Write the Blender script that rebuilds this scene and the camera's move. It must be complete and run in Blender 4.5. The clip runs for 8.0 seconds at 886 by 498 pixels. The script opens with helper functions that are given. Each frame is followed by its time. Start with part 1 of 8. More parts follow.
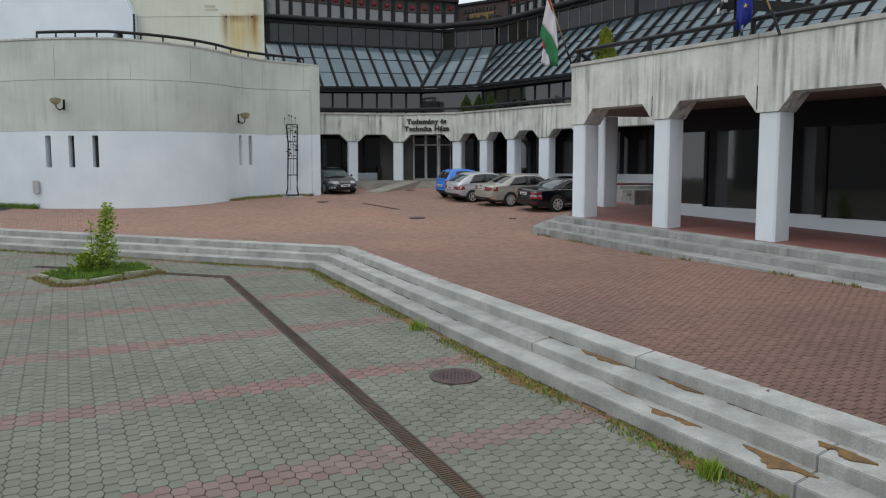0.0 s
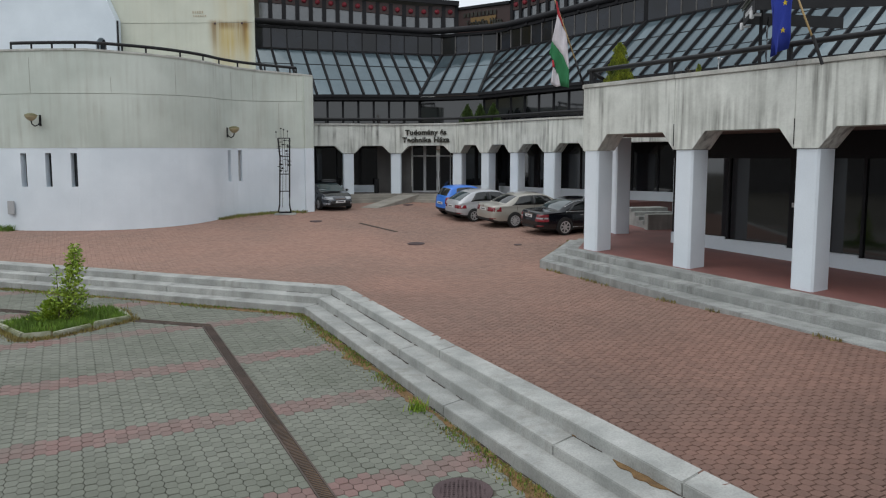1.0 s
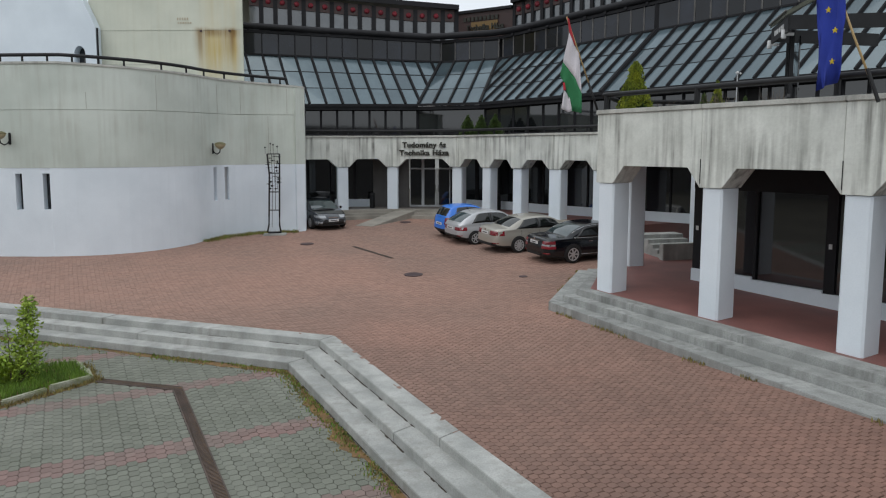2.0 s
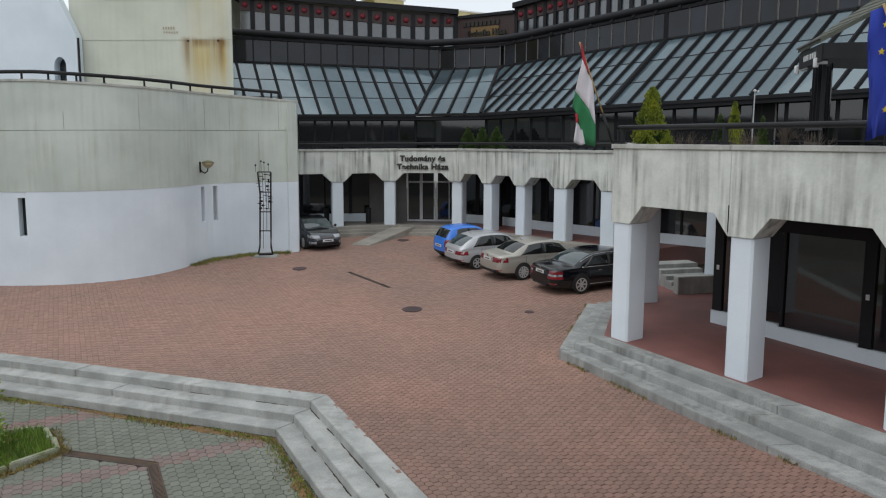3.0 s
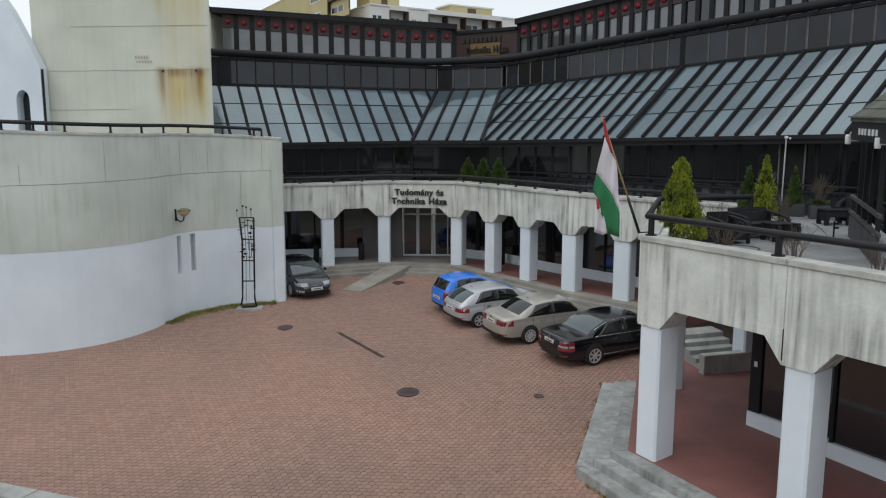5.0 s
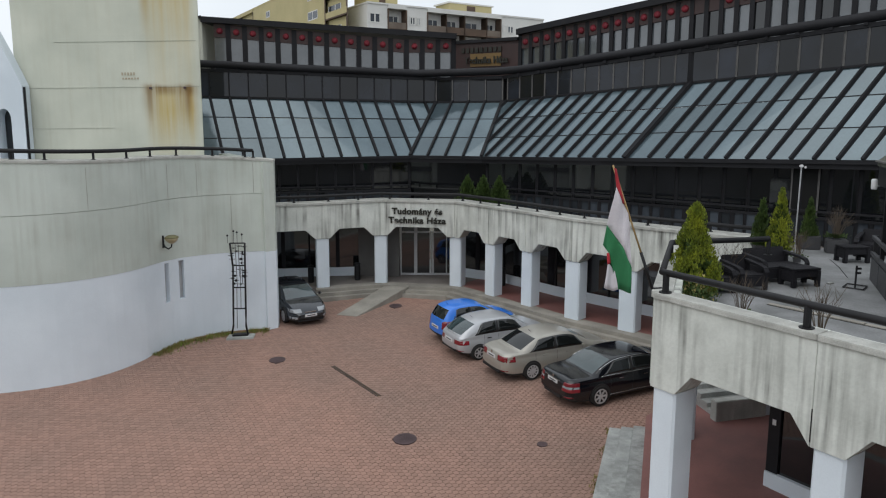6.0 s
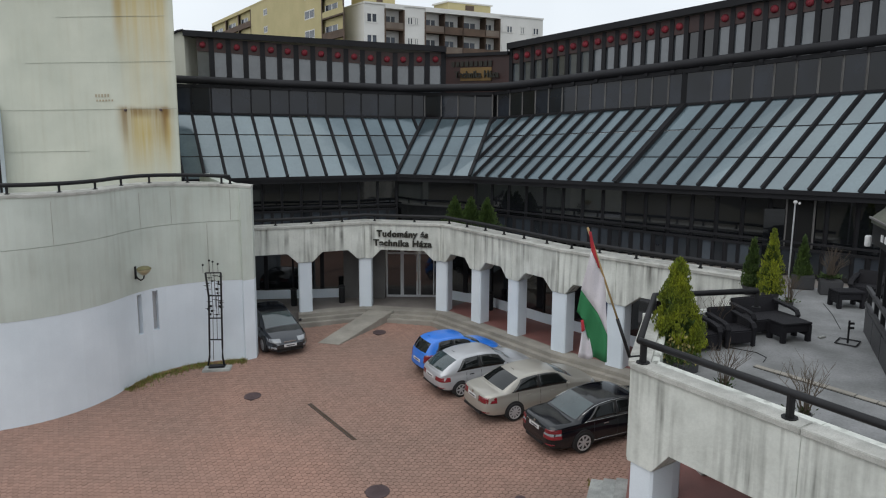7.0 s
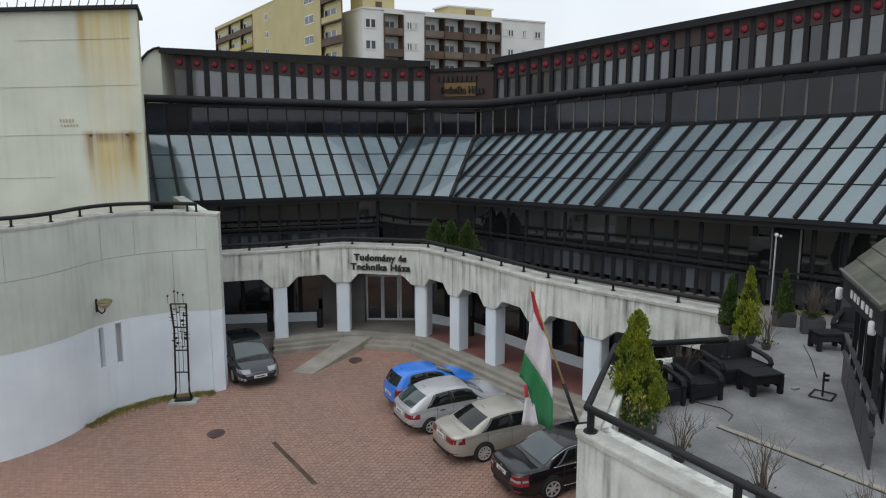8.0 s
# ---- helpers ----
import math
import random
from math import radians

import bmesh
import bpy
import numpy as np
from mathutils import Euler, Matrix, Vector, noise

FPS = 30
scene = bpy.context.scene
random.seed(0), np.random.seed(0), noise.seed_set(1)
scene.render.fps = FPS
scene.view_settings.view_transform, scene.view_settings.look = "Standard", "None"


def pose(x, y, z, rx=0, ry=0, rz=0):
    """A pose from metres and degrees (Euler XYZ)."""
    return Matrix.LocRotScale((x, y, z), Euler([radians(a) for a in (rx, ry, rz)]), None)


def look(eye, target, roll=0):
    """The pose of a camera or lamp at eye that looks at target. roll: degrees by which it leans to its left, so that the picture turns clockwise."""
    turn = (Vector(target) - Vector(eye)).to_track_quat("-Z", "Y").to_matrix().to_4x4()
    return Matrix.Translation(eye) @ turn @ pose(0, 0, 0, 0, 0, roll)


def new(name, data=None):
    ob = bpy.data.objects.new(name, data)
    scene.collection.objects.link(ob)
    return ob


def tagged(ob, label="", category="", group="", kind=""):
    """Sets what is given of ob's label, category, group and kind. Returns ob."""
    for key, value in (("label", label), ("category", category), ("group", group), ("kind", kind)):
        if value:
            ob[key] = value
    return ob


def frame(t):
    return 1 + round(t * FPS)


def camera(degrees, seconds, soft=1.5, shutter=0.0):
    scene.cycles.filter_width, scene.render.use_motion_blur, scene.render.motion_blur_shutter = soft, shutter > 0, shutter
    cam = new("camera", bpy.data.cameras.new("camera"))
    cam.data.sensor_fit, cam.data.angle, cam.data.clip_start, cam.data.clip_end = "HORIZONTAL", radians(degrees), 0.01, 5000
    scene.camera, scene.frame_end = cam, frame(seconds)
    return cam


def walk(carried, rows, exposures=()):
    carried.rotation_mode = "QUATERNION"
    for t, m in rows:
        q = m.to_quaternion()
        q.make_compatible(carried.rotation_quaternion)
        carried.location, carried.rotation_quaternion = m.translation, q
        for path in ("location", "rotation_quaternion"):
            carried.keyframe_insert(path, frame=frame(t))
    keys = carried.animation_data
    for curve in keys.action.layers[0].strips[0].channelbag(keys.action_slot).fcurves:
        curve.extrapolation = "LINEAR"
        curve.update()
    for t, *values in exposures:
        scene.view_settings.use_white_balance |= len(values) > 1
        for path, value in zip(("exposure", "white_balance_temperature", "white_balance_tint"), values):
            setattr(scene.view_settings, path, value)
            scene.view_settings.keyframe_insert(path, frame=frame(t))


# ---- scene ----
# The plan below is drawn in units of 1.03 m, by eye; site() brings it to metres. It holds the
# correction by survey: straight lines stay straight and plumb lines plumb.
U = 1.03


def site(x, y, z):
    if not (abs(x) < 45 and -30 < y < 62):
        return Vector((x, y, z)) * U
    y, z = y - 30, z - 4
    w = 1 -0.00202 * x -0.00308 * y
    return U * Vector(((0.94241 * x +0.00164 * y -0.04434) / w, (0.03512 * x +1.01685 * y -0.45589) / w + 30, (0.93661 * z +0.00093 * x +0.01504 * y -0.12092) / w + 4))


cam = camera(61.11, 8.0, soft=1.15)
PATH = [
    (0, (1.126, -1.548, 3.750), (1.0719, 0.4423, 3.5587), -0.05),
    (0.5, (1.026, -0.553, 4.334), (0.9759, 1.4364, 4.1348), -0.05),
    (1, (0.965, 0.484, 4.880), (0.9166, 2.4726, 4.6721), 0.01),
    (1.5, (0.911, 1.601, 5.422), (0.8655, 3.5890, 5.2075), 0.08),
    (3, (0.669, 4.500, 7.200), (0.6357, 6.4842, 6.9543), 0.20),
    (3.5, (0.560, 5.140, 7.853), (0.5345, 7.1230, 7.5940), 0.17),
    (4, (0.593, 5.908, 8.459), (0.5670, 7.8892, 8.1903), 0.18),
    (4.5, (0.575, 6.741, 9.078), (0.5493, 8.7215, 8.7981), 0.11),
    (6, (0.505, 8.889, 10.845), (0.4848, 10.8648, 10.5332), 0.21),
    (6.5, (0.612, 9.462, 11.559), (0.5944, 11.4355, 11.2338), 0.34),
    (7, (1.250, 10.059, 12.143), (1.2229, 12.0309, 11.8105), 0.39),
    (7.5, (2.096, 10.661, 12.634), (2.0503, 12.6321, 12.2975), 0.17),
    (8, (2.670, 11.242, 13.106), (2.6130, 13.2129, 12.7697), 0.05),
]
walk(cam, [(t, look(U * Vector(eye), U * Vector(target), roll)) for t, eye, target, roll in PATH])
scene.view_settings.exposure = 0.0

# ---- world and sun: an overcast spring day ----
world = bpy.data.worlds.new("sky")
scene.world = world
world.use_nodes = True
wn, wl = world.node_tree.nodes, world.node_tree.links
sky = wn.new("ShaderNodeTexSky")
sky.sky_type = "NISHITA"
sky.sun_disc = False
sky.sun_elevation, sky.sun_rotation = radians(58), radians(211)
sky.air_density, sky.dust_density, sky.ozone_density = 1.0, 3.0, 1.0
wco = wn.new("ShaderNodeTexCoord")
cloud = wn.new("ShaderNodeTexNoise")
cloud.inputs["Scale"].default_value, cloud.inputs["Detail"].default_value = 2.2, 5.0
wl.new(wco.outputs["Generated"], cloud.inputs["Vector"])
ramp = wn.new("ShaderNodeValToRGB")
ramp.color_ramp.elements[0].position, ramp.color_ramp.elements[0].color = 0.35, (0.82, 0.82, 0.82, 1)
ramp.color_ramp.elements[1].position, ramp.color_ramp.elements[1].color = 0.62, (1.0, 1.0, 1.0, 1)
wl.new(cloud.outputs["Fac"], ramp.inputs["Fac"])
mixer = wn.new("ShaderNodeMix")
mixer.data_type = "RGBA"
wl.new(ramp.outputs["Color"], mixer.inputs["Factor"])
wl.new(sky.outputs["Color"], mixer.inputs["A"])
mixer.inputs["B"].default_value = (9.3, 9.9, 10.5, 1)
wl.new(mixer.outputs["Result"], wn["Background"].inputs["Color"])
wn["Background"].inputs["Strength"].default_value = 0.10
sun_data = bpy.data.lights.new("sun", "SUN")
sun_data.energy, sun_data.angle, sun_data.color = 0.8, radians(60), (1.0, 0.97, 0.94)
sun = new("sun", sun_data)
sun.matrix_world = look((-14, -3, 43), (0, 20, 0))


# ---- materials ----
def mat(name, base, dark=None, rough=0.8, metal=0.0, fine=40.0, coarse=0.6, bump=0.15, ior=1.5, streak=0.0,
        streak_colour=(0.1, 0.1, 0.09), vary=0.0, island=False, fine_mix=0.35, clear=0.0, alpha=0.0, stretch=(1, 1, 1)):
    """A surface with variation at two scales, fine relief and, if wanted, rain streaks down its face."""
    m = bpy.data.materials.new(name)
    m.use_nodes = True
    n, l = m.node_tree.nodes, m.node_tree.links
    b = n["Principled BSDF"]
    b.inputs["Roughness"].default_value, b.inputs["Metallic"].default_value = rough, metal
    b.inputs["IOR"].default_value = ior
    b.inputs["Coat Weight"].default_value = clear
    b.inputs["Transmission Weight"].default_value = alpha
    dark = dark or tuple(c * 0.7 for c in base)
    co = n.new("ShaderNodeTexCoord")
    mp = n.new("ShaderNodeMapping")
    mp.inputs["Scale"].default_value = stretch
    l.new(co.outputs["Object"], mp.inputs["Vector"])

    def nz(scale, detail, vec):
        t = n.new("ShaderNodeTexNoise")
        t.inputs["Scale"].default_value, t.inputs["Detail"].default_value = scale, detail
        l.new(vec, t.inputs["Vector"])
        return t.outputs["Fac"]

    def rmp(fac, a, z):
        r = n.new("ShaderNodeMapRange")
        r.inputs["From Min"].default_value, r.inputs["From Max"].default_value = a, z
        l.new(fac, r.inputs["Value"])
        return r.outputs["Result"]

    def mix(fac, a, z):
        x = n.new("ShaderNodeMix")
        x.data_type = "RGBA"
        if isinstance(fac, float):
            x.inputs["Factor"].default_value = fac
        else:
            l.new(fac, x.inputs["Factor"])
        for key, v in (("A", a), ("B", z)):
            if isinstance(v, tuple):
                x.inputs[key].default_value = (*v, 1)
            else:
                l.new(v, x.inputs[key])
        return x.outputs["Result"]

    big = nz(coarse, 6, mp.outputs["Vector"])
    small = nz(fine, 4, mp.outputs["Vector"])
    col = mix(rmp(big, 0.35, 0.68), dark, base)
    spot = n.new("ShaderNodeMath")
    spot.operation, spot.use_clamp = "MULTIPLY", True
    l.new(rmp(small, 0.4, 0.75), spot.inputs[0])
    spot.inputs[1].default_value = fine_mix
    col = mix(spot.outputs[0], col, tuple(c * 0.55 for c in dark))
    if streak:
        ms = n.new("ShaderNodeMapping")
        ms.inputs["Scale"].default_value = (4.2, 4.2, 0.26)
        l.new(co.outputs["Object"], ms.inputs["Vector"])
        s1 = rmp(nz(1.3, 9, ms.outputs["Vector"]), 0.44, 0.74)
        s2 = rmp(nz(0.75, 4, co.outputs["Object"]), 0.32, 0.66)
        k = n.new("ShaderNodeMath")
        k.operation = "MULTIPLY"
        l.new(s1, k.inputs[0])
        l.new(s2, k.inputs[1])
        k2 = n.new("ShaderNodeMath")
        k2.operation, k2.use_clamp = "MULTIPLY", True
        l.new(k.outputs[0], k2.inputs[0])
        k2.inputs[1].default_value = streak
        col = mix(k2.outputs[0], col, streak_colour)
    if vary:
        if island:
            g = n.new("ShaderNodeNewGeometry")
            rnd = g.outputs["Random Per Island"]
        else:
            g = n.new("ShaderNodeObjectInfo")
            rnd = g.outputs["Random"]
        h = n.new("ShaderNodeHueSaturation")
        v = n.new("ShaderNodeMapRange")
        v.inputs["To Min"].default_value, v.inputs["To Max"].default_value = 1 - vary, 1 + vary
        l.new(rnd, v.inputs["Value"])
        l.new(v.outputs["Result"], h.inputs["Value"])
        l.new(col, h.inputs["Color"])
        col = h.outputs["Color"]
    l.new(col, b.inputs["Base Color"])
    if bump:
        bp = n.new("ShaderNodeBump")
        bp.inputs["Strength"].default_value, bp.inputs["Distance"].default_value = bump, 0.02
        l.new(small, bp.inputs["Height"])
        l.new(bp.outputs["Normal"], b.inputs["Normal"])
    return m


WHITE = mat("white_wall_paint", (0.765, 0.83, 0.885), (0.665, 0.73, 0.785), 0.75, coarse=0.5, fine=30, bump=0.08, fine_mix=0.08)
RENDER = mat("weathered_grey_render", (0.605, 0.65, 0.595), (0.485, 0.53, 0.48), 0.85, coarse=0.5, bump=0.2, streak=0.55,
             streak_colour=(0.36, 0.36, 0.31), fine_mix=0.12)
CREAM = mat("stained_cream_render", (0.66, 0.65, 0.55), (0.56, 0.56, 0.48), 0.85, coarse=0.3, bump=0.1, streak=0.25,
            streak_colour=(0.45, 0.42, 0.3), fine_mix=0.1)
JOINT_GREY = mat("dirty_panel_joint", (0.46, 0.46, 0.41), (0.30, 0.30, 0.26), 0.9, coarse=2.5, bump=0.1)
GRAFFITI = mat("faded_brown_paint", (0.42, 0.33, 0.22), (0.5, 0.45, 0.34), 0.85, coarse=4, bump=0.0)


def rust_stains(m):
    """Adds ochre rain stains and dark rust runs below two scuppers to the tower's render."""
    n, l = m.node_tree.nodes, m.node_tree.links
    b = n["Principled BSDF"]
    old = b.inputs["Base Color"].links[0].from_socket
    co = n.new("ShaderNodeTexCoord")
    sep = n.new("ShaderNodeSeparateXYZ")
    l.new(co.outputs["Object"], sep.inputs["Vector"])

    def step(sock, a, z):
        r = n.new("ShaderNodeMapRange")
        r.interpolation_type = "SMOOTHSTEP"
        a, z = [site(v, 41.1, 13)[0] if v < 0 else site(-12, 41.1, v)[2] for v in (a, z)]
        r.inputs["From Min"].default_value, r.inputs["From Max"].default_value = a, z
        l.new(sock, r.inputs["Value"])
        return r.outputs["Result"]

    def op(kind, p, q):
        k = n.new("ShaderNodeMath")
        k.operation, k.use_clamp = kind, kind != "SUBTRACT"
        for i, v in enumerate((p, q)):
            if isinstance(v, (int, float)):
                k.inputs[i].default_value = v
            else:
                l.new(v, k.inputs[i])
        return k.outputs[0]

    def cover(fac, colour, under):
        x = n.new("ShaderNodeMix")
        x.data_type = "RGBA"
        l.new(fac, x.inputs["Factor"])
        l.new(under, x.inputs["A"])
        x.inputs["B"].default_value = (*colour, 1)
        return x.outputs["Result"]
    x, z = sep.outputs["X"], sep.outputs["Z"]
    mp = n.new("ShaderNodeMapping")
    mp.inputs["Scale"].default_value = (2.6, 2.6, 0.13)
    l.new(co.outputs["Object"], mp.inputs["Vector"])
    nz = n.new("ShaderNodeTexNoise")
    nz.inputs["Scale"].default_value, nz.inputs["Detail"].default_value = 1.4, 5.0
    l.new(mp.outputs["Vector"], nz.inputs["Vector"])
    run = n.new("ShaderNodeMapRange")
    run.inputs["From Min"].default_value, run.inputs["From Max"].default_value = 0.3, 0.7
    l.new(nz.outputs["Fac"], run.inputs["Value"])
    run = run.outputs["Result"]
    band = op("MULTIPLY", step(x, -12.95, -12.3), op("SUBTRACT", 1.0, step(x, -10.8, -10.4)))
    high = op("MULTIPLY", step(z, 13.0, 13.1), op("ADD", 0.28, op("MULTIPLY", step(z, 14.0, 18.0), 0.5)))
    low = op("MULTIPLY", op("SUBTRACT", 1.0, step(z, 13.0, 13.1)), op("MULTIPLY", step(z, 9.2, 13.2), 1.25))
    ochre = op("MULTIPLY", op("MULTIPLY", band, op("ADD", high, low)), op("ADD", 0.25, run))
    col = cover(ochre, (0.55, 0.42, 0.16), old)
    for cx, w in ((-12.55, 0.55), (-11.1, 0.65)):
        peak = op("MULTIPLY", step(x, cx - w, cx), op("SUBTRACT", 1.0, step(x, cx, cx + w)))
        fall = op("MULTIPLY", op("SUBTRACT", 1.0, step(z, 13.05, 13.3)), op("MULTIPLY", step(z, 10.2, 13.2), step(z, 10.2, 13.2)))
        col = cover(op("MULTIPLY", op("MULTIPLY", peak, fall), op("ADD", 0.2, run)), (0.30, 0.18, 0.05), col)
    smear = op("MULTIPLY", op("MULTIPLY", step(z, 12.55, 12.95), op("SUBTRACT", 1.0, step(z, 12.98, 13.2))), band)
    col = cover(op("MULTIPLY", smear, op("ADD", 0.1, run)), (0.17, 0.085, 0.025), col)
    for cx in (-12.62, -10.95):
        drip = op("MULTIPLY", step(x, cx - 0.2, cx), op("SUBTRACT", 1.0, step(x, cx, cx + 0.2)))
        col = cover(op("MULTIPLY", op("MULTIPLY", drip, op("SUBTRACT", 1.0, step(z, 13.0, 13.2))), op("MULTIPLY", step(z, 10.9, 13.1), 0.75)), (0.22, 0.12, 0.035), col)
    streak = op("MULTIPLY", op("MULTIPLY", step(x, -12.95, -12.65), op("SUBTRACT", 1.0, step(x, -12.6, -12.35))), op("MULTIPLY", step(z, 14.8, 17.5), 0.7))
    col = cover(streak, (0.42, 0.29, 0.09), col)
    l.new(col, b.inputs["Base Color"])
    return m


TOWER = rust_stains(mat("rust_stained_cream_render", (0.67, 0.68, 0.575), (0.55, 0.57, 0.48), 0.85, coarse=0.45, bump=0.1, streak=0.25,
                        streak_colour=(0.45, 0.42, 0.3), fine_mix=0.1))
BEAM = mat("rain_streaked_concrete", (0.72, 0.74, 0.69), (0.58, 0.60, 0.555), 0.88, coarse=1.2, fine=14, bump=0.3, streak=1.2,
           streak_colour=(0.15, 0.15, 0.135), fine_mix=0.16)
STEP_BROWN = mat("brown_grey_concrete", (0.36, 0.335, 0.29), (0.25, 0.235, 0.205), 0.9, coarse=1.2, fine=30, bump=0.4, fine_mix=0.35)
COPING = mat("pale_concrete_coping", (0.58, 0.58, 0.54), (0.40, 0.40, 0.37), 0.88, coarse=1.6, bump=0.4, fine_mix=0.4, streak=0.7, streak_colour=(0.22, 0.22, 0.19))
STEP = mat("worn_step_concrete", (0.46, 0.465, 0.445), (0.30, 0.31, 0.295), 0.88, coarse=1.6, fine=34, bump=0.5, fine_mix=0.4, vary=0.07, streak=0.65, streak_colour=(0.2, 0.19, 0.165))
STEP_GREY = mat("grimy_step_concrete", (0.42, 0.43, 0.415), (0.27, 0.28, 0.268), 0.9, coarse=1.4, fine=34, bump=0.5, fine_mix=0.45, vary=0.08, streak=0.8, streak_colour=(0.13, 0.13, 0.12))
GREY_PAVER = mat("grey_green_paver", (0.205, 0.213, 0.178), (0.155, 0.165, 0.132), 0.9, coarse=0.5, fine=90, bump=0.5, vary=0.10, island=True, fine_mix=0.35)
RED_PAVER = mat("red_paver", (0.357, 0.212, 0.163), (0.275, 0.18, 0.143), 0.9, coarse=0.22, fine=90, bump=0.5, vary=0.10, island=True, fine_mix=0.35)


def tint_by_y(m, y0, y1, near_tint):
    """Multiplies the colour by near_tint at low y, fading out towards high y along a noisy edge."""
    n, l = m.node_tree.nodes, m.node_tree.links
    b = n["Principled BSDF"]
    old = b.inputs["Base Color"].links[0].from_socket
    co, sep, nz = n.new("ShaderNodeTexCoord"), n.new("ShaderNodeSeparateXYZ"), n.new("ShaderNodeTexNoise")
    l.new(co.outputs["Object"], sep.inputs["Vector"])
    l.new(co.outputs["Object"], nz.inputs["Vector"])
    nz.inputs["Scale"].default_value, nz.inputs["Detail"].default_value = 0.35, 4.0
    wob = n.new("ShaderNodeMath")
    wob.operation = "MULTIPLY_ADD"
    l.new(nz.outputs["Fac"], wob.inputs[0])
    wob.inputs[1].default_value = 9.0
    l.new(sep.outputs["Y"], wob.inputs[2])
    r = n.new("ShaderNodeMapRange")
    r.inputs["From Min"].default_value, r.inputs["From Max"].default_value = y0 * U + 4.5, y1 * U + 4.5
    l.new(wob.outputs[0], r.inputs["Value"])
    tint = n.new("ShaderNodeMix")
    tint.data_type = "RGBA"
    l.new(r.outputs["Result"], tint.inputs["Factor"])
    tint.inputs["A"].default_value, tint.inputs["B"].default_value = (*near_tint, 1), (1, 1, 1, 1)
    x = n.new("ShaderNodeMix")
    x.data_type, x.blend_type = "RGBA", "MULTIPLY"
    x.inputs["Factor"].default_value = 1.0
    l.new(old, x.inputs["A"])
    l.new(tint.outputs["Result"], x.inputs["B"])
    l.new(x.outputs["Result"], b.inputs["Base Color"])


tint_by_y(RED_PAVER, 8.0, 25.0, (0.53, 0.48, 0.48))
STRIPE_PAVER = mat("faded_red_paver", (0.24, 0.145, 0.132), (0.205, 0.165, 0.145), 0.9, coarse=0.6, fine=90, bump=0.5, vary=0.10, island=True, fine_mix=0.35)
PAVER_ONE = mat("grey_green_paver_single", (0.205, 0.213, 0.178), (0.155, 0.165, 0.132), 0.9, coarse=0.5, fine=90, bump=0.5, vary=0.10, fine_mix=0.35)
JOINT = mat("dirt_joint", (0.075, 0.055, 0.042), (0.045, 0.035, 0.028), 0.95, coarse=0.5, bump=0.3)
SOIL = mat("brown_soil", (0.25, 0.145, 0.055), (0.14, 0.085, 0.04), 0.95, coarse=7, fine=50, bump=0.8, fine_mix=0.6)
MOSSY = mat("mossy_kerb_concrete", (0.40, 0.40, 0.33), (0.20, 0.22, 0.11), 0.92, coarse=3.0, fine=30, bump=0.5, fine_mix=0.45)
DRAIN_IRON = mat("dark_drain_iron", (0.105, 0.075, 0.062), (0.065, 0.05, 0.042), 0.8, coarse=2, fine=80, bump=0.4)
EARTH = mat("ground_earth", (0.14, 0.13, 0.10), (0.09, 0.085, 0.065), 0.95, coarse=0.2, bump=0.3)
GRASS = mat("grass_blades", (0.17, 0.29, 0.03), (0.09, 0.17, 0.02), 0.7, coarse=2, bump=0, vary=0.35, island=True)
DRY = mat("dry_weed", (0.30, 0.26, 0.08), (0.19, 0.15, 0.05), 0.8, coarse=2, bump=0, vary=0.3, island=True)
LEAF = mat("fresh_leaf", (0.33, 0.42, 0.035), (0.16, 0.27, 0.03), 0.6, coarse=3, bump=0, vary=0.35, island=True)
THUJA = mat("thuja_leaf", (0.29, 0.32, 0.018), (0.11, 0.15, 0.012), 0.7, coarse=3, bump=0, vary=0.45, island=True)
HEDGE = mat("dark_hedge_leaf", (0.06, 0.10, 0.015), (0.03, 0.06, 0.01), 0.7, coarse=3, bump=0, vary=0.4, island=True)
BARK = mat("twig_bark", (0.13, 0.10, 0.07), (0.08, 0.06, 0.045), 0.9, bump=0.3)
BLACK = mat("black_painted_steel", (0.018, 0.018, 0.02), (0.012, 0.012, 0.013), 0.55, coarse=2, bump=0.05, ior=1.35)
RUSTY = mat("rusty_cast_iron", (0.105, 0.068, 0.070), (0.070, 0.046, 0.048), 0.8, metal=0.0, coarse=2, fine=80, bump=0.4)
BRONZE = mat("dark_bronze_cladding", (0.020, 0.020, 0.023), (0.014, 0.014, 0.016), 0.6, coarse=0.6, bump=0.05, ior=1.3)
PANELS = mat("dark_brown_panel", (0.05, 0.02, 0.018), (0.035, 0.016, 0.014), 0.5, coarse=0.8, bump=0.05)
REDLAMP = mat("red_dome", (0.24, 0.016, 0.028), (0.15, 0.01, 0.02), 0.7, bump=0.0, coarse=3)
SLOPE_GLASS = mat("coated_roof_glass", (0.095, 0.13, 0.147), (0.066, 0.092, 0.108), 0.10, coarse=0.5, fine=8, bump=0.02, ior=1.9, fine_mix=0.2, vary=0.3)
SLOPE_GLASS.node_tree.nodes["Principled BSDF"].inputs["Specular Tint"].default_value = (0.80, 0.94, 1.0, 1.0)
# base tone varied pane by pane, standing in for their differing reflections
CLEAR_WALL = mat("dusty_dark_glass", (0.014, 0.018, 0.028), (0.005, 0.006, 0.010), 0.04, coarse=0.7, fine=2.5, bump=0.03, ior=1.48, fine_mix=0.1, vary=0.7)
SHOP_GLASS = mat("tinted_shop_glass", (0.013, 0.014, 0.017), (0.006, 0.007, 0.008), 0.04, coarse=0.4, fine=6, bump=0.01, ior=1.75, fine_mix=0.1)
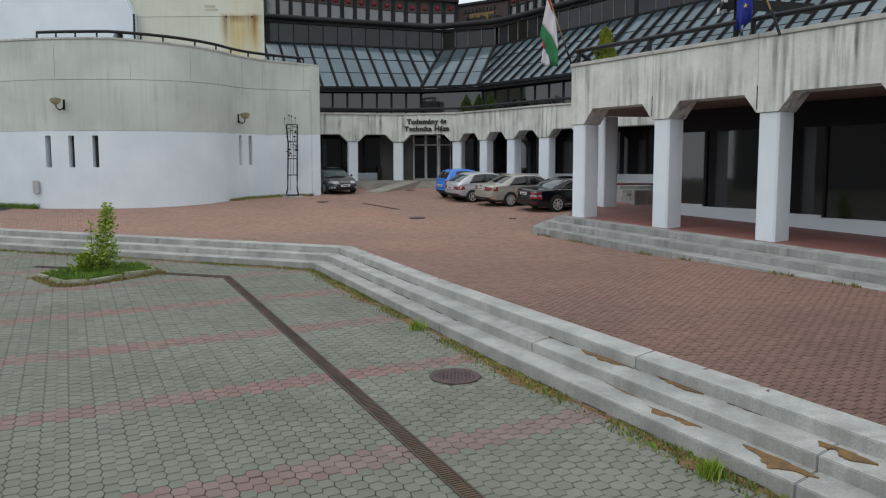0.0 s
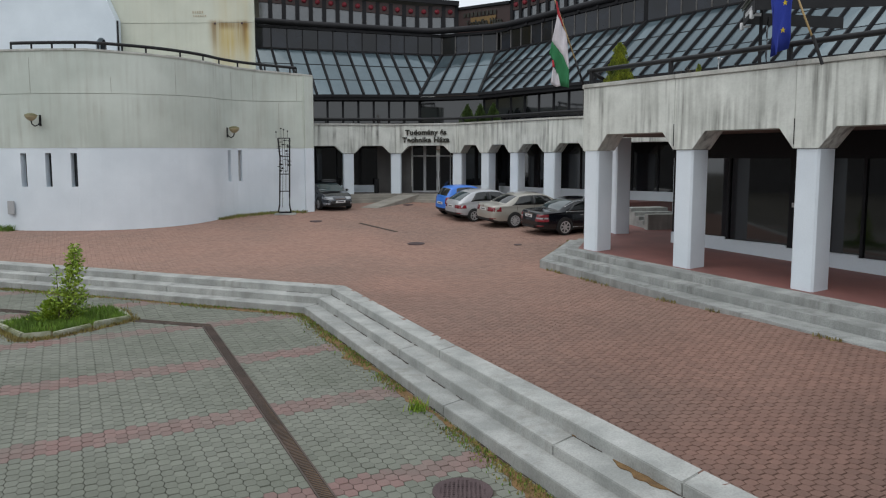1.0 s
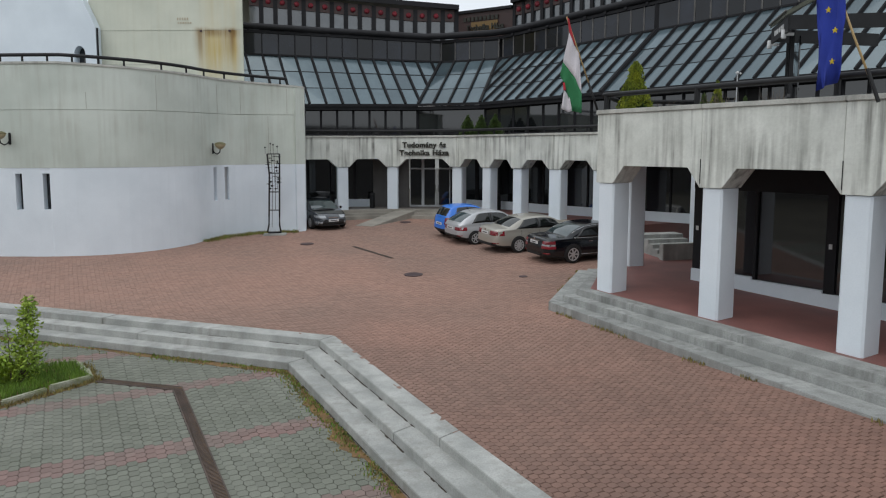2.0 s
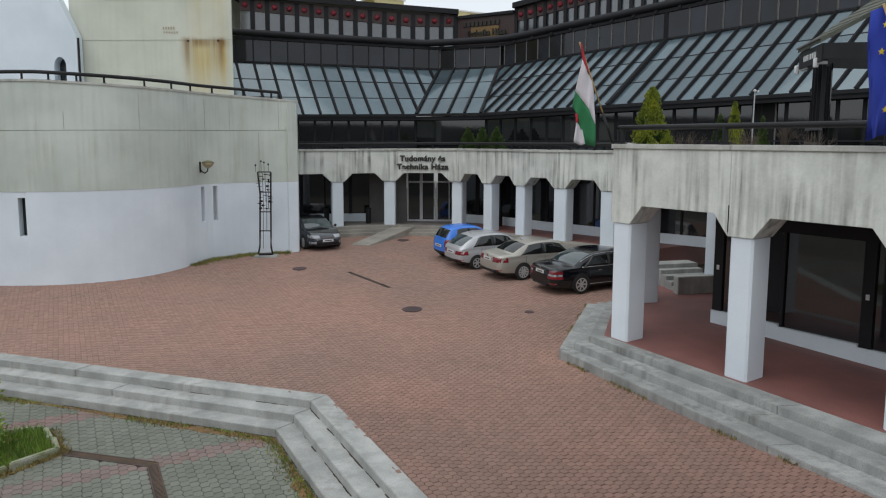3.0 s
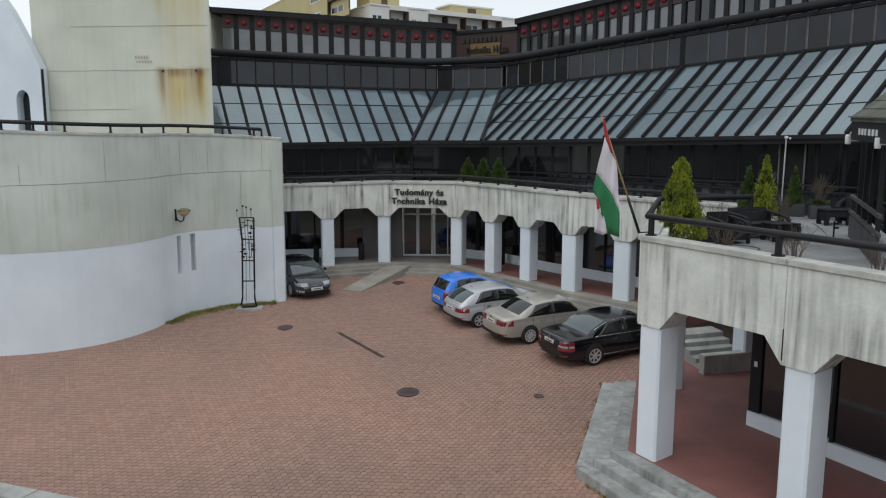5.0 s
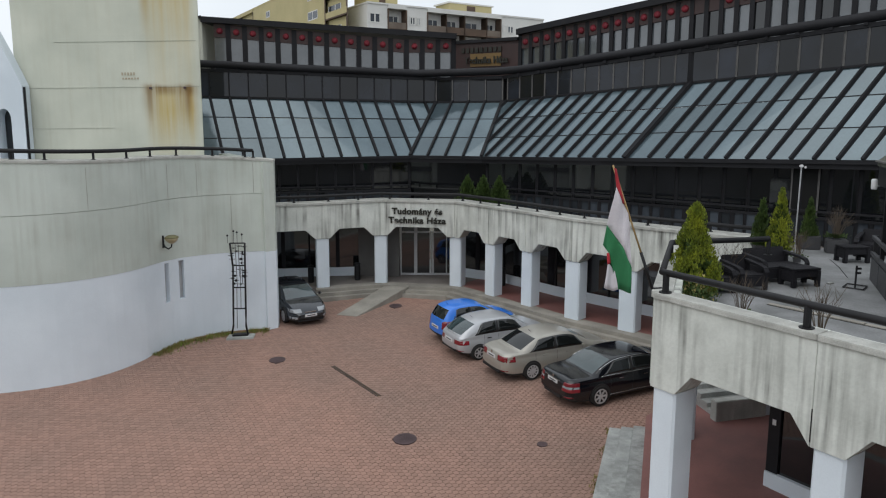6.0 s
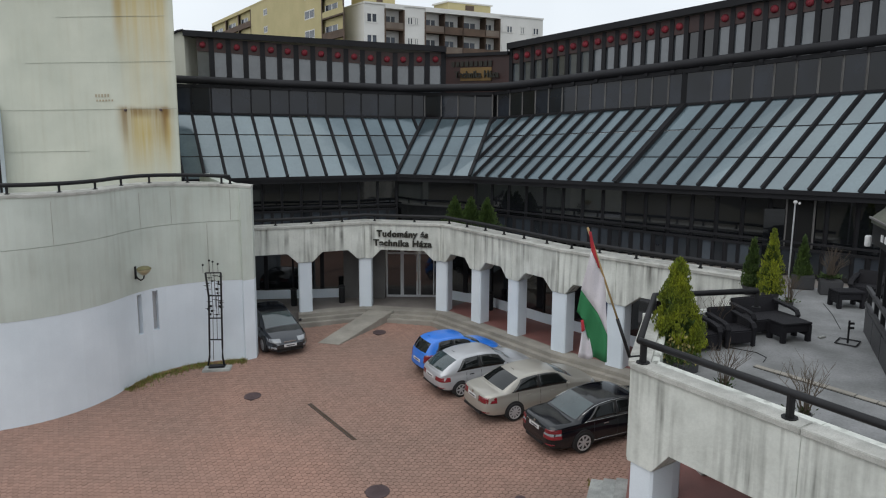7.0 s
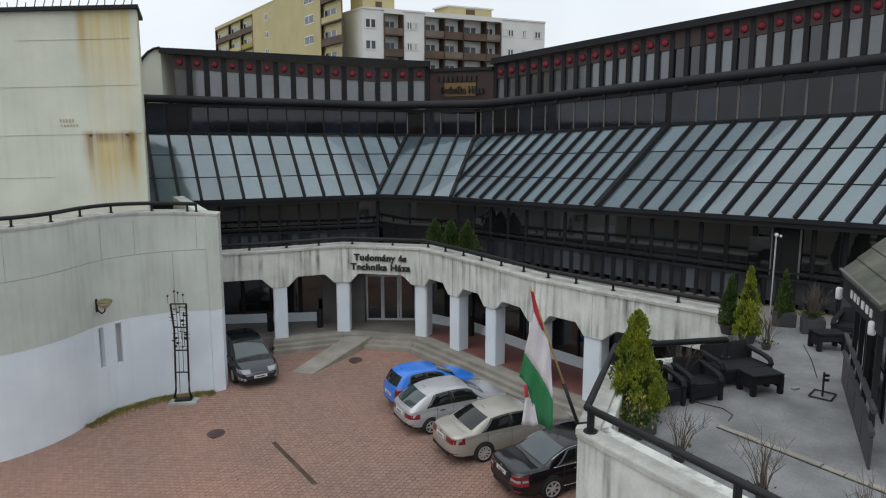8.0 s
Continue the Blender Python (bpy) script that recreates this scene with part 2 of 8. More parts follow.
LOW_GLASS = mat("bluish_low_glass", (0.05, 0.06, 0.072), (0.025, 0.03, 0.038), 0.10, coarse=0.6, fine=6, bump=0.02, ior=1.6, fine_mix=0.1, vary=0.6)
UPPER_GLASS = mat("upper_window_glass", (0.09, 0.10, 0.11), (0.05, 0.06, 0.07), 0.08, coarse=0.6, fine=6, bump=0.02, ior=2.0, fine_mix=0.1, vary=0.3)
CURTAIN = mat("pale_curtain", (0.4, 0.4, 0.39), (0.28, 0.28, 0.27), 0.9, coarse=1.0, stretch=(6, 6, 0.4), bump=0.0)
# base colour darkened to stand for the unlit rooms behind the panes
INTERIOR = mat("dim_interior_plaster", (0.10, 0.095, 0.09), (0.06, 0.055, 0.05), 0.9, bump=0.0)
PIER_GREY = mat("dull_grey_pier", (0.16, 0.155, 0.15), (0.12, 0.115, 0.11), 0.85, coarse=1, bump=0.1)
BLACK_VOID = mat("unlit_room_black", (0.006, 0.006, 0.006), None, 0.95, bump=0.0)
ALU = mat("grey_aluminium", (0.52, 0.53, 0.54), (0.44, 0.45, 0.46), 0.45, metal=0.2, coarse=2, bump=0.02)
LETTER = mat("dark_metal_letters", (0.05, 0.05, 0.04), (0.03, 0.03, 0.025), 0.5, metal=0.5, bump=0.0)
TERRACE = mat("pale_terrace_screed", (0.275, 0.28, 0.285), (0.155, 0.16, 0.16), 0.88, coarse=0.9, fine=20, bump=0.3, fine_mix=0.35)
RATTAN = mat("dark_plastic_rattan", (0.014, 0.0135, 0.017), (0.009, 0.0085, 0.011), 0.65, fine=90, bump=0.5, ior=1.35)
POT = mat("grey_plastic_planter", (0.06, 0.06, 0.064), (0.042, 0.042, 0.045), 0.6, fine=60, bump=0.2)
SOFFIT = mat("brown_soffit", (0.22, 0.16, 0.13), (0.17, 0.12, 0.10), 0.8, coarse=1, bump=0.1)
FLOOR_RED = mat("dark_red_floor_tile", (0.27, 0.115, 0.10), (0.19, 0.085, 0.075), 0.6, coarse=0.8, fine=30, bump=0.15)
FLOOR_GREY = mat("grey_entrance_floor", (0.24, 0.22, 0.20), (0.17, 0.15, 0.14), 0.75, coarse=0.8, bump=0.15)
TYRE = mat("tyre_rubber", (0.02, 0.02, 0.02), (0.014, 0.014, 0.014), 0.85, bump=0.15)
RIM = mat("alloy_wheel", (0.62, 0.62, 0.63), (0.52, 0.52, 0.53), 0.35, metal=0.35, bump=0.0)
CHROME = mat("chrome", (0.7, 0.7, 0.7), (0.6, 0.6, 0.6), 0.12, metal=1.0, bump=0.0)
TAIL = mat("red_tail_lamp", (0.30, 0.008, 0.02), (0.12, 0.004, 0.008), 0.15, bump=0.0, clear=1.0)
HEAD = mat("clear_head_lamp", (0.36, 0.38, 0.40), (0.22, 0.23, 0.25), 0.1, bump=0.0, clear=1.0)
PLATE = mat("number_plate", (0.72, 0.72, 0.72), (0.65, 0.65, 0.65), 0.5, bump=0.0)
PLATE_BAR = mat("plate_bar", (0.05, 0.05, 0.06), None, 0.5, bump=0.0)
CAR_GLASS = mat("car_glass", (0.012, 0.014, 0.014), (0.008, 0.01, 0.01), 0.03, bump=0.0, ior=1.6)
CAR_GLASS_PALE = mat("pale_car_glass", (0.045, 0.07, 0.075), (0.025, 0.04, 0.043), 0.04, bump=0.0, ior=1.85)
BUMPER = mat("black_car_plastic", (0.02, 0.02, 0.021), None, 0.6, bump=0.05)
BLUE_PAINT = mat("bright_blue_car_paint", (0.025, 0.20, 0.75), (0.022, 0.18, 0.68), 0.35, coarse=1, bump=0.0, clear=0.6, fine_mix=0.0)
SILVER_PAINT = mat("silver_car_paint", (0.50, 0.51, 0.53), (0.45, 0.46, 0.48), 0.35, metal=0.35, coarse=1, bump=0.0, clear=0.6, fine_mix=0.0)
BEIGE_PAINT = mat("champagne_car_paint", (0.43, 0.41, 0.36), (0.38, 0.36, 0.32), 0.35, metal=0.35, coarse=1, bump=0.0, clear=0.6, fine_mix=0.0)
BLACK_PAINT = mat("black_car_paint", (0.005, 0.006, 0.009), (0.004, 0.005, 0.008), 0.15, coarse=1, bump=0.0, clear=0.3, fine_mix=0.0)
GREY_PAINT = mat("dark_grey_car_paint", (0.022, 0.026, 0.034), (0.018, 0.022, 0.029), 0.2, metal=0.5, coarse=1, bump=0.0, clear=1.0, fine_mix=0.0)
CLOTH_RED = mat("red_flag_cloth", (0.42, 0.025, 0.035), (0.34, 0.02, 0.03), 0.85, fine=60, bump=0.1)
CLOTH_WHITE = mat("white_flag_cloth", (0.68, 0.64, 0.67), (0.55, 0.52, 0.55), 0.85, fine=60, bump=0.1)
CLOTH_GREEN = mat("green_flag_cloth", (0.03, 0.20, 0.075), (0.022, 0.15, 0.06), 0.85, fine=60, bump=0.1)
CLOTH_BLUE = mat("blue_flag_cloth", (0.02, 0.045, 0.36), (0.015, 0.035, 0.28), 0.85, fine=60, bump=0.1)
STAR = mat("yellow_star_cloth", (0.65, 0.48, 0.03), None, 0.85, bump=0.0)
POLE_WOOD = mat("varnished_pole_wood", (0.42, 0.29, 0.13), (0.33, 0.22, 0.09), 0.6, bump=0.1)
LAMP_CAP = mat("weathered_olive_cap", (0.22, 0.20, 0.09), (0.15, 0.14, 0.07), 0.6, coarse=4, bump=0.1)
LAMP_GLASS = mat("amber_lamp_glass", (0.42, 0.36, 0.22), (0.3, 0.25, 0.14), 0.3, bump=0.0)
YELLOW_SIGN = mat("ochre_sign_panel", (0.20, 0.12, 0.035), (0.15, 0.09, 0.03), 0.6, bump=0.0)
BLOCK_CREAM = mat("cream_block_panel", (0.52, 0.45, 0.24), (0.46, 0.40, 0.21), 0.9, coarse=0.3, bump=0.05)
BLOCK_WHITE = mat("white_block_panel", (0.72, 0.715, 0.69), (0.64, 0.635, 0.61), 0.9, coarse=0.3, bump=0.05)
BLOCK_BROWN = mat("brown_loggia", (0.13, 0.085, 0.06), (0.08, 0.055, 0.04), 0.9, coarse=0.6, bump=0.05)
BLOCK_TAN = mat("tan_balustrade", (0.19, 0.155, 0.125), (0.14, 0.11, 0.09), 0.9, coarse=0.6, bump=0.05)
BLOCK_OCHRE = mat("ochre_balustrade", (0.40, 0.30, 0.06), (0.33, 0.24, 0.05), 0.9, coarse=0.6, bump=0.05)
BLOCK_GLASS = mat("far_window_glass", (0.07, 0.085, 0.11), (0.03, 0.037, 0.05), 0.15, bump=0.0, ior=1.4, vary=0.4)
CANVAS = mat("greenish_kiosk_roof", (0.12, 0.125, 0.095), (0.06, 0.065, 0.05), 0.85, coarse=1.5, bump=0.3)


# ---- mesh tools ----
class Shape:
    """Collects corners and faces of one part."""

    def __init__(self):
        self.v, self.f = [], []

    def add(self, verts, faces):
        k = len(self.v)
        self.v += [tuple(p) for p in verts]
        self.f += [tuple(i + k for i in face) for face in faces]
        return self

    def prism(self, poly, z0, z1):
        a = (lambda x, y: z0) if not callable(z0) else z0
        b = (lambda x, y: z1) if not callable(z1) else z1
        n = len(poly)
        verts = [(x, y, a(x, y)) for x, y in poly] + [(x, y, b(x, y)) for x, y in poly]
        faces = [tuple(range(n - 1, -1, -1)), tuple(range(n, 2 * n))]
        faces += [(i, (i + 1) % n, n + (i + 1) % n, n + i) for i in range(n)]
        return self.add(verts, faces)

    def hexa(self, low, high):
        return self.add([*low, *high], [(3, 2, 1, 0), (4, 5, 6, 7), (0, 1, 5, 4), (1, 2, 6, 5), (2, 3, 7, 6), (3, 0, 4, 7)])

    def box(self, c, s, rz=0.0, m=None):
        x, y, z = (k / 2 for k in s)
        pts = [(-x, -y, -z), (x, -y, -z), (x, y, -z), (-x, y, -z), (-x, -y, z), (x, -y, z), (x, y, z), (-x, y, z)]
        m = m or (Matrix.Translation(c) @ Matrix.Rotation(rz, 4, "Z"))
        pts = [m @ Vector(p) for p in pts]
        return self.hexa(pts[:4], pts[4:])

    def tube(self, pts, r, n=8, taper=None):
        pts = [Vector(p) for p in pts]
        base, rings = len(self.v), []
        for i, p in enumerate(pts):
            d = (pts[min(i + 1, len(pts) - 1)] - pts[max(i - 1, 0)]).normalized()
            side = d.cross(Vector((0, 0, 1)))
            side = side.normalized() if side.length > 0.05 else Vector((1, 0, 0))
            up = side.cross(d)
            rr = r if taper is None else r + (taper - r) * i / (len(pts) - 1)
            rings.append([p + rr * (math.cos(2 * math.pi * k / n) * side + math.sin(2 * math.pi * k / n) * up) for k in range(n)])
        verts = [q for ring in rings for q in ring]
        faces = []
        for i in range(len(pts) - 1):
            for k in range(n):
                faces.append((i * n + k, i * n + (k + 1) % n, (i + 1) * n + (k + 1) % n, (i + 1) * n + k))
        faces += [tuple(range(n - 1, -1, -1)), tuple(range((len(pts) - 1) * n, len(pts) * n))]
        return self.add(verts, faces)

    def lathe(self, c, prof, n=16, squash=1.0):
        """prof: (radius, height) pairs from bottom to top."""
        verts = [(c[0] + r * math.cos(2 * math.pi * k / n), c[1] + squash * r * math.sin(2 * math.pi * k / n), c[2] + h) for r, h in prof for k in range(n)]
        faces = []
        for i in range(len(prof) - 1):
            for k in range(n):
                faces.append((i * n + k, i * n + (k + 1) % n, (i + 1) * n + (k + 1) % n, (i + 1) * n + k))
        faces += [tuple(range(n - 1, -1, -1)), tuple(range((len(prof) - 1) * n, len(prof) * n))]
        return self.add(verts, faces)

    def make(self, name, material, parent=None, label="", bevel=0.0, smooth=False, at=None):
        me = bpy.data.meshes.new(name)
        me.from_pydata(self.v, [], self.f)
        bm = bmesh.new()
        bm.from_mesh(me)
        bmesh.ops.recalc_face_normals(bm, faces=bm.faces)
        if bevel:
            edges = [e for e in bm.edges if len(e.link_faces) == 2 and e.calc_face_angle(0) > 0.5]
            bmesh.ops.bevel(bm, geom=edges, offset=bevel, segments=2, affect="EDGES", clamp_overlap=True)
        bm.to_mesh(me)
        bm.free()
        if smooth:
            me.shade_smooth()
        me.materials.append(material)
        ob = new(name, me)
        if at is not None:
            ob.matrix_basis = at
        if parent is not None:
            ob.parent = parent
        return tagged(ob, label)


def empty(name, label, category, group="", kind="", at=None):
    ob = new(name)
    if at is not None:
        ob.matrix_basis = at
    return tagged(ob, label, category, group, kind)


def lerp(a, b, u):
    return tuple(p + (q - p) * u for p, q in zip(a, b))


def offs(poly, d):
    """The open line poly moved d to its left, with mitred corners."""
    out = []
    for i, p in enumerate(poly):
        ns = []
        for a, b in ((i - 1, i), (i, i + 1)):
            if 0 <= a and b < len(poly):
                dx, dy = poly[b][0] - poly[a][0], poly[b][1] - poly[a][1]
                k = math.hypot(dx, dy)
                ns.append((-dy / k, dx / k))
        nx, ny = sum(q[0] for q in ns) / len(ns), sum(q[1] for q in ns) / len(ns)
        k = nx * nx + ny * ny
        out.append((p[0] + d * nx / k, p[1] + d * ny / k))
    return out


def spread(poly, step):
    """Points along the open line poly, about step apart, corners kept."""
    out = [poly[0]]
    for a, b in zip(poly, poly[1:]):
        n = max(1, round(math.dist(a, b) / step))
        out += [lerp(a, b, k / n) for k in range(1, n + 1)]
    return out


def ground_height(x, y):
    """The paved court: it climbs towards the entrance and slightly to the east side near the street."""
    base = 1.60 + 0.04 * (y - 21) if y < 26 else 1.80 + 0.068 * (min(y, 46) - 26)
    fade = min(1.0, max(0.2, (26 - y) / 9)) if y < 26 else 0.2 * max(0.0, (30 - y) / 4)
    corner = 0.09 * min(1.0, max(0.0, (x - 1) / 2.4)) * min(1.0, max(0.0, (y - 19) / 4)) * min(1.0, max(0.0, (31 - y) / 4))
    return base + 0.045 * min(8.0, max(0.0, x - 2)) * fade + corner


DROP = 0.58


def low_height(x, y):
    return ground_height(x, y) - DROP


# ---- ground, one sheet to the horizon ----
def build_ground():
    xs = [-700, -200, -60] + [-40 + 4 * k for k in range(21)] + [60, 200, 700]
    ys = [-700, -200, -60, -20] + [-12 + 4 * k for k in range(17)] + [70, 200, 700]
    verts = []
    for y in ys:
        for x in xs:
            near = -41 < x < 41 and -13 < y < 53
            verts.append((x, y, low_height(x, y) - 0.05 if near else (0.2 if y < 0 else 2.4)))
    n = len(xs)
    faces = [(j * n + i, j * n + i + 1, (j + 1) * n + i + 1, (j + 1) * n + i) for j in range(len(ys) - 1) for i in range(n - 1)]
    tagged(Shape().add(verts, faces).make("ground", EARTH), "bare brown earth under and around the paving", "ground", kind="structure")


build_ground()

# lines of the plan
LOW_EDGE = [(-24.0, 28.45), (-2.5, 21.98), (15.15, -10.1)]          # upper lip of the lower steps
BLOCK_BASE = [(5.55, 30.4), (3.76, 24.6), (21.2, -6.0)]            # foot of the steps before the terrace block
BLOCK_LIP = offs([(5.55, 30.4), (3.88, 24.5), (24.8, -6.0)], 1.09)   # their top edge: the steps widen towards the street
COLS = [(-8.9, 42.7), (-5.6, 43.45), (-2.9, 44.3), (0.75, 43.5), (2.3, 41.75), (3.8, 39.95), (5.45, 37.9), (7.3, 36.2), (10.95, 33.2)]
DRUM = [(-24.0, 34.6), (-21.5, 33.5), (-19.5, 33.05), (-17.5, 32.95), (-15.4, 33.1), (-13.4, 33.75), (-12.1, 34.75), (-11.35, 35.9),
        (-10.95, 37.1), (-10.35, 38.05), (-9.2, 38.8), (-8.0, 39.15), (-6.85, 39.3)]
FLOOR_HALL, FLOOR_BLOCK, TERR, LOWT = 3.43, 2.16, 7.15, 6.62


def side(p, line):
    """Signed distance of p to the open line, positive on its left."""
    best = None
    for a, b in zip(line, line[1:]):
        ab, ap = (b[0] - a[0], b[1] - a[1]), (p[0] - a[0], p[1] - a[1])
        k = math.hypot(*ab)
        u = max(0, min(1, (ab[0] * ap[0] + ab[1] * ap[1]) / k ** 2))
        d = math.dist(p, lerp(a, b, u))
        s = (ab[0] * ap[1] - ab[1] * ap[0]) / k
        if best is None or d < abs(best) - 1e-6:
            best = math.copysign(d, s)
    return best


# ---- court slab (the bed of the red pavers) ----
def build_court():
    s = Shape()
    xs, ys = [-26 + 1.5 * k for k in range(30)], [-12 + 1.5 * k for k in range(40)]
    idx, verts, faces = {}, [], []
    for j in range(len(ys) - 1):
        for i in range(len(xs) - 1):
            quad = [(xs[i], ys[j]), (xs[i + 1], ys[j]), (xs[i + 1], ys[j + 1]), (xs[i], ys[j + 1])]
            if all(side(q, LOW_EDGE) < -0.2 for q in quad):
                continue
            clip = []
            for q in quad:
                clip.append(q)
            for q in clip:
                if q not in idx:
                    d = side(q, LOW_EDGE)
                    idx[q] = len(verts)
                    verts.append((q[0], q[1], ground_height(*q) - 0.05 if d > -0.25 else low_height(*q) - 0.3))
            faces.append(tuple(idx[q] for q in clip))
    s.add(verts, faces)
    return tagged(s.make("court_bed", JOINT), "dark sandy bed of the red paved court", "pavement", kind="structure")


court = build_court()


# ---- steps made of cast blocks ----
def step_run(parent, line, inner, outer, top, bottom, length, name="step_block", material=None):
    lay_steps(parent, offs(line, inner), offs(line, outer), top, bottom, length, name, material)


def lay_steps(parent, a, b, top, bottom, length, name="step_block", material=None):
    """Cast blocks between the inner line a and the outer line b."""
    for i in range(len(a) - 1):
        n = max(1, round(math.dist(a[i], a[i + 1]) / length))
        gap = 0.005 / max(0.5, math.dist(a[i], a[i + 1]))
        for k in range(n):
            u0, u1 = k / n + (gap if k else 0), (k + 1) / n - (gap if k < n - 1 else 0)
            jig = random.uniform(-0.004, 0.004)
            poly = [lerp(b[i], b[i + 1], u0), lerp(b[i], b[i + 1], u1), lerp(a[i], a[i + 1], u1), lerp(a[i], a[i + 1], u0)]
            Shape().prism(poly, lambda x, y: bottom(x, y), lambda x, y: top(x, y) + jig).make(name, material or STEP, parent, bevel=0.014)


low_steps = empty("court_steps", "three worn grey concrete steps round the sunken forecourt", "steps", kind="structure")
for k in range(3):
    step_run(low_steps, LOW_EDGE, -0.5 * k + 0.02, -0.5 * (k + 1), lambda x, y, k=k: ground_height(x, y) - 0.193 * k + 0.004,
             lambda x, y: low_height(x, y) - 0.2, (7.5, 5.9, 9.3)[k])

def block_floor(x, y):
    return FLOOR_BLOCK + 0.042 * (min(y, 25.0) - 16.5) + 0.03 * max(0.0, y - 25.0)


def step_top(x, y, k):
    """Treads before the terrace; at their far end the court has risen to meet them."""
    f = 0.8 * min(1.0, max(0.0, (y - 25.5) / 4.5))
    return (1 - f) * (block_floor(x, y) - 0.19 * (2 - k)) + f * (ground_height(x, y) + 0.03 + 0.05 * k)


block_steps = empty("terrace_steps", "three grey concrete steps up to the arcade of the terrace block", "steps", kind="structure")
for k in range(3):
    between = lambda u: [lerp(p, q, u) for p, q in zip(BLOCK_BASE, BLOCK_LIP)]
    lay_steps(block_steps, between((k + 1) / 3), between(k / 3), lambda x, y, k=k: step_top(x, y, k), lambda x, y: ground_height(x, y) - 0.3, 6.5, material=STEP_GREY)
hall_steps = empty("entrance_steps", "low grey concrete steps along the entrance arcade", "steps", kind="structure")
HALL_LINE = offs([(-5.95, 43.37)] + COLS[1:8] + [(8.6, 34.9)], -0.12)
for k in range(3):
    step_run(hall_steps, HALL_LINE, -0.24 * k + (0.4 if k == 0 else 0.04), -0.24 * (k + 1), lambda x, y, k=k: FLOOR_HALL - 0.15 * k + 0.002,
             lambda x, y: ground_height(x, y) - 0.3, 5.0, material=STEP_BROWN)

# ---- arcade floors ----
hall_floor = offs(HALL_LINE, 0.3)
poly = hall_floor + [(12.5, 37.5), (9.5, 42.5), (4.5, 48.0), (-1.0, 49.0), (-11.0, 47.5), (-11.0, 43.0)]
tagged(Shape().prism(poly[:4] + poly[-5:], 2.2, FLOOR_HALL - 0.002).make("entrance_floor", FLOOR_GREY), "dull grey-brown paved floor behind the entrance columns", "floor", kind="structure")
tagged(Shape().prism(poly[3:9] + [poly[9], poly[10], poly[11]], 2.2, FLOOR_HALL).make("arcade_floor", FLOOR_RED), "dark red tiled floor of the arcade", "floor", kind="structure")
blk = offs(BLOCK_LIP, -0.01)
mid_l = lerp(blk[0], blk[1], (blk[0][1] - 25.0) / (blk[0][1] - blk[1][1]))
floor_shape = Shape().prism([mid_l, (17.4, 25.0), (16.0, 31.5), (8.4, 31.6), blk[0]], 1.2, lambda x, y: block_floor(x, y) + 0.003)
floor_shape.prism([mid_l, blk[1], blk[2], (26.0, -4.0), (17.4, 25.0)], 0.6, lambda x, y: block_floor(x, y) + 0.003)
tagged(floor_shape.make("terrace_arcade_floor", FLOOR_RED), "dark red tiled floor under the terrace", "floor", kind="structure")


# ---- curved white drum wall with the raised walk behind its parapet ----
def smooth_line(poly, n=4):
    out = []
    for i in range(len(poly) - 1):
        p0, p1, p2, p3 = poly[max(i - 1, 0)], poly[i], poly[i + 1], poly[min(i + 2, len(poly) - 1)]
        for k in range(n):
            t = k / n
            out.append(tuple(0.5 * (2 * b + (c - a) * t + (2 * a - 5 * b + 4 * c - d) * t * t + (3 * b - a - 3 * c + d) * t ** 3)
                             for a, b, c, d in zip(p0, p1, p2, p3)))
    return out + [poly[-1]]


CURVE = smooth_line(DRUM)


def drum_top(x, y):
    return 9.86 + 0.62 * min(1.0, max(0.0, (-x - 6.9) / 9.0)) ** 0.8


def ribbon(name, line, thick, z0, z1, material, parent=None, label="", proud=0.0):
    a, b = offs(line, -proud), offs(line, thick)
    s = Shape()
    for i in range(len(line) - 1):
        poly = [a[i], a[i + 1], b[i + 1], b[i]]
        f0 = z0 if callable(z0) else (lambda x, y: z0)
        f1 = z1 if callable(z1) else (lambda x, y: z1)
        low = [(x, y, f0(x, y)) for x, y in poly]
        high = [(x, y, f1(x, y)) for x, y in poly]
        k = len(s.v)
        s.v += low + high
        s.f += [(k + 0, k + 1, k + 5, k + 4), (k + 2, k + 3, k + 7, k + 6), (k + 4, k + 5, k + 6, k + 7), (k + 3, k + 2, k + 1, k + 0)]
        if i == 0:
            s.f.append((k + 3, k + 0, k + 4, k + 7))
        if i == len(line) - 2:
            s.f.append((k + 1, k + 2, k + 6, k + 5))
    me = bpy.data.meshes.new(name)
    me.from_pydata(s.v, [], s.f)
    bm = bmesh.new()
    bm.from_mesh(me)
    bmesh.ops.remove_doubles(bm, verts=bm.verts, dist=0.001)
    bmesh.ops.recalc_face_normals(bm, faces=bm.faces)
    bm.to_mesh(me)
    bm.free()
    me.materials.append(material)
    ob = new(name, me)
    if parent is not None:
        ob.parent = parent
    return tagged(ob, label)


BAND = 6.1
drum = empty("curved_wall", "curved wall, white painted below and weathered grey render above", "wall", kind="structure")


def near(line, p):
    return min(range(len(line)), key=lambda i: math.dist(line[i], p))


# slits through the white lower part: (plan point, half width, sill, head)
SLITS = [((-19.05, 33.0), 0.15, 4.31, 5.86), ((-17.85, 32.95), 0.15, 4.31, 5.86), ((-16.66, 32.98), 0.15, 4.31, 5.86),
         ((-10.8, 37.38), 0.11, 4.4, 6.0), ((-10.42, 37.95), 0.11, 4.4, 6.0)]


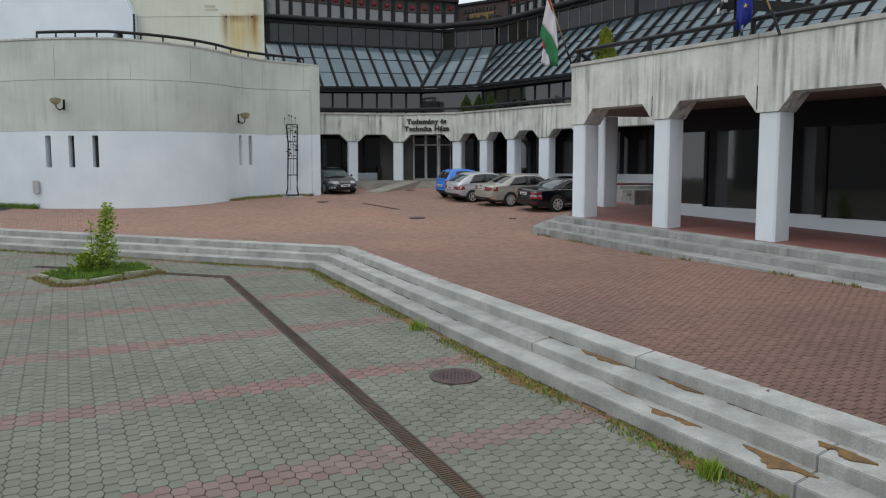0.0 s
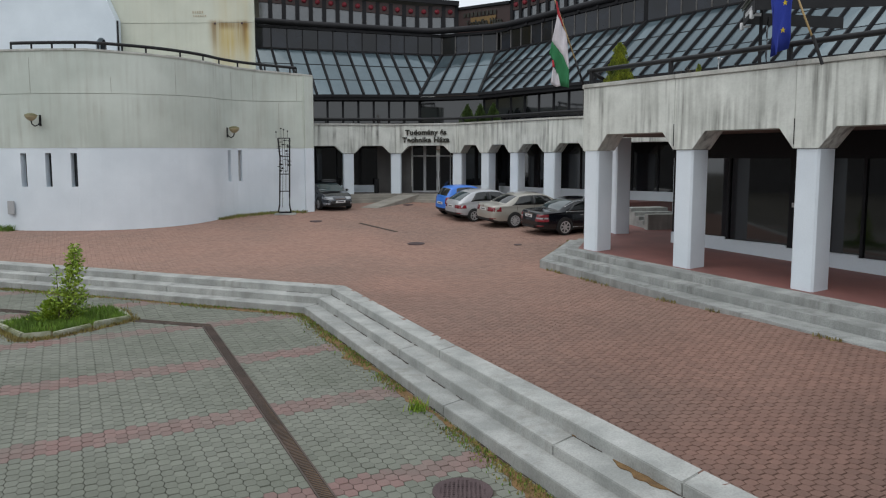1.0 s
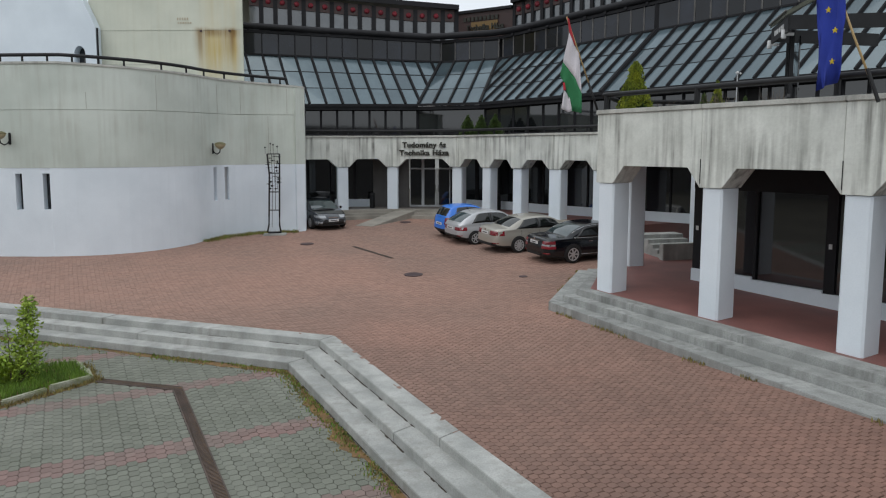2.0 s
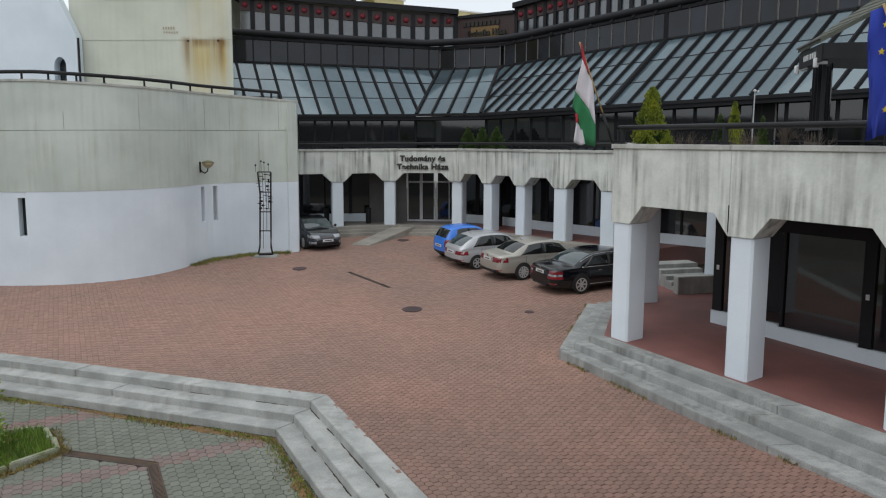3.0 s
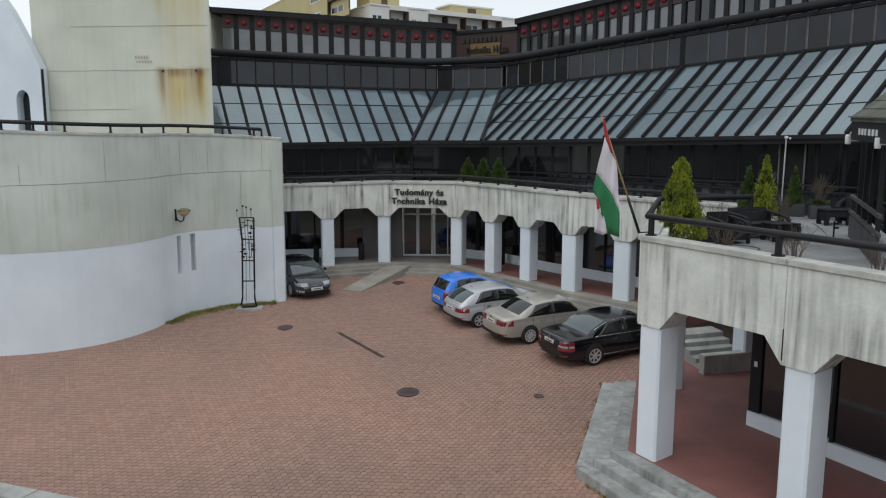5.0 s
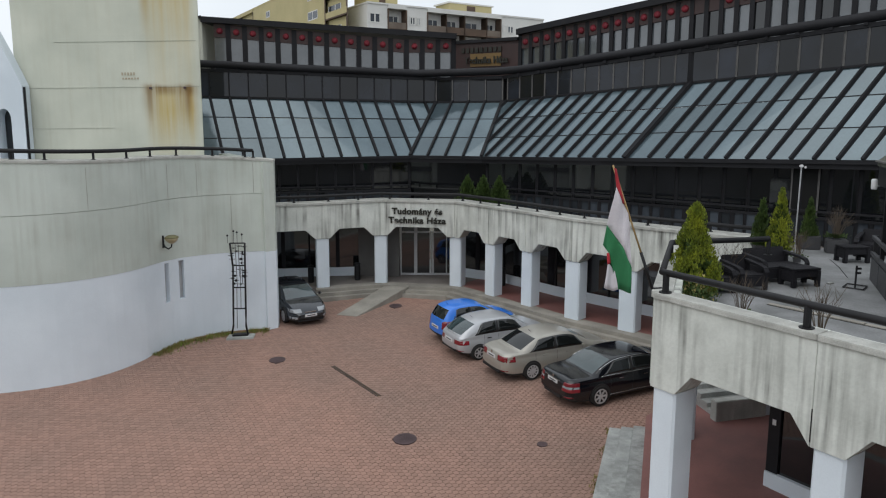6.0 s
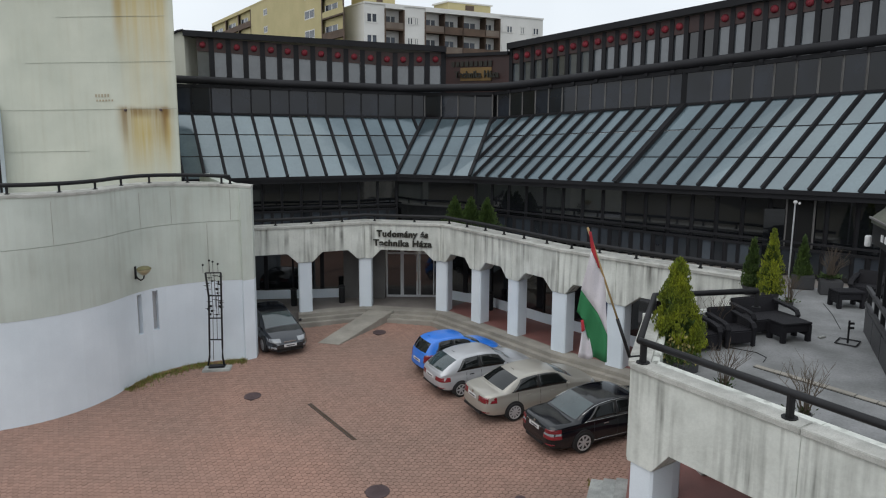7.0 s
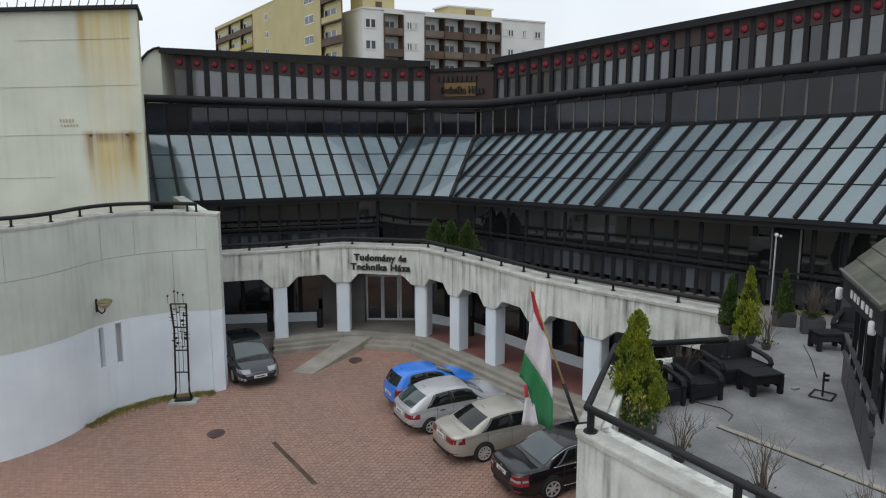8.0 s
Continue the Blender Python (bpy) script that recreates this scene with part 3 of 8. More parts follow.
def drum_pieces():
    line = list(CURVE)
    marks = []
    for c, w, z0, z1 in SLITS:
        i = near(line, c)
        d = Vector(line[min(i + 1, len(line) - 1)]) - Vector(line[i - 1])
        d.normalize()
        a, b = Vector(c) - w * d, Vector(c) + w * d
        line = [p for p in line if not (Vector(p) - a).dot(d) * (Vector(p) - b).dot(d) < 0 or (Vector(p) - Vector(c)).length > 1]
        line = [p for p in line if min((Vector(p) - a).length, (Vector(p) - b).length) > 0.06]
        order = sorted(line + [tuple(a), tuple(b)], key=lambda q: along(q))
        line = order
        marks.append((tuple(a), tuple(b), z0, z1))
    return line, marks


def along(q):
    """Rough running length of q on the drum line."""
    best, run, res = 1e9, 0.0, 0.0
    for a, b in zip(CURVE, CURVE[1:]):
        k = math.dist(a, b)
        u = max(0, min(1, ((b[0] - a[0]) * (q[0] - a[0]) + (b[1] - a[1]) * (q[1] - a[1])) / k ** 2))
        d = math.dist(q, lerp(a, b, u))
        if d < best:
            best, res = d, run + u * k
        run += k
    return res


dline, dmarks = drum_pieces()
runs, start = [], 0
for a, b, z0, z1 in dmarks:
    ia, ib = dline.index(a), dline.index(b)
    runs.append((start, ia))
    start = ib
    seg = dline[ia:ib + 1]
    ribbon("lower_wall", seg, 0.45, lambda x, y: ground_height(x, y) - 0.3, z0, WHITE, drum)
    ribbon("lower_wall", seg, 0.45, z1, BAND, WHITE, drum)
    if a[0] < -14:
        ribbon("slit_window", offs(seg, 0.36), 0.03, z0, z1, SHOP_GLASS, drum, "narrow dark slit window")
    else:
        ribbon("slit_window", offs(seg, 0.2), 0.03, z0, z1, ALU, drum, "narrow grey slit window")
runs.append((start, len(dline) - 1))
for a, b in runs:
    ribbon("lower_wall", dline[a:b + 1], 0.45, lambda x, y: ground_height(x, y) - 0.3, BAND, WHITE, drum)
LIFT = 8.55
ribbon("upper_wall", CURVE, 0.45, BAND, LIFT, RENDER, drum, "weathered grey-green render", proud=0.012)
ribbon("parapet", CURVE, 0.45, LIFT + 0.015, drum_top, RENDER, drum, "weathered grey-green render", proud=0.022)
ribbon("coping", CURVE, 0.55, drum_top, lambda x, y: drum_top(x, y) + 0.09, COPING, drum, proud=0.06)
end = [(-6.85, 39.3), (-10.5, 45.2)]
ribbon("end_wall", end, 0.45, 2.3, BAND, WHITE, drum)
ribbon("end_wall", end, 0.45, BAND, 9.86, RENDER, drum, proud=0.012)
back = [(-24.0, 34.6), (-24.0, 46.0), (-8.0, 46.0)]
tagged(Shape().prism(offs(CURVE, 0.4) + [(-9.9, 44.0), (-24.0, 44.0)], 8.4, 8.7).make("upper_walk_floor", TERRACE), "grey screed floor of the raised walk", "floor", kind="structure")
# weathered gap between wall foot and paving


def rail(name, line, z, posts, label, r=0.075, post_r=0.045, foot=0.45, group=""):
    """A thick tubular rail on short posts that stand on a parapet."""
    zf = z if callable(z) else (lambda x, y: z)
    thing = empty(name, label, "railing", group)
    Shape().tube([(x, y, zf(x, y) + foot) for x, y in line], r, 10).make("handrail", BLACK, thing, smooth=True)
    for p in posts:
        s = Shape().tube([(*p, zf(*p)), (*p, zf(*p) + foot)], post_r, 8)
        s.lathe((*p, zf(*p)), [(post_r * 1.9, 0), (post_r * 1.9, 0.02)], 10)
        s.make("post", BLACK, thing, smooth=False)
    return thing


drum_rail_line = [p for p in offs(CURVE, 0.2) if -19.9 < p[0] < -7.4]
rail("wall_railing", drum_rail_line, lambda x, y: drum_top(x, y) + 0.09, [p for p in spread(drum_rail_line[::4] + [drum_rail_line[-1]], 1.15)],
     "black tubular steel railing on the curved wall", foot=0.30)


def wall_lamp(p, d):
    """d: direction of the arm in plan."""
    t = empty("wall_lamp", "wall lantern with an ochre glass bowl on a curved black arm", "wall lamp", "lanterns on the curved wall")
    x, y, z = p
    Shape().box((x, y, z), (0.08, 0.08, 0.5)).make("backplate", BLACK, t, bevel=0.01)
    Shape().tube([(x, y, z - 0.05), (x + d[0] * 0.1, y + d[1] * 0.1, z - 0.2), (x + d[0] * 0.28, y + d[1] * 0.28, z - 0.27), (x + d[0] * 0.44, y + d[1] * 0.44, z - 0.18), (x + d[0] * 0.48, y + d[1] * 0.48, z - 0.02)],
                 0.028, 6).make("bracket", BLACK, t, smooth=True)
    c = (x + d[0] * 0.48, y + d[1] * 0.48, z)
    Shape().lathe(c, [(0.06, -0.04), (0.15, 0.02), (0.23, 0.1), (0.27, 0.2)], 14).make("bowl", LAMP_GLASS, t, smooth=True)
    Shape().lathe(c, [(0.28, 0.2), (0.25, 0.24), (0.15, 0.29), (0.03, 0.31)], 14).make("cap", LAMP_CAP, t, smooth=True)


wall_lamp((-18.1, 32.9, 7.35), (-0.35, -0.94))
wall_lamp((-10.85, 37.28, 6.9), (0.9, -0.44))
tagged(Shape().box((-19.75, 32.98, 3.35), (0.34, 0.06, 0.62), rz=-0.1).make("wall_hatch", ALU, bevel=0.01), "small grey meter hatch in the white wall", "hatch")

# vertical panel joints in the render of the curved wall
for jx, jy, z0, z1 in ((-18.6, 32.9, LIFT + 0.05, 10.2), (-15.0, 33.15, LIFT + 0.05, 9.3), (-12.33, 34.57, LIFT + 0.05, 10.1), (-10.7, 37.5, LIFT + 0.05, 9.95), (-9.75, 38.44, LIFT + 0.05, 9.9), (-7.7, 39.19, LIFT + 0.05, 9.85), (-8.74, 38.93, BAND + 0.05, LIFT - 0.05)):
    i = near(CURVE, (jx, jy))
    tx, ty = CURVE[min(i + 1, len(CURVE) - 1)][0] - CURVE[i - 1][0], CURVE[min(i + 1, len(CURVE) - 1)][1] - CURVE[i - 1][1]
    Shape().box((CURVE[i][0], CURVE[i][1], (z0 + z1) / 2), (0.018, 0.06, z1 - z0), rz=math.atan2(ty, tx)).make("panel_joint", JOINT_GREY, drum)

# ---- tower behind the curved wall ----
tower = empty("tower", "tall cream rendered tower with rust stains", "tower", kind="structure")
Shape().prism([(-18.4, 41.0), (-10.35, 41.2), (-12.4, 46.0), (-18.4, 46.0)], 8.0, 18.0).make("shaft", TOWER, tower, bevel=0.03)
for z, x0, x1 in ((11.3, -18.3, -14.2), (13.05, -18.3, -10.4), (15.0, -16.6, -10.5), (16.85, -15.2, -10.7)):
    Shape().box(((x0 + x1) / 2, 41.1 + 0.025 * ((x0 + x1) / 2 + 14.35), z), (x1 - x0, 0.03, 0.009), rz=0.025).make("render_joint", JOINT_GREY, tower)
for x in (-12.55, -11.05):
    Shape().box((x, 41.13, 13.0), (0.1, 0.06, 0.09)).make("scupper", RUSTY, tower)
for row, (z, n) in enumerate(((13.62, 5), (13.42, 6))):
    for k in range(n):
        Shape().box((-13.75 + 0.13 * k + 0.03 * row, 41.105, z), (0.07, 0.006, 0.13 if row == 0 else 0.08), rz=0.025).make("writing_bar", GRAFFITI, tower, "small faded illegible paint marks")
Shape().prism([(-18.7, 40.8), (-10.2, 41.0), (-12.3, 46.2), (-18.7, 46.2)], 18.0, 18.15).make("coping", BRONZE, tower)
for k in range(16):
    Shape().tube([(-16.0 + 0.36 * k, 41.3, 18.1), (-16.0 + 0.36 * k + random.uniform(-0.1, 0.1), 41.4, 18.35 + 0.2 * random.random())], 0.02, 5).make("roof_baluster", BRONZE, tower)

# pale shell wall with a curved shoulder and an arched niche
shell = empty("shell_wall", "smooth pale blue-white wall with a curved shoulder and an arched niche", "wall", kind="structure")


def build_shell():
    x0, x1, y0, t = -30.0, -17.78, 40.4, 0.55
    arch = [(-18.97 + 0.3 + 0.3 * math.cos(a), 11.75 + 0.45 * math.sin(a)) for a in [math.pi * k / 10 for k in range(11)]]
    right, left = arch[0][0], arch[-1][0]

    def plate(prof, name, material, ya, yb, label=""):
        n = len(prof)
        Shape().add([(x, ya, z) for x, z in prof] + [(x, yb, z) for x, z in prof],
                    [tuple(range(n)), tuple(range(2 * n - 1, n - 1, -1))] + [(i, (i + 1) % n, n + (i + 1) % n, n + i) for i in range(n)]).make(name, material, shell, label)
    slope = [(x1, 13.15), (-17.95, 13.55), (-18.4, 14.55), (-18.95, 15.7), (-20.2, 17.6), (-22.0, 19.5)]
    plate([(right, 8.0), (x1, 8.0)] + slope + [(-24.0, 19.5), (-24.0, 15.5), (right, 13.0)], "wall_face", WHITE, y0, y0 + t)
    plate([(x0, 8.0), (left, 8.0), (left, 13.0 + 2.5 * (right - left) / (24 + right)), (-24.0, 15.5), (-24.0, 19.5), (x0, 19.5)], "wall_face", WHITE, y0, y0 + t)
    head = list(reversed(arch)) + [(right, 13.0), (left, 13.0 + 2.5 * (right - left) / (24 + right))]
    plate(head, "wall_face", WHITE, y0, y0 + t)
    plate([(left - 0.05, 8.0), (right + 0.05, 8.0), (right + 0.05, 12.4), (left - 0.05, 12.4)], "niche_back", SHOP_GLASS, y0 + t, y0 + t + 0.05, "dark back of the arched niche")
    Shape().tube([(x1 + 0.06, y0 + 0.05, 8.6), (x1 + 0.06, y0 + 0.05, 13.1)], 0.05, 8).make("downpipe", BLACK, shell)


build_shell()


# ---- arcade: columns, beam with chamfered openings ----
def bay(name, fa, fb, ba, bb, prof, material, parent, label="", bevel=0.0):
    """prof: (u, z) outline; u runs 0..1 from a to b. Front line fa-fb, back line ba-bb."""
    n = len(prof)
    front = [(*lerp(fa, fb, u), z) for u, z in prof]
    rear = [(*lerp(ba, bb, u), z) for u, z in prof]
    s = Shape().add(front + rear, [tuple(range(n)), tuple(range(2 * n - 1, n - 1, -1))] + [(i, (i + 1) % n, n + (i + 1) % n, n + i) for i in range(n)])
    return s.make(name, material, parent, label, bevel=bevel)


def arch_profile(length, cap, cham, soffit, spring, top):
    """Outline of one bay of the beam: full depth at the columns, chamfered up to the soffit."""
    a, b = cap / length, cham / length
    return [(0, top), (0, spring), (a, spring), (a + b, soffit), (1 - a - b, soffit), (1 - a, spring), (1, spring), (1, top)]


BEAM_TOP, CAPZ, SOFF = 7.48, 5.83, 6.27
front, rear = offs(COLS, -0.06), offs(COLS, 0.66)
arcade = empty("entrance_arcade", "white columns under a rain-streaked concrete beam", "arcade", kind="structure")
for i in range(len(COLS) - 1):
    L = math.dist(COLS[i], COLS[i + 1])
    if i == len(COLS) - 2:
        prof = [(0, BEAM_TOP), (0, CAPZ), (0.4 / L, CAPZ), (0.95 / L, SOFF), (1, SOFF), (1, BEAM_TOP)]
    elif i == 0:
        prof = [(0, BEAM_TOP), (0, SOFF), (1 - 0.8 / L, SOFF), (1 - 0.34 / L, CAPZ), (1, CAPZ), (1, BEAM_TOP)]
    else:
        prof = arch_profile(L, 0.36 if L > 2.6 else 0.33, 0.45 if L > 2.6 else 0.36, SOFF, CAPZ, BEAM_TOP)
    bay("beam", front[i], front[i + 1], rear[i], rear[i + 1], prof, BEAM, arcade, bevel=0.02)
    c0, c1 = offs(COLS, -0.12), offs(COLS, 0.72)
    bay("coping", c0[i], c0[i + 1], c1[i], c1[i + 1], [(0, BEAM_TOP + 0.003), (1, BEAM_TOP + 0.003), (1, BEAM_TOP + 0.1), (0, BEAM_TOP + 0.1)], COPING, arcade)


def column(p, ang, w, d, z0, z1, parent):
    m = Matrix.Translation((p[0], p[1], 0)) @ Matrix.Rotation(ang, 4, "Z")
    k = 0.05
    pts = [(-w / 2 + k, 0), (w / 2 - k, 0), (w / 2, k), (w / 2, d - k), (w / 2 - k, d), (-w / 2 + k, d), (-w / 2, d - k), (-w / 2, k)]
    poly = [(m @ Vector((x, y, 0))).to_2d() for x, y in pts]
    Shape().prism([tuple(q) for q in poly], z0, z1).make("column", WHITE, parent)


for i in range(1, len(COLS) - 1):
    a, b = COLS[i - 1], COLS[i + 1]
    ang = math.atan2(b[1] - a[1], b[0] - a[0])
    column(COLS[i], ang, 0.62 if i < 6 else 0.72, 0.6, 2.4, CAPZ - 0.012, arcade)

# wall of the ground floor behind the columns
HALL_BACK = [(-9.5, 45.6), (-2.6, 46.1), (0.5, 45.9), (3.1, 44.2), (5.3, 41.6), (8.3, 38.6), (12.8, 34.4)]
hall_wall = empty("arcade_shop_wall", "dark glazed ground-floor wall with a white plinth", "wall", kind="structure")
hb0, hb1, hb2 = HALL_BACK, offs(HALL_BACK, 0.25), offs(HALL_BACK, 0.1)
for i in range(len(HALL_BACK) - 1):
    a, b, c, d = hb0[i], hb0[i + 1], hb1[i], hb1[i + 1]
    if i == 1:
        continue
    rect = lambda u0, u1, z0, z1: [(u0, z0), (u1, z0), (u1, z1), (u0, z1)]
    bay("plinth", a, b, c, d, rect(0, 1, FLOOR_HALL, FLOOR_HALL + 0.46), WHITE, hall_wall)
    bay("head", a, b, c, d, rect(0, 1, 6.35, LOWT - 0.2), BRONZE, hall_wall)
    n = max(2, round(math.dist(a, b) / 1.5))
    for k in range(n):
        u0, u1 = k / n, (k + 1) / n
        pier = 0.14 if k % 2 else 0.06
        bay("window_pane", lerp(a, b, u0), lerp(a, b, u1), lerp(hb2[i], hb2[i + 1], u0), lerp(hb2[i], hb2[i + 1], u1),
            [(pier, FLOOR_HALL + 0.46), (1, FLOOR_HALL + 0.46), (1, 6.35), (pier, 6.35)], SHOP_GLASS, hall_wall)
        bay("mullion", lerp(offs(HALL_BACK, -0.04)[i], offs(HALL_BACK, -0.04)[i + 1], u0), lerp(offs(HALL_BACK, -0.04)[i], offs(HALL_BACK, -0.04)[i + 1], u1), lerp(c, d, u0), lerp(c, d, u1),
            [(0, FLOOR_HALL + 0.46), (pier, FLOOR_HALL + 0.46), (pier, 6.35), (0, 6.35)], BRONZE, hall_wall)
# brown piers that flank the doors
for p, w in (((-3.13, 45.9), 2.1), ((1.75, 45.3), 1.6)):
    Shape().box((p[0], p[1], 4.9), (w, 0.25, 2.96), rz=-0.1 if p[0] < 0 else -0.55).make("pier", PIER_GREY, hall_wall)


def entrance_door():
    a, b = (-2.05, 46.02), (0.95, 45.85)
    t = empty("entrance_door", "pale aluminium double entrance door with side light and transom", "door", kind="structure")
    inner, outer = offs([a, b], 0.10), offs([a, b], 0.0)
    z0, zt, z1 = FLOOR_HALL, FLOOR_HALL + 2.2, FLOOR_HALL + 2.92
    R = lambda u0, u1, p, q: [(u0, p), (u1, p), (u1, q), (u0, q)]
    posts = [(0.0, 0.022), (0.235, 0.29), (0.50, 0.53), (0.545, 0.575), (0.78, 0.80), (0.98, 1.0)]
    for u0, u1 in posts:
        bay("frame_post", outer[0], outer[1], inner[0], inner[1], R(u0, u1, z0, zt if 0.4 < u0 < 0.6 else z1), ALU, t)
    spans = [(0.022, 0.235), (0.29, 0.50), (0.575, 0.78), (0.80, 0.98)]
    for (u0, u1) in spans + [(0.53, 0.545)]:
        for p, q in ((z0, z0 + 0.1), (zt, zt + 0.09), (z1 - 0.06, z1)):
            bay("frame_rail", outer[0], outer[1], inner[0], inner[1], R(u0, u1, p, q), ALU, t)
    g0, g1 = offs([a, b], 0.04), offs([a, b], 0.06)
    for (u0, u1) in spans:
        bay("pane", g0[0], g0[1], g1[0], g1[1], R(u0, u1, z0 + 0.1, zt), SHOP_GLASS, t)
        bay("transom_pane", g0[0], g0[1], g1[0], g1[1], R(u0, u1, zt + 0.09, z1 - 0.06), SHOP_GLASS, t)
    h0, h1 = offs([a, b], -0.07), offs([a, b], -0.04)
    for u in (0.505, 0.56):
        bay("handle", h0[0], h0[1], h1[0], h1[1], R(u, u + 0.012, z0 + 0.85, z0 + 1.3), CHROME, t)
    bay("head_panel", outer[0], outer[1], inner[0], inner[1], R(0, 1, z1 + 0.002, LOWT - 0.2), BRONZE, t)


entrance_door()

# concrete wheelchair ramp over the steps
s = Shape()
low = [(-4.6, 40.83), (-3.62, 40.6), (-1.4, 43.75), (-2.45, 44.35)]
zt = [2.82, 2.80, 3.445, 3.445]
s.hexa([(x, y, 2.4) for x, y in low], [(x, y, z) for (x, y), z in zip(low, zt)])
tagged(s.make("ramp", STEP_BROWN, bevel=0.02), "pale concrete ramp up to the entrance", "ramp", kind="structure")

# bollard bins under the arcade
for p in ((-4.15, 45.0), (-6.4, 44.5), (3.05, 43.6)):
    t = empty("waste_bin", "slim black steel waste bin", "waste bin", "bins in the arcade")
    Shape().lathe((*p, FLOOR_HALL), [(0.13, 0), (0.15, 0.04), (0.15, 0.78)], 12).make("body", BLACK, t, smooth=False)
    Shape().lathe((*p, FLOOR_HALL + 0.80), [(0.17, 0), (0.16, 0.06), (0.06, 0.10)], 12).make("lid", BLACK, t)

# terrace slab over arcade and hall
tb = offs(COLS, 0.3)
slab = tb + [(14.5, 31.0), (16.5, 36.0), (4.0, 49.0), (-3.0, 50.0), (-14.0, 49.0), (-9.5, 44.0)]
tagged(Shape().prism(slab, LOWT - 0.2, LOWT).make("terrace_slab", FLOOR_GREY), "grey screed terrace over the arcade", "floor", kind="structure")

# railing along the beam
ar_line = [lerp(p, q, 0.5) for p, q in zip(front, rear)]
rail("terrace_railing", [ar_line[0]] + ar_line[1:], BEAM_TOP + 0.1, [lerp(ar_line[i], ar_line[i + 1], u) for i in range(len(ar_line) - 1) for u in (0.12, 0.62)],
     "black tubular steel railing along the arcade beam", foot=0.27)
# ---- glazed upper floors ----
glass = empty("glass_facade", "dark framed glass front with a sloping glass band", "glazed facade", kind="structure")
Z0 = 9.48


def bar(p, q, w, h, material, name, parent):
    """A square bar from p to q, w wide in plan and h deep."""
    p, q = Vector(p), Vector(q)
    d = (q - p).normalized()
    sd = d.cross(Vector((0, 0, 1)))
    sd = sd.normalized() if sd.length > 0.02 else Vector((1, 0, 0))
    up = sd.cross(d)
    o = [(-w, -h), (w, -h), (w, h), (-w, h)]
    Shape().hexa([p + x / 2 * sd + y / 2 * up for x, y in o], [q + x / 2 * sd + y / 2 * up for x, y in o]).make(name, material, parent)


def clip(poly, f):
    """Keeps the part of the polygon where f is not negative."""
    out = []
    for a, b in zip(poly, poly[1:] + poly[:1]):
        fa, fb = f(*a), f(*b)
        if fa >= 0:
            out.append(a)
        if fa * fb < 0:
            out.append(lerp(a, b, fa / (fa - fb)))
    return out


class Wing:
    """One wing of the glass front: s runs along the eave from the valley, w from eave (0) to ridge (1)."""

    def __init__(self, root, along_dir, inward_dir, setback, skew, valley, rise, slope, eave):
        self.o, self.d, self.n = Vector(root), Vector(along_dir).normalized(), Vector(inward_dir).normalized()
        self.setback, self.skew, self.valley, self.rise, self.slope, self.eave = setback, skew, valley, rise, slope, eave

    def plan(self, s, off):
        return tuple(self.o + self.d * s + self.n * off)

    def roof(self, s, w):
        return (*self.plan(s, self.setback * w), Z0 + self.eave * max(0.0, s) * (1 - w) + w * (12.22 - Z0 + self.rise * max(0.0, s)))

    def z(self, base, slope, s):
        return base + slope * max(0.0, s)


EAST = Wing((2.05, 45.9), (0.788, -0.616), (0.616, 0.788), 2.4, 1.85, -0.42, 0.072, 0.088, 0.028)
WEST = Wing((-1.6, 47.15), (-0.991, -0.130), (-0.130, 0.991), 2.3, 1.0, -1.6, 0.04, 0.055, 0.0)
EAST_S = [-2.0 + 0.745 * k for k in range(14)] + [8.8 + 0.81 * k for k in range(17)]
WEST_S = [-2.85, -1.95, -1.05, -0.15] + [0.75 + 0.905 * k + 0.0065 * k * k for k in range(13)]


def thin(points, t=0.03):
    n = len(points)
    a, b, c = (Vector(points[k]) for k in (0, 1, 2))
    nr = (b - a).cross(c - a).normalized()
    nr = nr if nr.z > 0 else -nr
    return Shape().add([*points, *[tuple(Vector(p) - nr * t) for p in points]],
                       [tuple(range(n)), tuple(range(2 * n - 1, n - 1, -1))] + [(i, (i + 1) % n, n + (i + 1) % n, n + i) for i in range(n)])


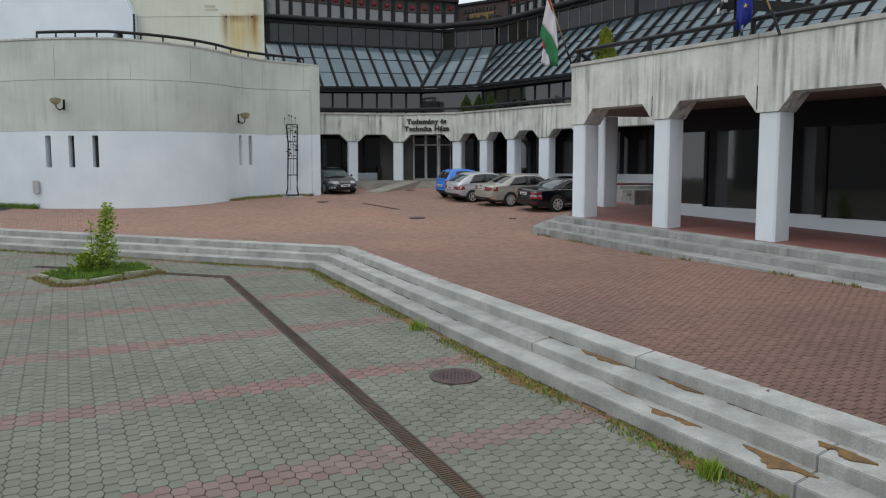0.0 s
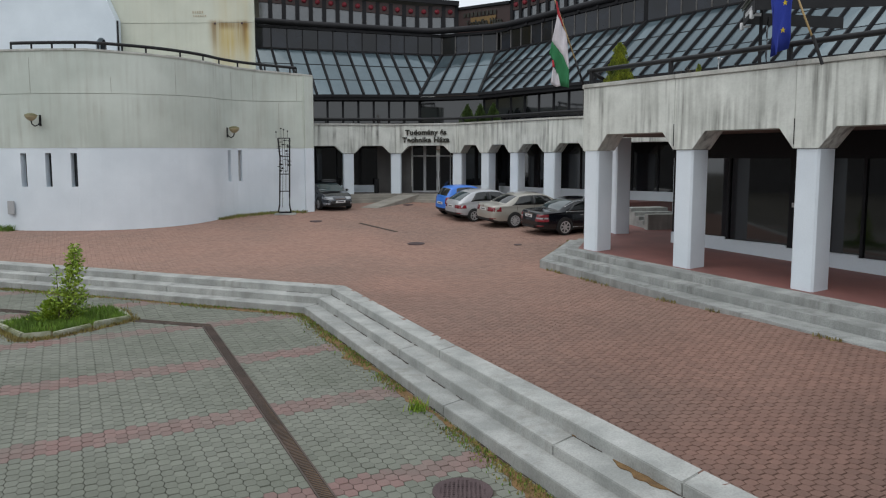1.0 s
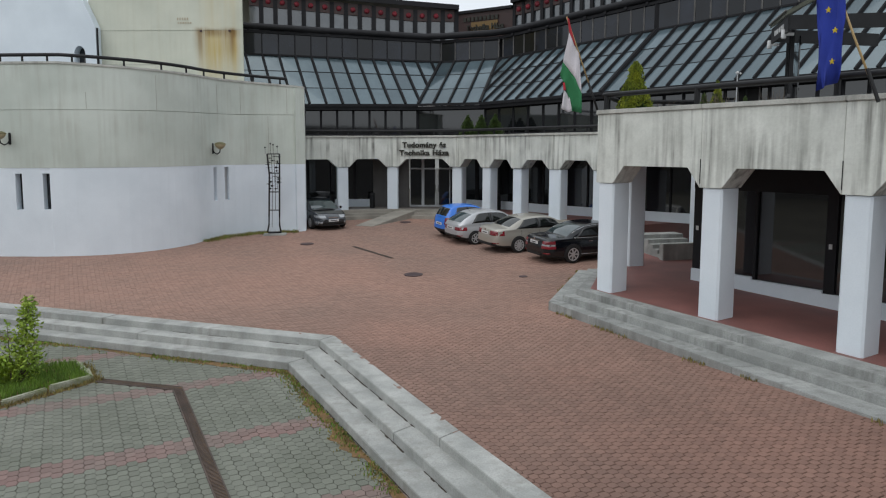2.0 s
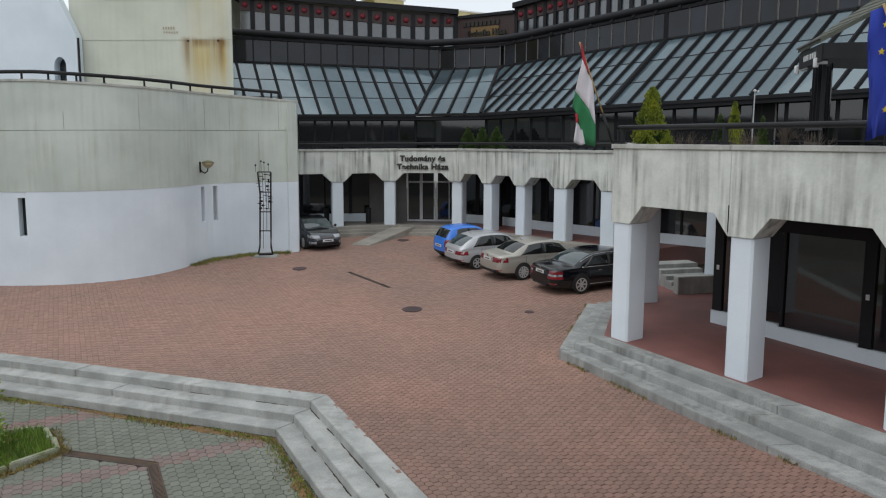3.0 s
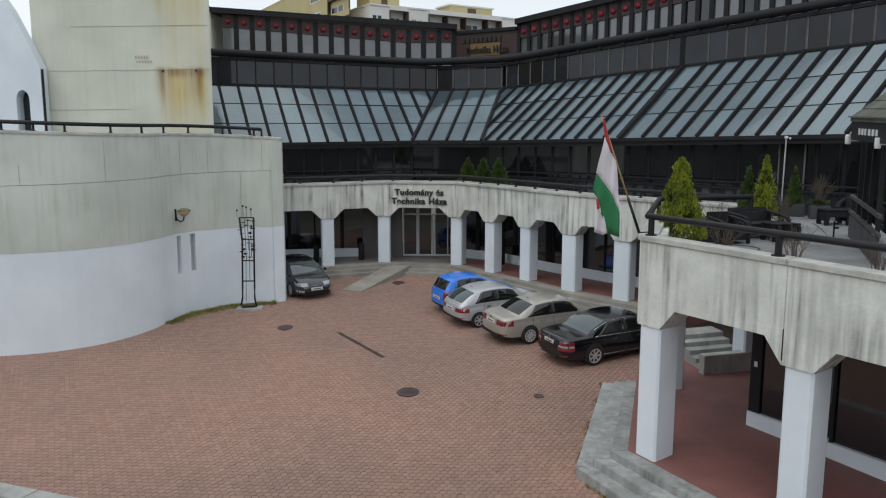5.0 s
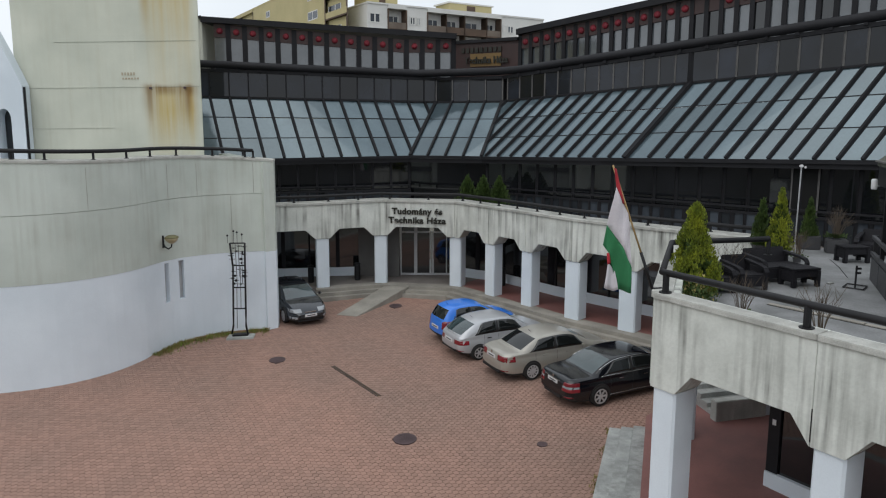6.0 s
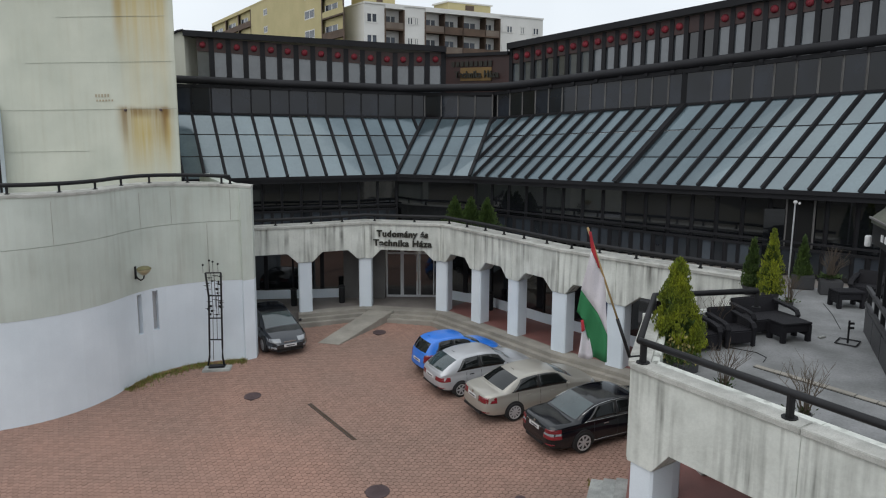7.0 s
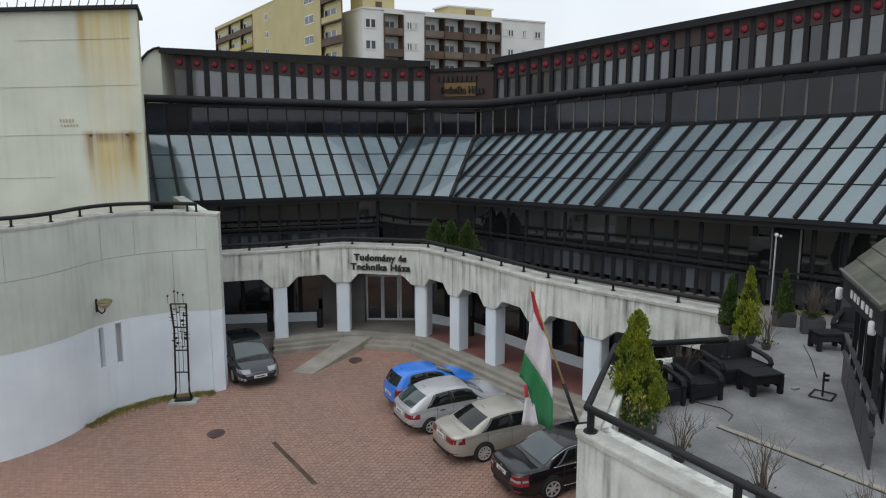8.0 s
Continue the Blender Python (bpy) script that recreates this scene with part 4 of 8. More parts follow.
for wing, stations in ((EAST, EAST_S), (WEST, WEST_S)):
    last = stations[-1]
    ok = lambda s, w: s - wing.valley * w
    for k, s0 in enumerate(stations):
        wide = wing is EAST and k == 13
        w0 = max(0.0, -s0 / (wing.skew - wing.valley)) if s0 < 0 else 0.0
        if w0 < 0.99:
            p, q = wing.roof(s0 + wing.skew * w0, w0), wing.roof(s0 + wing.skew, 1.0)
            bar((p[0], p[1], p[2] + 0.04), (q[0], q[1], q[2] + 0.04), 0.36 if wide else 0.125, 0.15, BRONZE, "rafter", glass)
        if k == len(stations) - 1:
            continue
        s1 = stations[k + 1]
        for wa, wb in ((0.0, 0.335), (0.342, 0.672), (0.679, 1.0)):
            poly = clip([(s0 + wing.skew * wa, wa), (s1 + wing.skew * wa, wa), (s1 + wing.skew * wb, wb), (s0 + wing.skew * wb, wb)], ok)
            if len(poly) > 2:
                thin([wing.roof(*q) for q in poly]).make("roof_pane", SLOPE_GLASS, glass)
        # upright band above the slope
        ta, tb = s0 + wing.skew, s1 + wing.skew
        if tb > wing.valley:
            ta = max(ta, wing.valley)
            pa, pb = wing.plan(ta, wing.setback + 0.06), wing.plan(tb, wing.setback + 0.06)
            za, zb = wing.roof(ta, 1.0)[2], wing.roof(tb, 1.0)[2]
            ha, hb = wing.z(13.45, wing.slope, ta), wing.z(13.45, wing.slope, tb)
            Shape().hexa([(*pa, za), (*pb, zb), (*wing.plan(tb, wing.setback + 0.1), zb), (*wing.plan(ta, wing.setback + 0.1), za)],
                         [(*pa, ha), (*pb, hb), (*wing.plan(tb, wing.setback + 0.1), hb), (*wing.plan(ta, wing.setback + 0.1), ha)]).make("clerestory_pane", CLEAR_WALL, glass)
            bar((*pa, za), (*pa, ha), 0.3 if wide else 0.06, 0.1, BRONZE if (wide or wing is WEST) else PIER_GREY, "mullion", glass)
    # long members
    def run(off, z, slope, sa, w, h, name):
        bar((*wing.plan(sa, off), wing.z(z, slope, sa)), (*wing.plan(last, off), wing.z(z, slope, last)), w, h, BRONZE, name, glass)
    run(-0.03, Z0 - 0.05, wing.eave, 0.0, 0.07, 0.16, "eave_gutter")
    for wp in (0.338, 0.675):
        p, q = wing.roof(wing.valley * wp, wp), wing.roof(last, wp)
        bar((p[0], p[1], p[2] + 0.005), (q[0], q[1], q[2] + 0.005), 0.03, 0.04, BRONZE, "purlin", glass)
    run(wing.setback, 12.24, wing.rise, wing.valley, 0.14, 0.1, "transom")
    run(wing.setback + 0.05, 13.47, wing.slope, wing.valley, 0.18, 0.16, "head_rail")
    run(0.28, LOWT + 1.08, 0.0, 0.0, 0.1, 0.1, "window_rail")
    run(0.2, LOWT + 1.34, 0.0, 0.0, 0.07, 0.07, "window_rail")
    # recessed windows below the eave
    n = round(last / 1.0)
    for k in range(n):
        a, b = wing.plan(last * k / n, 0.5), wing.plan(last * (k + 1) / n, 0.5)
        a2, b2 = wing.plan(last * k / n, 0.53), wing.plan(last * (k + 1) / n, 0.53)
        ea, eb = Z0 - 0.25 + wing.eave * last * k / n, Z0 - 0.25 + wing.eave * last * (k + 1) / n
        Shape().hexa([(*p, LOWT) for p in (a, b, b2, a2)], [(*a, ea), (*b, eb), (*b2, eb), (*a2, ea)]).make("terrace_pane", SHOP_GLASS, glass)
        bar((*a, LOWT), (*a, ea), 0.12, 0.14, BRONZE, "mullion", glass)
        for v in (0.0, 0.5):
            pa, pb = wing.plan(last * (k + v) / n, 0.3), wing.plan(last * (k + v + 0.5) / n, 0.3)
            pc, pd = wing.plan(last * (k + v + 0.5) / n, 0.33), wing.plan(last * (k + v) / n, 0.33)
            Shape().prism([pa, pb, pc, pd], LOWT + 0.22, LOWT + 1.02).make("lower_pane", LOW_GLASS, glass)
            bar((*wing.plan(last * (k + v) / n, 0.28), LOWT), (*wing.plan(last * (k + v) / n, 0.28), LOWT + 1.06), 0.16 if v else 0.1, 0.1, BRONZE, "lower_post", glass)
    sof = [(wing.plan(0, 0.02), 0), (wing.plan(last, 0.02), last), (wing.plan(last, 0.7), last), (wing.plan(0, 0.7), 0)]
    Shape().hexa([(*p, Z0 - 0.32 + wing.eave * s) for p, s in sof], [(*p, Z0 - 0.12 + wing.eave * s) for p, s in sof]).make("soffit", BRONZE, glass)
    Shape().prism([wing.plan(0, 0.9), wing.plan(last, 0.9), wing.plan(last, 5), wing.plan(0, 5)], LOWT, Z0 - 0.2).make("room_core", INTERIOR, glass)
# a doorway standing open to the terrace
doorway = empty("terrace_door", "dark glass door standing open to the terrace", "door", kind="structure")
# a black sheet across the opening stands for the darkness of the room
Shape().hexa(*[[(*EAST.plan(s, o), z) for s, o in ((14.5, 0.44), (15.4, 0.44), (15.4, 0.47), (14.5, 0.47))] for z in (TERR + 0.06, Z0 + 0.08)]).make("opening", BLACK_VOID, doorway, "unlit doorway")
for s in (14.47, 15.43):
    bar((*EAST.plan(s, 0.42), TERR + 0.05), (*EAST.plan(s, 0.42), Z0 + 0.1), 0.05, 0.06, PIER_GREY, "frame_post", doorway)
Shape().hexa(*[[(*EAST.plan(s, o), z) for s, o in ((13.8, 0.05), (14.44, 0.38), (14.46, 0.42), (13.82, 0.09))] for z in (TERR + 0.06, Z0 - 0.34)]).make("leaf", SHOP_GLASS, doorway)

# the short bay between the wings
ve, vw = EAST.plan(0, 0), WEST.plan(0, 0)
te, tw = EAST.roof(EAST.valley, 1.0), WEST.roof(WEST.valley, 1.0)
for k in range(4):
    u0, u1 = k / 4, (k + 1) / 4
    lo0, lo1 = (*lerp(vw, ve, u0), Z0), (*lerp(vw, ve, u1), Z0)
    hi0, hi1 = lerp(tw, te, u0), lerp(tw, te, u1)
    for wa, wb in ((0, 0.335), (0.342, 0.672), (0.679, 1.0)):
        thin([lerp(lo0, hi0, wa), lerp(lo1, hi1, wa), lerp(lo1, hi1, wb), lerp(lo0, hi0, wb)]).make("roof_pane", SLOPE_GLASS, glass)
    Shape().hexa([hi0, hi1, (hi1[0], hi1[1] + 0.04, hi1[2]), (hi0[0], hi0[1] + 0.04, hi0[2])],
                 [(hi0[0], hi0[1], 13.45), (hi1[0], hi1[1], 13.45), (hi1[0], hi1[1] + 0.04, 13.45), (hi0[0], hi0[1] + 0.04, 13.45)]).make("clerestory_pane", CLEAR_WALL, glass)
    f0, f1 = lerp(WEST.plan(0, 0.5), EAST.plan(0, 0.5), u0), lerp(WEST.plan(0, 0.5), EAST.plan(0, 0.5), u1)
    Shape().prism([f0, f1, (f1[0], f1[1] + 0.03), (f0[0], f0[1] + 0.03)], LOWT, Z0 - 0.25).make("terrace_pane", SHOP_GLASS, glass)
for k in range(5):
    u = k / 4
    p, q = (*lerp(vw, ve, u), Z0 + 0.04), lerp(tw, te, u)
    bar(p, (q[0], q[1], q[2] + 0.04), 0.16 if k in (0, 4) else 0.11, 0.15, BRONZE, "rafter", glass)
    bar(q, (q[0], q[1], 13.45), 0.06, 0.1, PIER_GREY, "mullion", glass)
bar((*vw, Z0 - 0.03), (*ve, Z0 - 0.03), 0.16, 0.14, BRONZE, "eave_gutter", glass)
for wp in (0.338, 0.675):
    bar(lerp((*vw, Z0), tw, wp), lerp((*ve, Z0), te, wp), 0.03, 0.04, BRONZE, "purlin", glass)
bar(tw, te, 0.14, 0.1, BRONZE, "transom", glass)
Shape().box((te[0] + 0.1, te[1] + 0.45, (te[2] + 13.45) / 2), (1.3, 0.12, 13.55 - te[2])).make("corner_panel", BRONZE, glass)
bar((tw[0], tw[1], 13.47), (te[0], te[1], 13.47), 0.18, 0.16, BRONZE, "head_rail", glass)
Shape().prism([vw, ve, EAST.plan(0, 0.7), WEST.plan(0, 0.7)], Z0 - 0.32, Z0 - 0.12).make("soffit", BRONZE, glass)
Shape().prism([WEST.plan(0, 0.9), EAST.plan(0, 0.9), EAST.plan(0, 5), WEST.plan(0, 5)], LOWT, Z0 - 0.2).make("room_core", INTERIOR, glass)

# round service pipe on brackets over the clerestory
pipe = empty("service_pipe", "thick dark lagged pipe on brackets above the glass", "pipe", kind="structure")
west_end, east_end = WEST_S[-1], EAST_S[-1]
pz = lambda s, k=0.088: 13.78 + k * max(0.0, s)
run_pts = [(*WEST.plan(s, 2.3), pz(s, 0.055)) for s in (west_end, 6.0, -0.6)] + [lerp((*WEST.plan(-1.2, 2.3), pz(0)), (*EAST.plan(-0.3, 2.4), pz(0)), u) for u in (0.1, 0.9)] + [(*EAST.plan(s, 2.4), pz(s)) for s in (0.4, 8.0, east_end)]
Shape().tube(run_pts, 0.2, 12).make("pipe_run", BRONZE, pipe, smooth=True)
for wing, end in ((WEST, west_end), (EAST, east_end)):
    for k in range(int(end / 1.2)):
        s = 0.6 + 1.2 * k
        Shape().box((*wing.plan(s, wing.setback), pz(s, wing.slope + 0.002) - 0.25), (0.16, 0.2, 0.14), rz=math.atan2(wing.d[1], wing.d[0])).make("bracket", BRONZE, pipe)
    a, b = wing.plan(wing.valley, wing.setback + 0.1), wing.plan(end, wing.setback + 0.1)
    c, d = wing.plan(end, wing.setback + 2.0), wing.plan(wing.valley, wing.setback + 2.0)
    Shape().hexa([(*a, 13.3), (*b, 13.3 + wing.slope * end), (*c, 13.3 + wing.slope * end), (*d, 13.3)],
                 [(*a, 13.44), (*b, 13.44 + wing.slope * end), (*c, 13.44 + wing.slope * end), (*d, 13.44)]).make("gutter_deck", BRONZE, pipe)
Shape().prism([tw[:2], te[:2], EAST.plan(EAST.valley, 4.4), WEST.plan(WEST.valley, 4.3)], 13.3, 13.44).make("gutter_deck", BRONZE, pipe)

# ---- top storey with red domes over its windows ----
top = empty("top_storey", "dark brown top storey with small windows and red domes", "top storey", kind="structure")
OFF = 4.0
TINS = {WEST: 0.086, EAST: 0.115}
west_len, east_len = 11.0, 24.0
WS, ES = -2.9, -0.55   # where the two rows of windows meet the sign panel
domes = []
for wing, s_start, length, pitch in ((WEST, WS, west_len, 0.885), (EAST, ES, east_len, 0.662)):
    n = int((length - s_start) / pitch)
    zt = lambda s, w=wing: 15.72 + TINS[w] * max(0.0, s)
    zb = lambda s, w=wing: 13.5 + w.slope * max(0.0, s)
    for k in range(n):
        s0, s1 = s_start + pitch * k, s_start + pitch * (k + 1)
        blank = wing is EAST and k in (14, 15)

        def piece(u0, u1, z_lo, z_hi, o0, o1, material, name):
            a, b = s0 + (s1 - s0) * u0, s0 + (s1 - s0) * u1
            Shape().hexa([(*wing.plan(a, o0), z_lo(a)), (*wing.plan(b, o0), z_lo(b)), (*wing.plan(b, o1), z_lo(b)), (*wing.plan(a, o1), z_lo(a))],
                         [(*wing.plan(a, o0), z_hi(a)), (*wing.plan(b, o0), z_hi(b)), (*wing.plan(b, o1), z_hi(b)), (*wing.plan(a, o1), z_hi(a))]).make(name, material, top)
        head = lambda s: zt(s) - 0.72
        piece(0, 0.3, zb, zt, OFF, OFF + 0.25, BRONZE, "pier")
        piece(0.302, 1, head, zt, OFF + 0.03, OFF + 0.25, PANELS, "spandrel")
        piece(0.302, 0.998, zb, head, OFF + 0.12, OFF + 0.16, SHOP_GLASS if blank or (wing is EAST and k in (18, 22)) else UPPER_GLASS, "window_pane")
        sm = s0 + (s1 - s0) * 0.65
        q = wing.plan(sm, OFF + 0.028)
        dome = Shape().lathe((0, 0, 0), [(0.172, 0.0), (0.163, 0.03), (0.12, 0.075), (0.05, 0.095)], 14)
        m = Matrix.Translation((q[0], q[1], zt(sm) - 0.38)) @ Vector((0, 0, 1)).rotation_difference(Vector((-wing.n[0], -wing.n[1], 0))).to_matrix().to_4x4()
        dome.v = [tuple(m @ Vector(p)) for p in dome.v]
        if not blank:
            dome.make("red_dome", REDLAMP, top, smooth=True)
    a, b, c, d = wing.plan(s_start, OFF - 0.25), wing.plan(length, OFF - 0.25), wing.plan(length, OFF + 8), wing.plan(s_start, OFF + 8)
    za, zc = zt(0), zt(length)
    Shape().hexa([(*a, za), (*b, zc), (*c, zc), (*d, za)], [(*a, za + 0.3), (*b, zc + 0.3), (*c, zc + 0.3), (*d, za + 0.3)]).make("roof_edge", BRONZE, top)
ma, mb = WEST.plan(WS, OFF), EAST.plan(ES, OFF)
Shape().prism([ma, mb, (mb[0], mb[1] + 0.3), (ma[0], ma[1] + 0.3)], 13.4, 15.45).make("panel", PANELS, top)
Shape().prism([WEST.plan(WS, OFF - 0.15), EAST.plan(ES, OFF - 0.15), EAST.plan(ES, OFF + 8), WEST.plan(WS, OFF + 8)], 15.45, 15.62).make("roof_edge", BRONZE, top)
ZT0, ZT1 = 13.45 + 0.055 * west_len, 15.72 + 0.086 * west_len
GABLE = WEST.plan(west_len, OFF)
# curved pale gable at the west end of the top storey
s = Shape()
cx, cy = GABLE
prof = [(0.0, ZT0), (-1.5, ZT0)] + [(-1.5 * math.cos(a), ZT0 + (ZT1 + 0.28 - ZT0) * math.sin(a)) for a in [math.pi / 2 * k / 8 for k in range(1, 9)]]
n = len(prof)
s.add([(cx + x, cy + 0.13 * x + 0.05, z) for x, z in prof] + [(cx + x, cy + 0.13 * x + 6, z) for x, z in prof],
      [tuple(range(n)), tuple(range(2 * n - 1, n - 1, -1))] + [(i, (i + 1) % n, n + (i + 1) % n, n + i) for i in range(n)])
s.make("gable", CREAM, top, "pale rounded gable end")
edge = [(cx + x * 1.03, cy + 0.13 * x - 0.02, z + 0.02) for x, z in prof[1:]]
Shape().tube(edge, 0.07, 6).make("gable_edge", BRONZE, top)


def lettering(text, size, at, material, name, parent, depth=0.03, width=None):
    cu = bpy.data.curves.new(name, "FONT")
    cu.body, cu.size, cu.extrude, cu.align_x = text, size, depth, "CENTER"
    cu.offset, cu.space_character = size * 0.03, 1.08
    ob = bpy.data.objects.new(name, cu)
    me = bpy.data.meshes.new_from_object(ob)
    bpy.data.objects.remove(ob)
    if width:
        xs = [v.co.x for v in me.vertices]
        me.transform(Matrix.Diagonal((width / (max(xs) - min(xs)), 1, 1, 1)))
    me.transform(at)
    me.materials.append(material)
    got = new(name, me)
    got.parent = parent
    return got


sign = empty("building_sign", "two lines of dark raised metal letters on the concrete beam", "sign")
fa, fb = front[2], front[3]
ang = math.atan2(fb[1] - fa[1], fb[0] - fa[0])
mid = lerp(fa, fb, 0.5)
for text, z, size, wide in (("Tudomány és", 6.92, 0.42, 2.5), ("Technika Háza", 6.48, 0.42, 2.85)):
    lettering(text, size, Matrix.Translation((mid[0], mid[1] - 0.045, z)) @ Matrix.Rotation(ang, 4, "Z") @ Matrix.Rotation(math.pi / 2, 4, "X") @ Matrix.Diagonal((1.0, 1, 1, 1)), LETTER, "lettering", sign, width=wide)
old = empty("old_sign", "faded ochre sign panel with dark letters on the top storey", "sign")
fa, fb = WEST.plan(WS, OFF - 0.06), EAST.plan(ES, OFF - 0.06)
ang = math.atan2(fb[1] - fa[1], fb[0] - fa[0])
bay("board", lerp(fa, fb, 0.24), lerp(fa, fb, 0.74), lerp(ma, mb, 0.24), lerp(ma, mb, 0.74), [(0, 14.15), (1, 14.15), (1, 14.85), (0, 14.85)], YELLOW_SIGN, old)
mid = lerp(fa, fb, 0.5)
lettering("Technika Háza", 0.5, Matrix.Translation((mid[0], mid[1] - 0.06, 14.32)) @ Matrix.Rotation(ang, 4, "Z") @ Matrix.Rotation(math.pi / 2, 4, "X"), LETTER, "lettering", old, width=2.75)
for k in range(9):
    p = lerp(fa, fb, 0.12 + 0.075 * k)
    Shape().box((p[0], p[1], 15.05), (0.2, 0.05, 0.26), rz=ang).make("faded_letter_bar", LETTER, old)

# ---- terrace block with its arcade ----
block = empty("terrace_block", "white columns and a streaked concrete parapet of the terrace block", "arcade", kind="structure")
C1 = Vector((5.2, 24.58))
RB_TOP, RB_CAP, RB_SOFF = 7.87, 5.82, 6.34
PITCH, BAYS = 3.75, 6
B30 = Vector((0.575, -0.818)).normalized()
I30 = Vector((0.818, 0.575)).normalized()
pts = [tuple(C1 + B30 * PITCH * k) for k in range(BAYS + 1)]
bang = math.atan2(B30[1], B30[0])


def inward(p, d):
    return (p[0] + I30[0] * d, p[1] + I30[1] * d)


for k in range(BAYS):
    a, b = pts[k], pts[k + 1]
    a0 = inward(a, -0.04)
    b0 = inward(b, -0.04)
    a0, b0 = [(p[0] - B30[0] * 0.04, p[1] - B30[1] * 0.04) for p in (a0, b0)]
    prof = [(0, RB_TOP), (0, RB_CAP), (0.66 / PITCH, RB_CAP), (1.08 / PITCH, RB_SOFF), (1 - 0.42 / PITCH, RB_SOFF), (1 - 0.02 / PITCH, RB_CAP), (0.998, RB_CAP), (0.998, RB_TOP)]
    bay("beam", a0, b0, inward(a0, 0.8), inward(b0, 0.8), prof, BEAM, block, bevel=0.02)
    k0, k1 = inward(a0, -0.05), inward(b0, -0.05)
    bay("coping", k0, k1, inward(k0, 0.42), inward(k1, 0.42), [(0, RB_TOP + 0.003), (0.997, RB_TOP + 0.003), (0.997, RB_TOP + 0.13), (0, RB_TOP + 0.13)], COPING, block, bevel=0.015)
    q = (a[0] + B30[0] * 0.31, a[1] + B30[1] * 0.31)
    column(q, bang, 0.62, 0.72, FLOOR_BLOCK - 0.5, RB_CAP - 0.012, block)
    # conduit clipped to the joint over the column
    if k:
        g = (a0[0] - I30[0] * 0.012, a0[1] - I30[1] * 0.012)
        Shape().tube([(*g, RB_CAP + 0.1), (*g, RB_CAP + 0.75)], 0.012, 6).make("conduit", BLACK, block)
# return of the parapet at the end of the block
END = [(6.35, 28.0), (5.18, 24.6)]
e0, e1 = offs(END, -0.05), offs(END, 0.5)
bay("beam", e0[0], e0[1], e1[0], e1[1], [(0, RB_TOP), (0, RB_SOFF), (0.82, RB_SOFF), (0.9, RB_CAP), (0.985, RB_CAP), (0.985, RB_TOP)], BEAM, block, bevel=0.02)
bay("coping", offs(END, -0.1)[0], offs(END, -0.1)[1], offs(END, 0.35)[0], offs(END, 0.35)[1], [(0, RB_TOP + 0.003), (0.98, RB_TOP + 0.003), (0.98, RB_TOP + 0.13), (0, RB_TOP + 0.13)], COPING, block)
column((7.3, 28.5), 0.2, 0.6, 0.7, FLOOR_BLOCK - 0.1, RB_SOFF, block)
column((10.2, 30.1), 0.2, 0.6, 0.7, FLOOR_BLOCK - 0.1, RB_SOFF, block)
# ceiling of the arcade and terrace floor
deck = [inward(pts[0], 0.76), inward(pts[BAYS], 0.76), (28.0, 8.0), (24.0, 26.0), (15.0, 33.4), (11.3, 33.2), (10.3, 30.9), (9.7, 29.2), (6.5, 28.3)]
tagged(Shape().prism(deck, RB_SOFF + 0.01, RB_SOFF + 0.12).make("arcade_ceiling", SOFFIT), "brown boarded ceiling of the terrace arcade", "ceiling", kind="structure")
tagged(Shape().prism(deck, TERR + 0.001, TERR + 0.05).make("terrace_floor", TERRACE), "pale cracked screed floor of the roof terrace", "floor", kind="structure")

# shop wall of the terrace block
shop = empty("terrace_shop_wall", "dark shop windows over a white plinth", "wall", kind="structure")
W0 = Vector((8.63, 26.2))
wd = B30
wpts = [tuple(W0 + wd * 2.2 * k) for k in range(10)]
win = Vector((-wd[1], wd[0]))
inn = lambda p, d: (p[0] + win[0] * d, p[1] + win[1] * d)
R = lambda u0, u1, p, q: [(u0, p), (u1, p), (u1, q), (u0, q)]
for k in range(9):
    a, b = wpts[k], wpts[k + 1]
    fl = block_floor(*lerp(a, b, 0.5))
    bay("plinth", inn(a, -0.12), inn(b, -0.12), inn(a, 0.3), inn(b, 0.3), R(0, 1, fl - 0.1, fl + 0.42), WHITE, shop)
    bay("window_pane", inn(a, 0.0), inn(b, 0.0), inn(a, 0.03), inn(b, 0.03), R(0.14 if k % 2 == 0 else 0.04, 1, fl + 0.42, 5.55), SHOP_GLASS, shop)
    bay("mullion", inn(a, -0.06), inn(b, -0.06), inn(a, 0.1), inn(b, 0.1), R(0, 0.14 if k % 2 == 0 else 0.04, fl + 0.42, 5.55), BRONZE, shop)
    bay("fascia", inn(a, -0.08), inn(b, -0.08), inn(a, 0.2), inn(b, 0.2), R(0, 1, 5.55, RB_SOFF), BRONZE, shop)
    bay("curtain", inn(a, 0.6), inn(b, 0.6), inn(a, 0.62), inn(b, 0.62), R(0.1, 0.6, fl + 0.5, 5.2), CURTAIN, shop)
    if k % 2 == 0:
        q = inn(lerp(a, b, 0.07), -0.075)
        Shape().box((*q, fl + 1.75), (0.09, 0.02, 0.14), rz=math.atan2(wd[1], wd[0])).make("notice", PLATE, shop, "small white notice on a window post")
bay("side_wall", wpts[0], (wpts[0][0] + win[0] * 4, wpts[0][1] + win[1] * 4), (wpts[0][0] + wd[0] * .2, wpts[0][1] + wd[1] * .2),
    (wpts[0][0] + win[0] * 4 + wd[0] * .2, wpts[0][1] + win[1] * 4 + wd[1] * .2), [(0, FLOOR_BLOCK), (1, FLOOR_BLOCK), (1, RB_SOFF), (0, RB_SOFF)], BRONZE, shop)

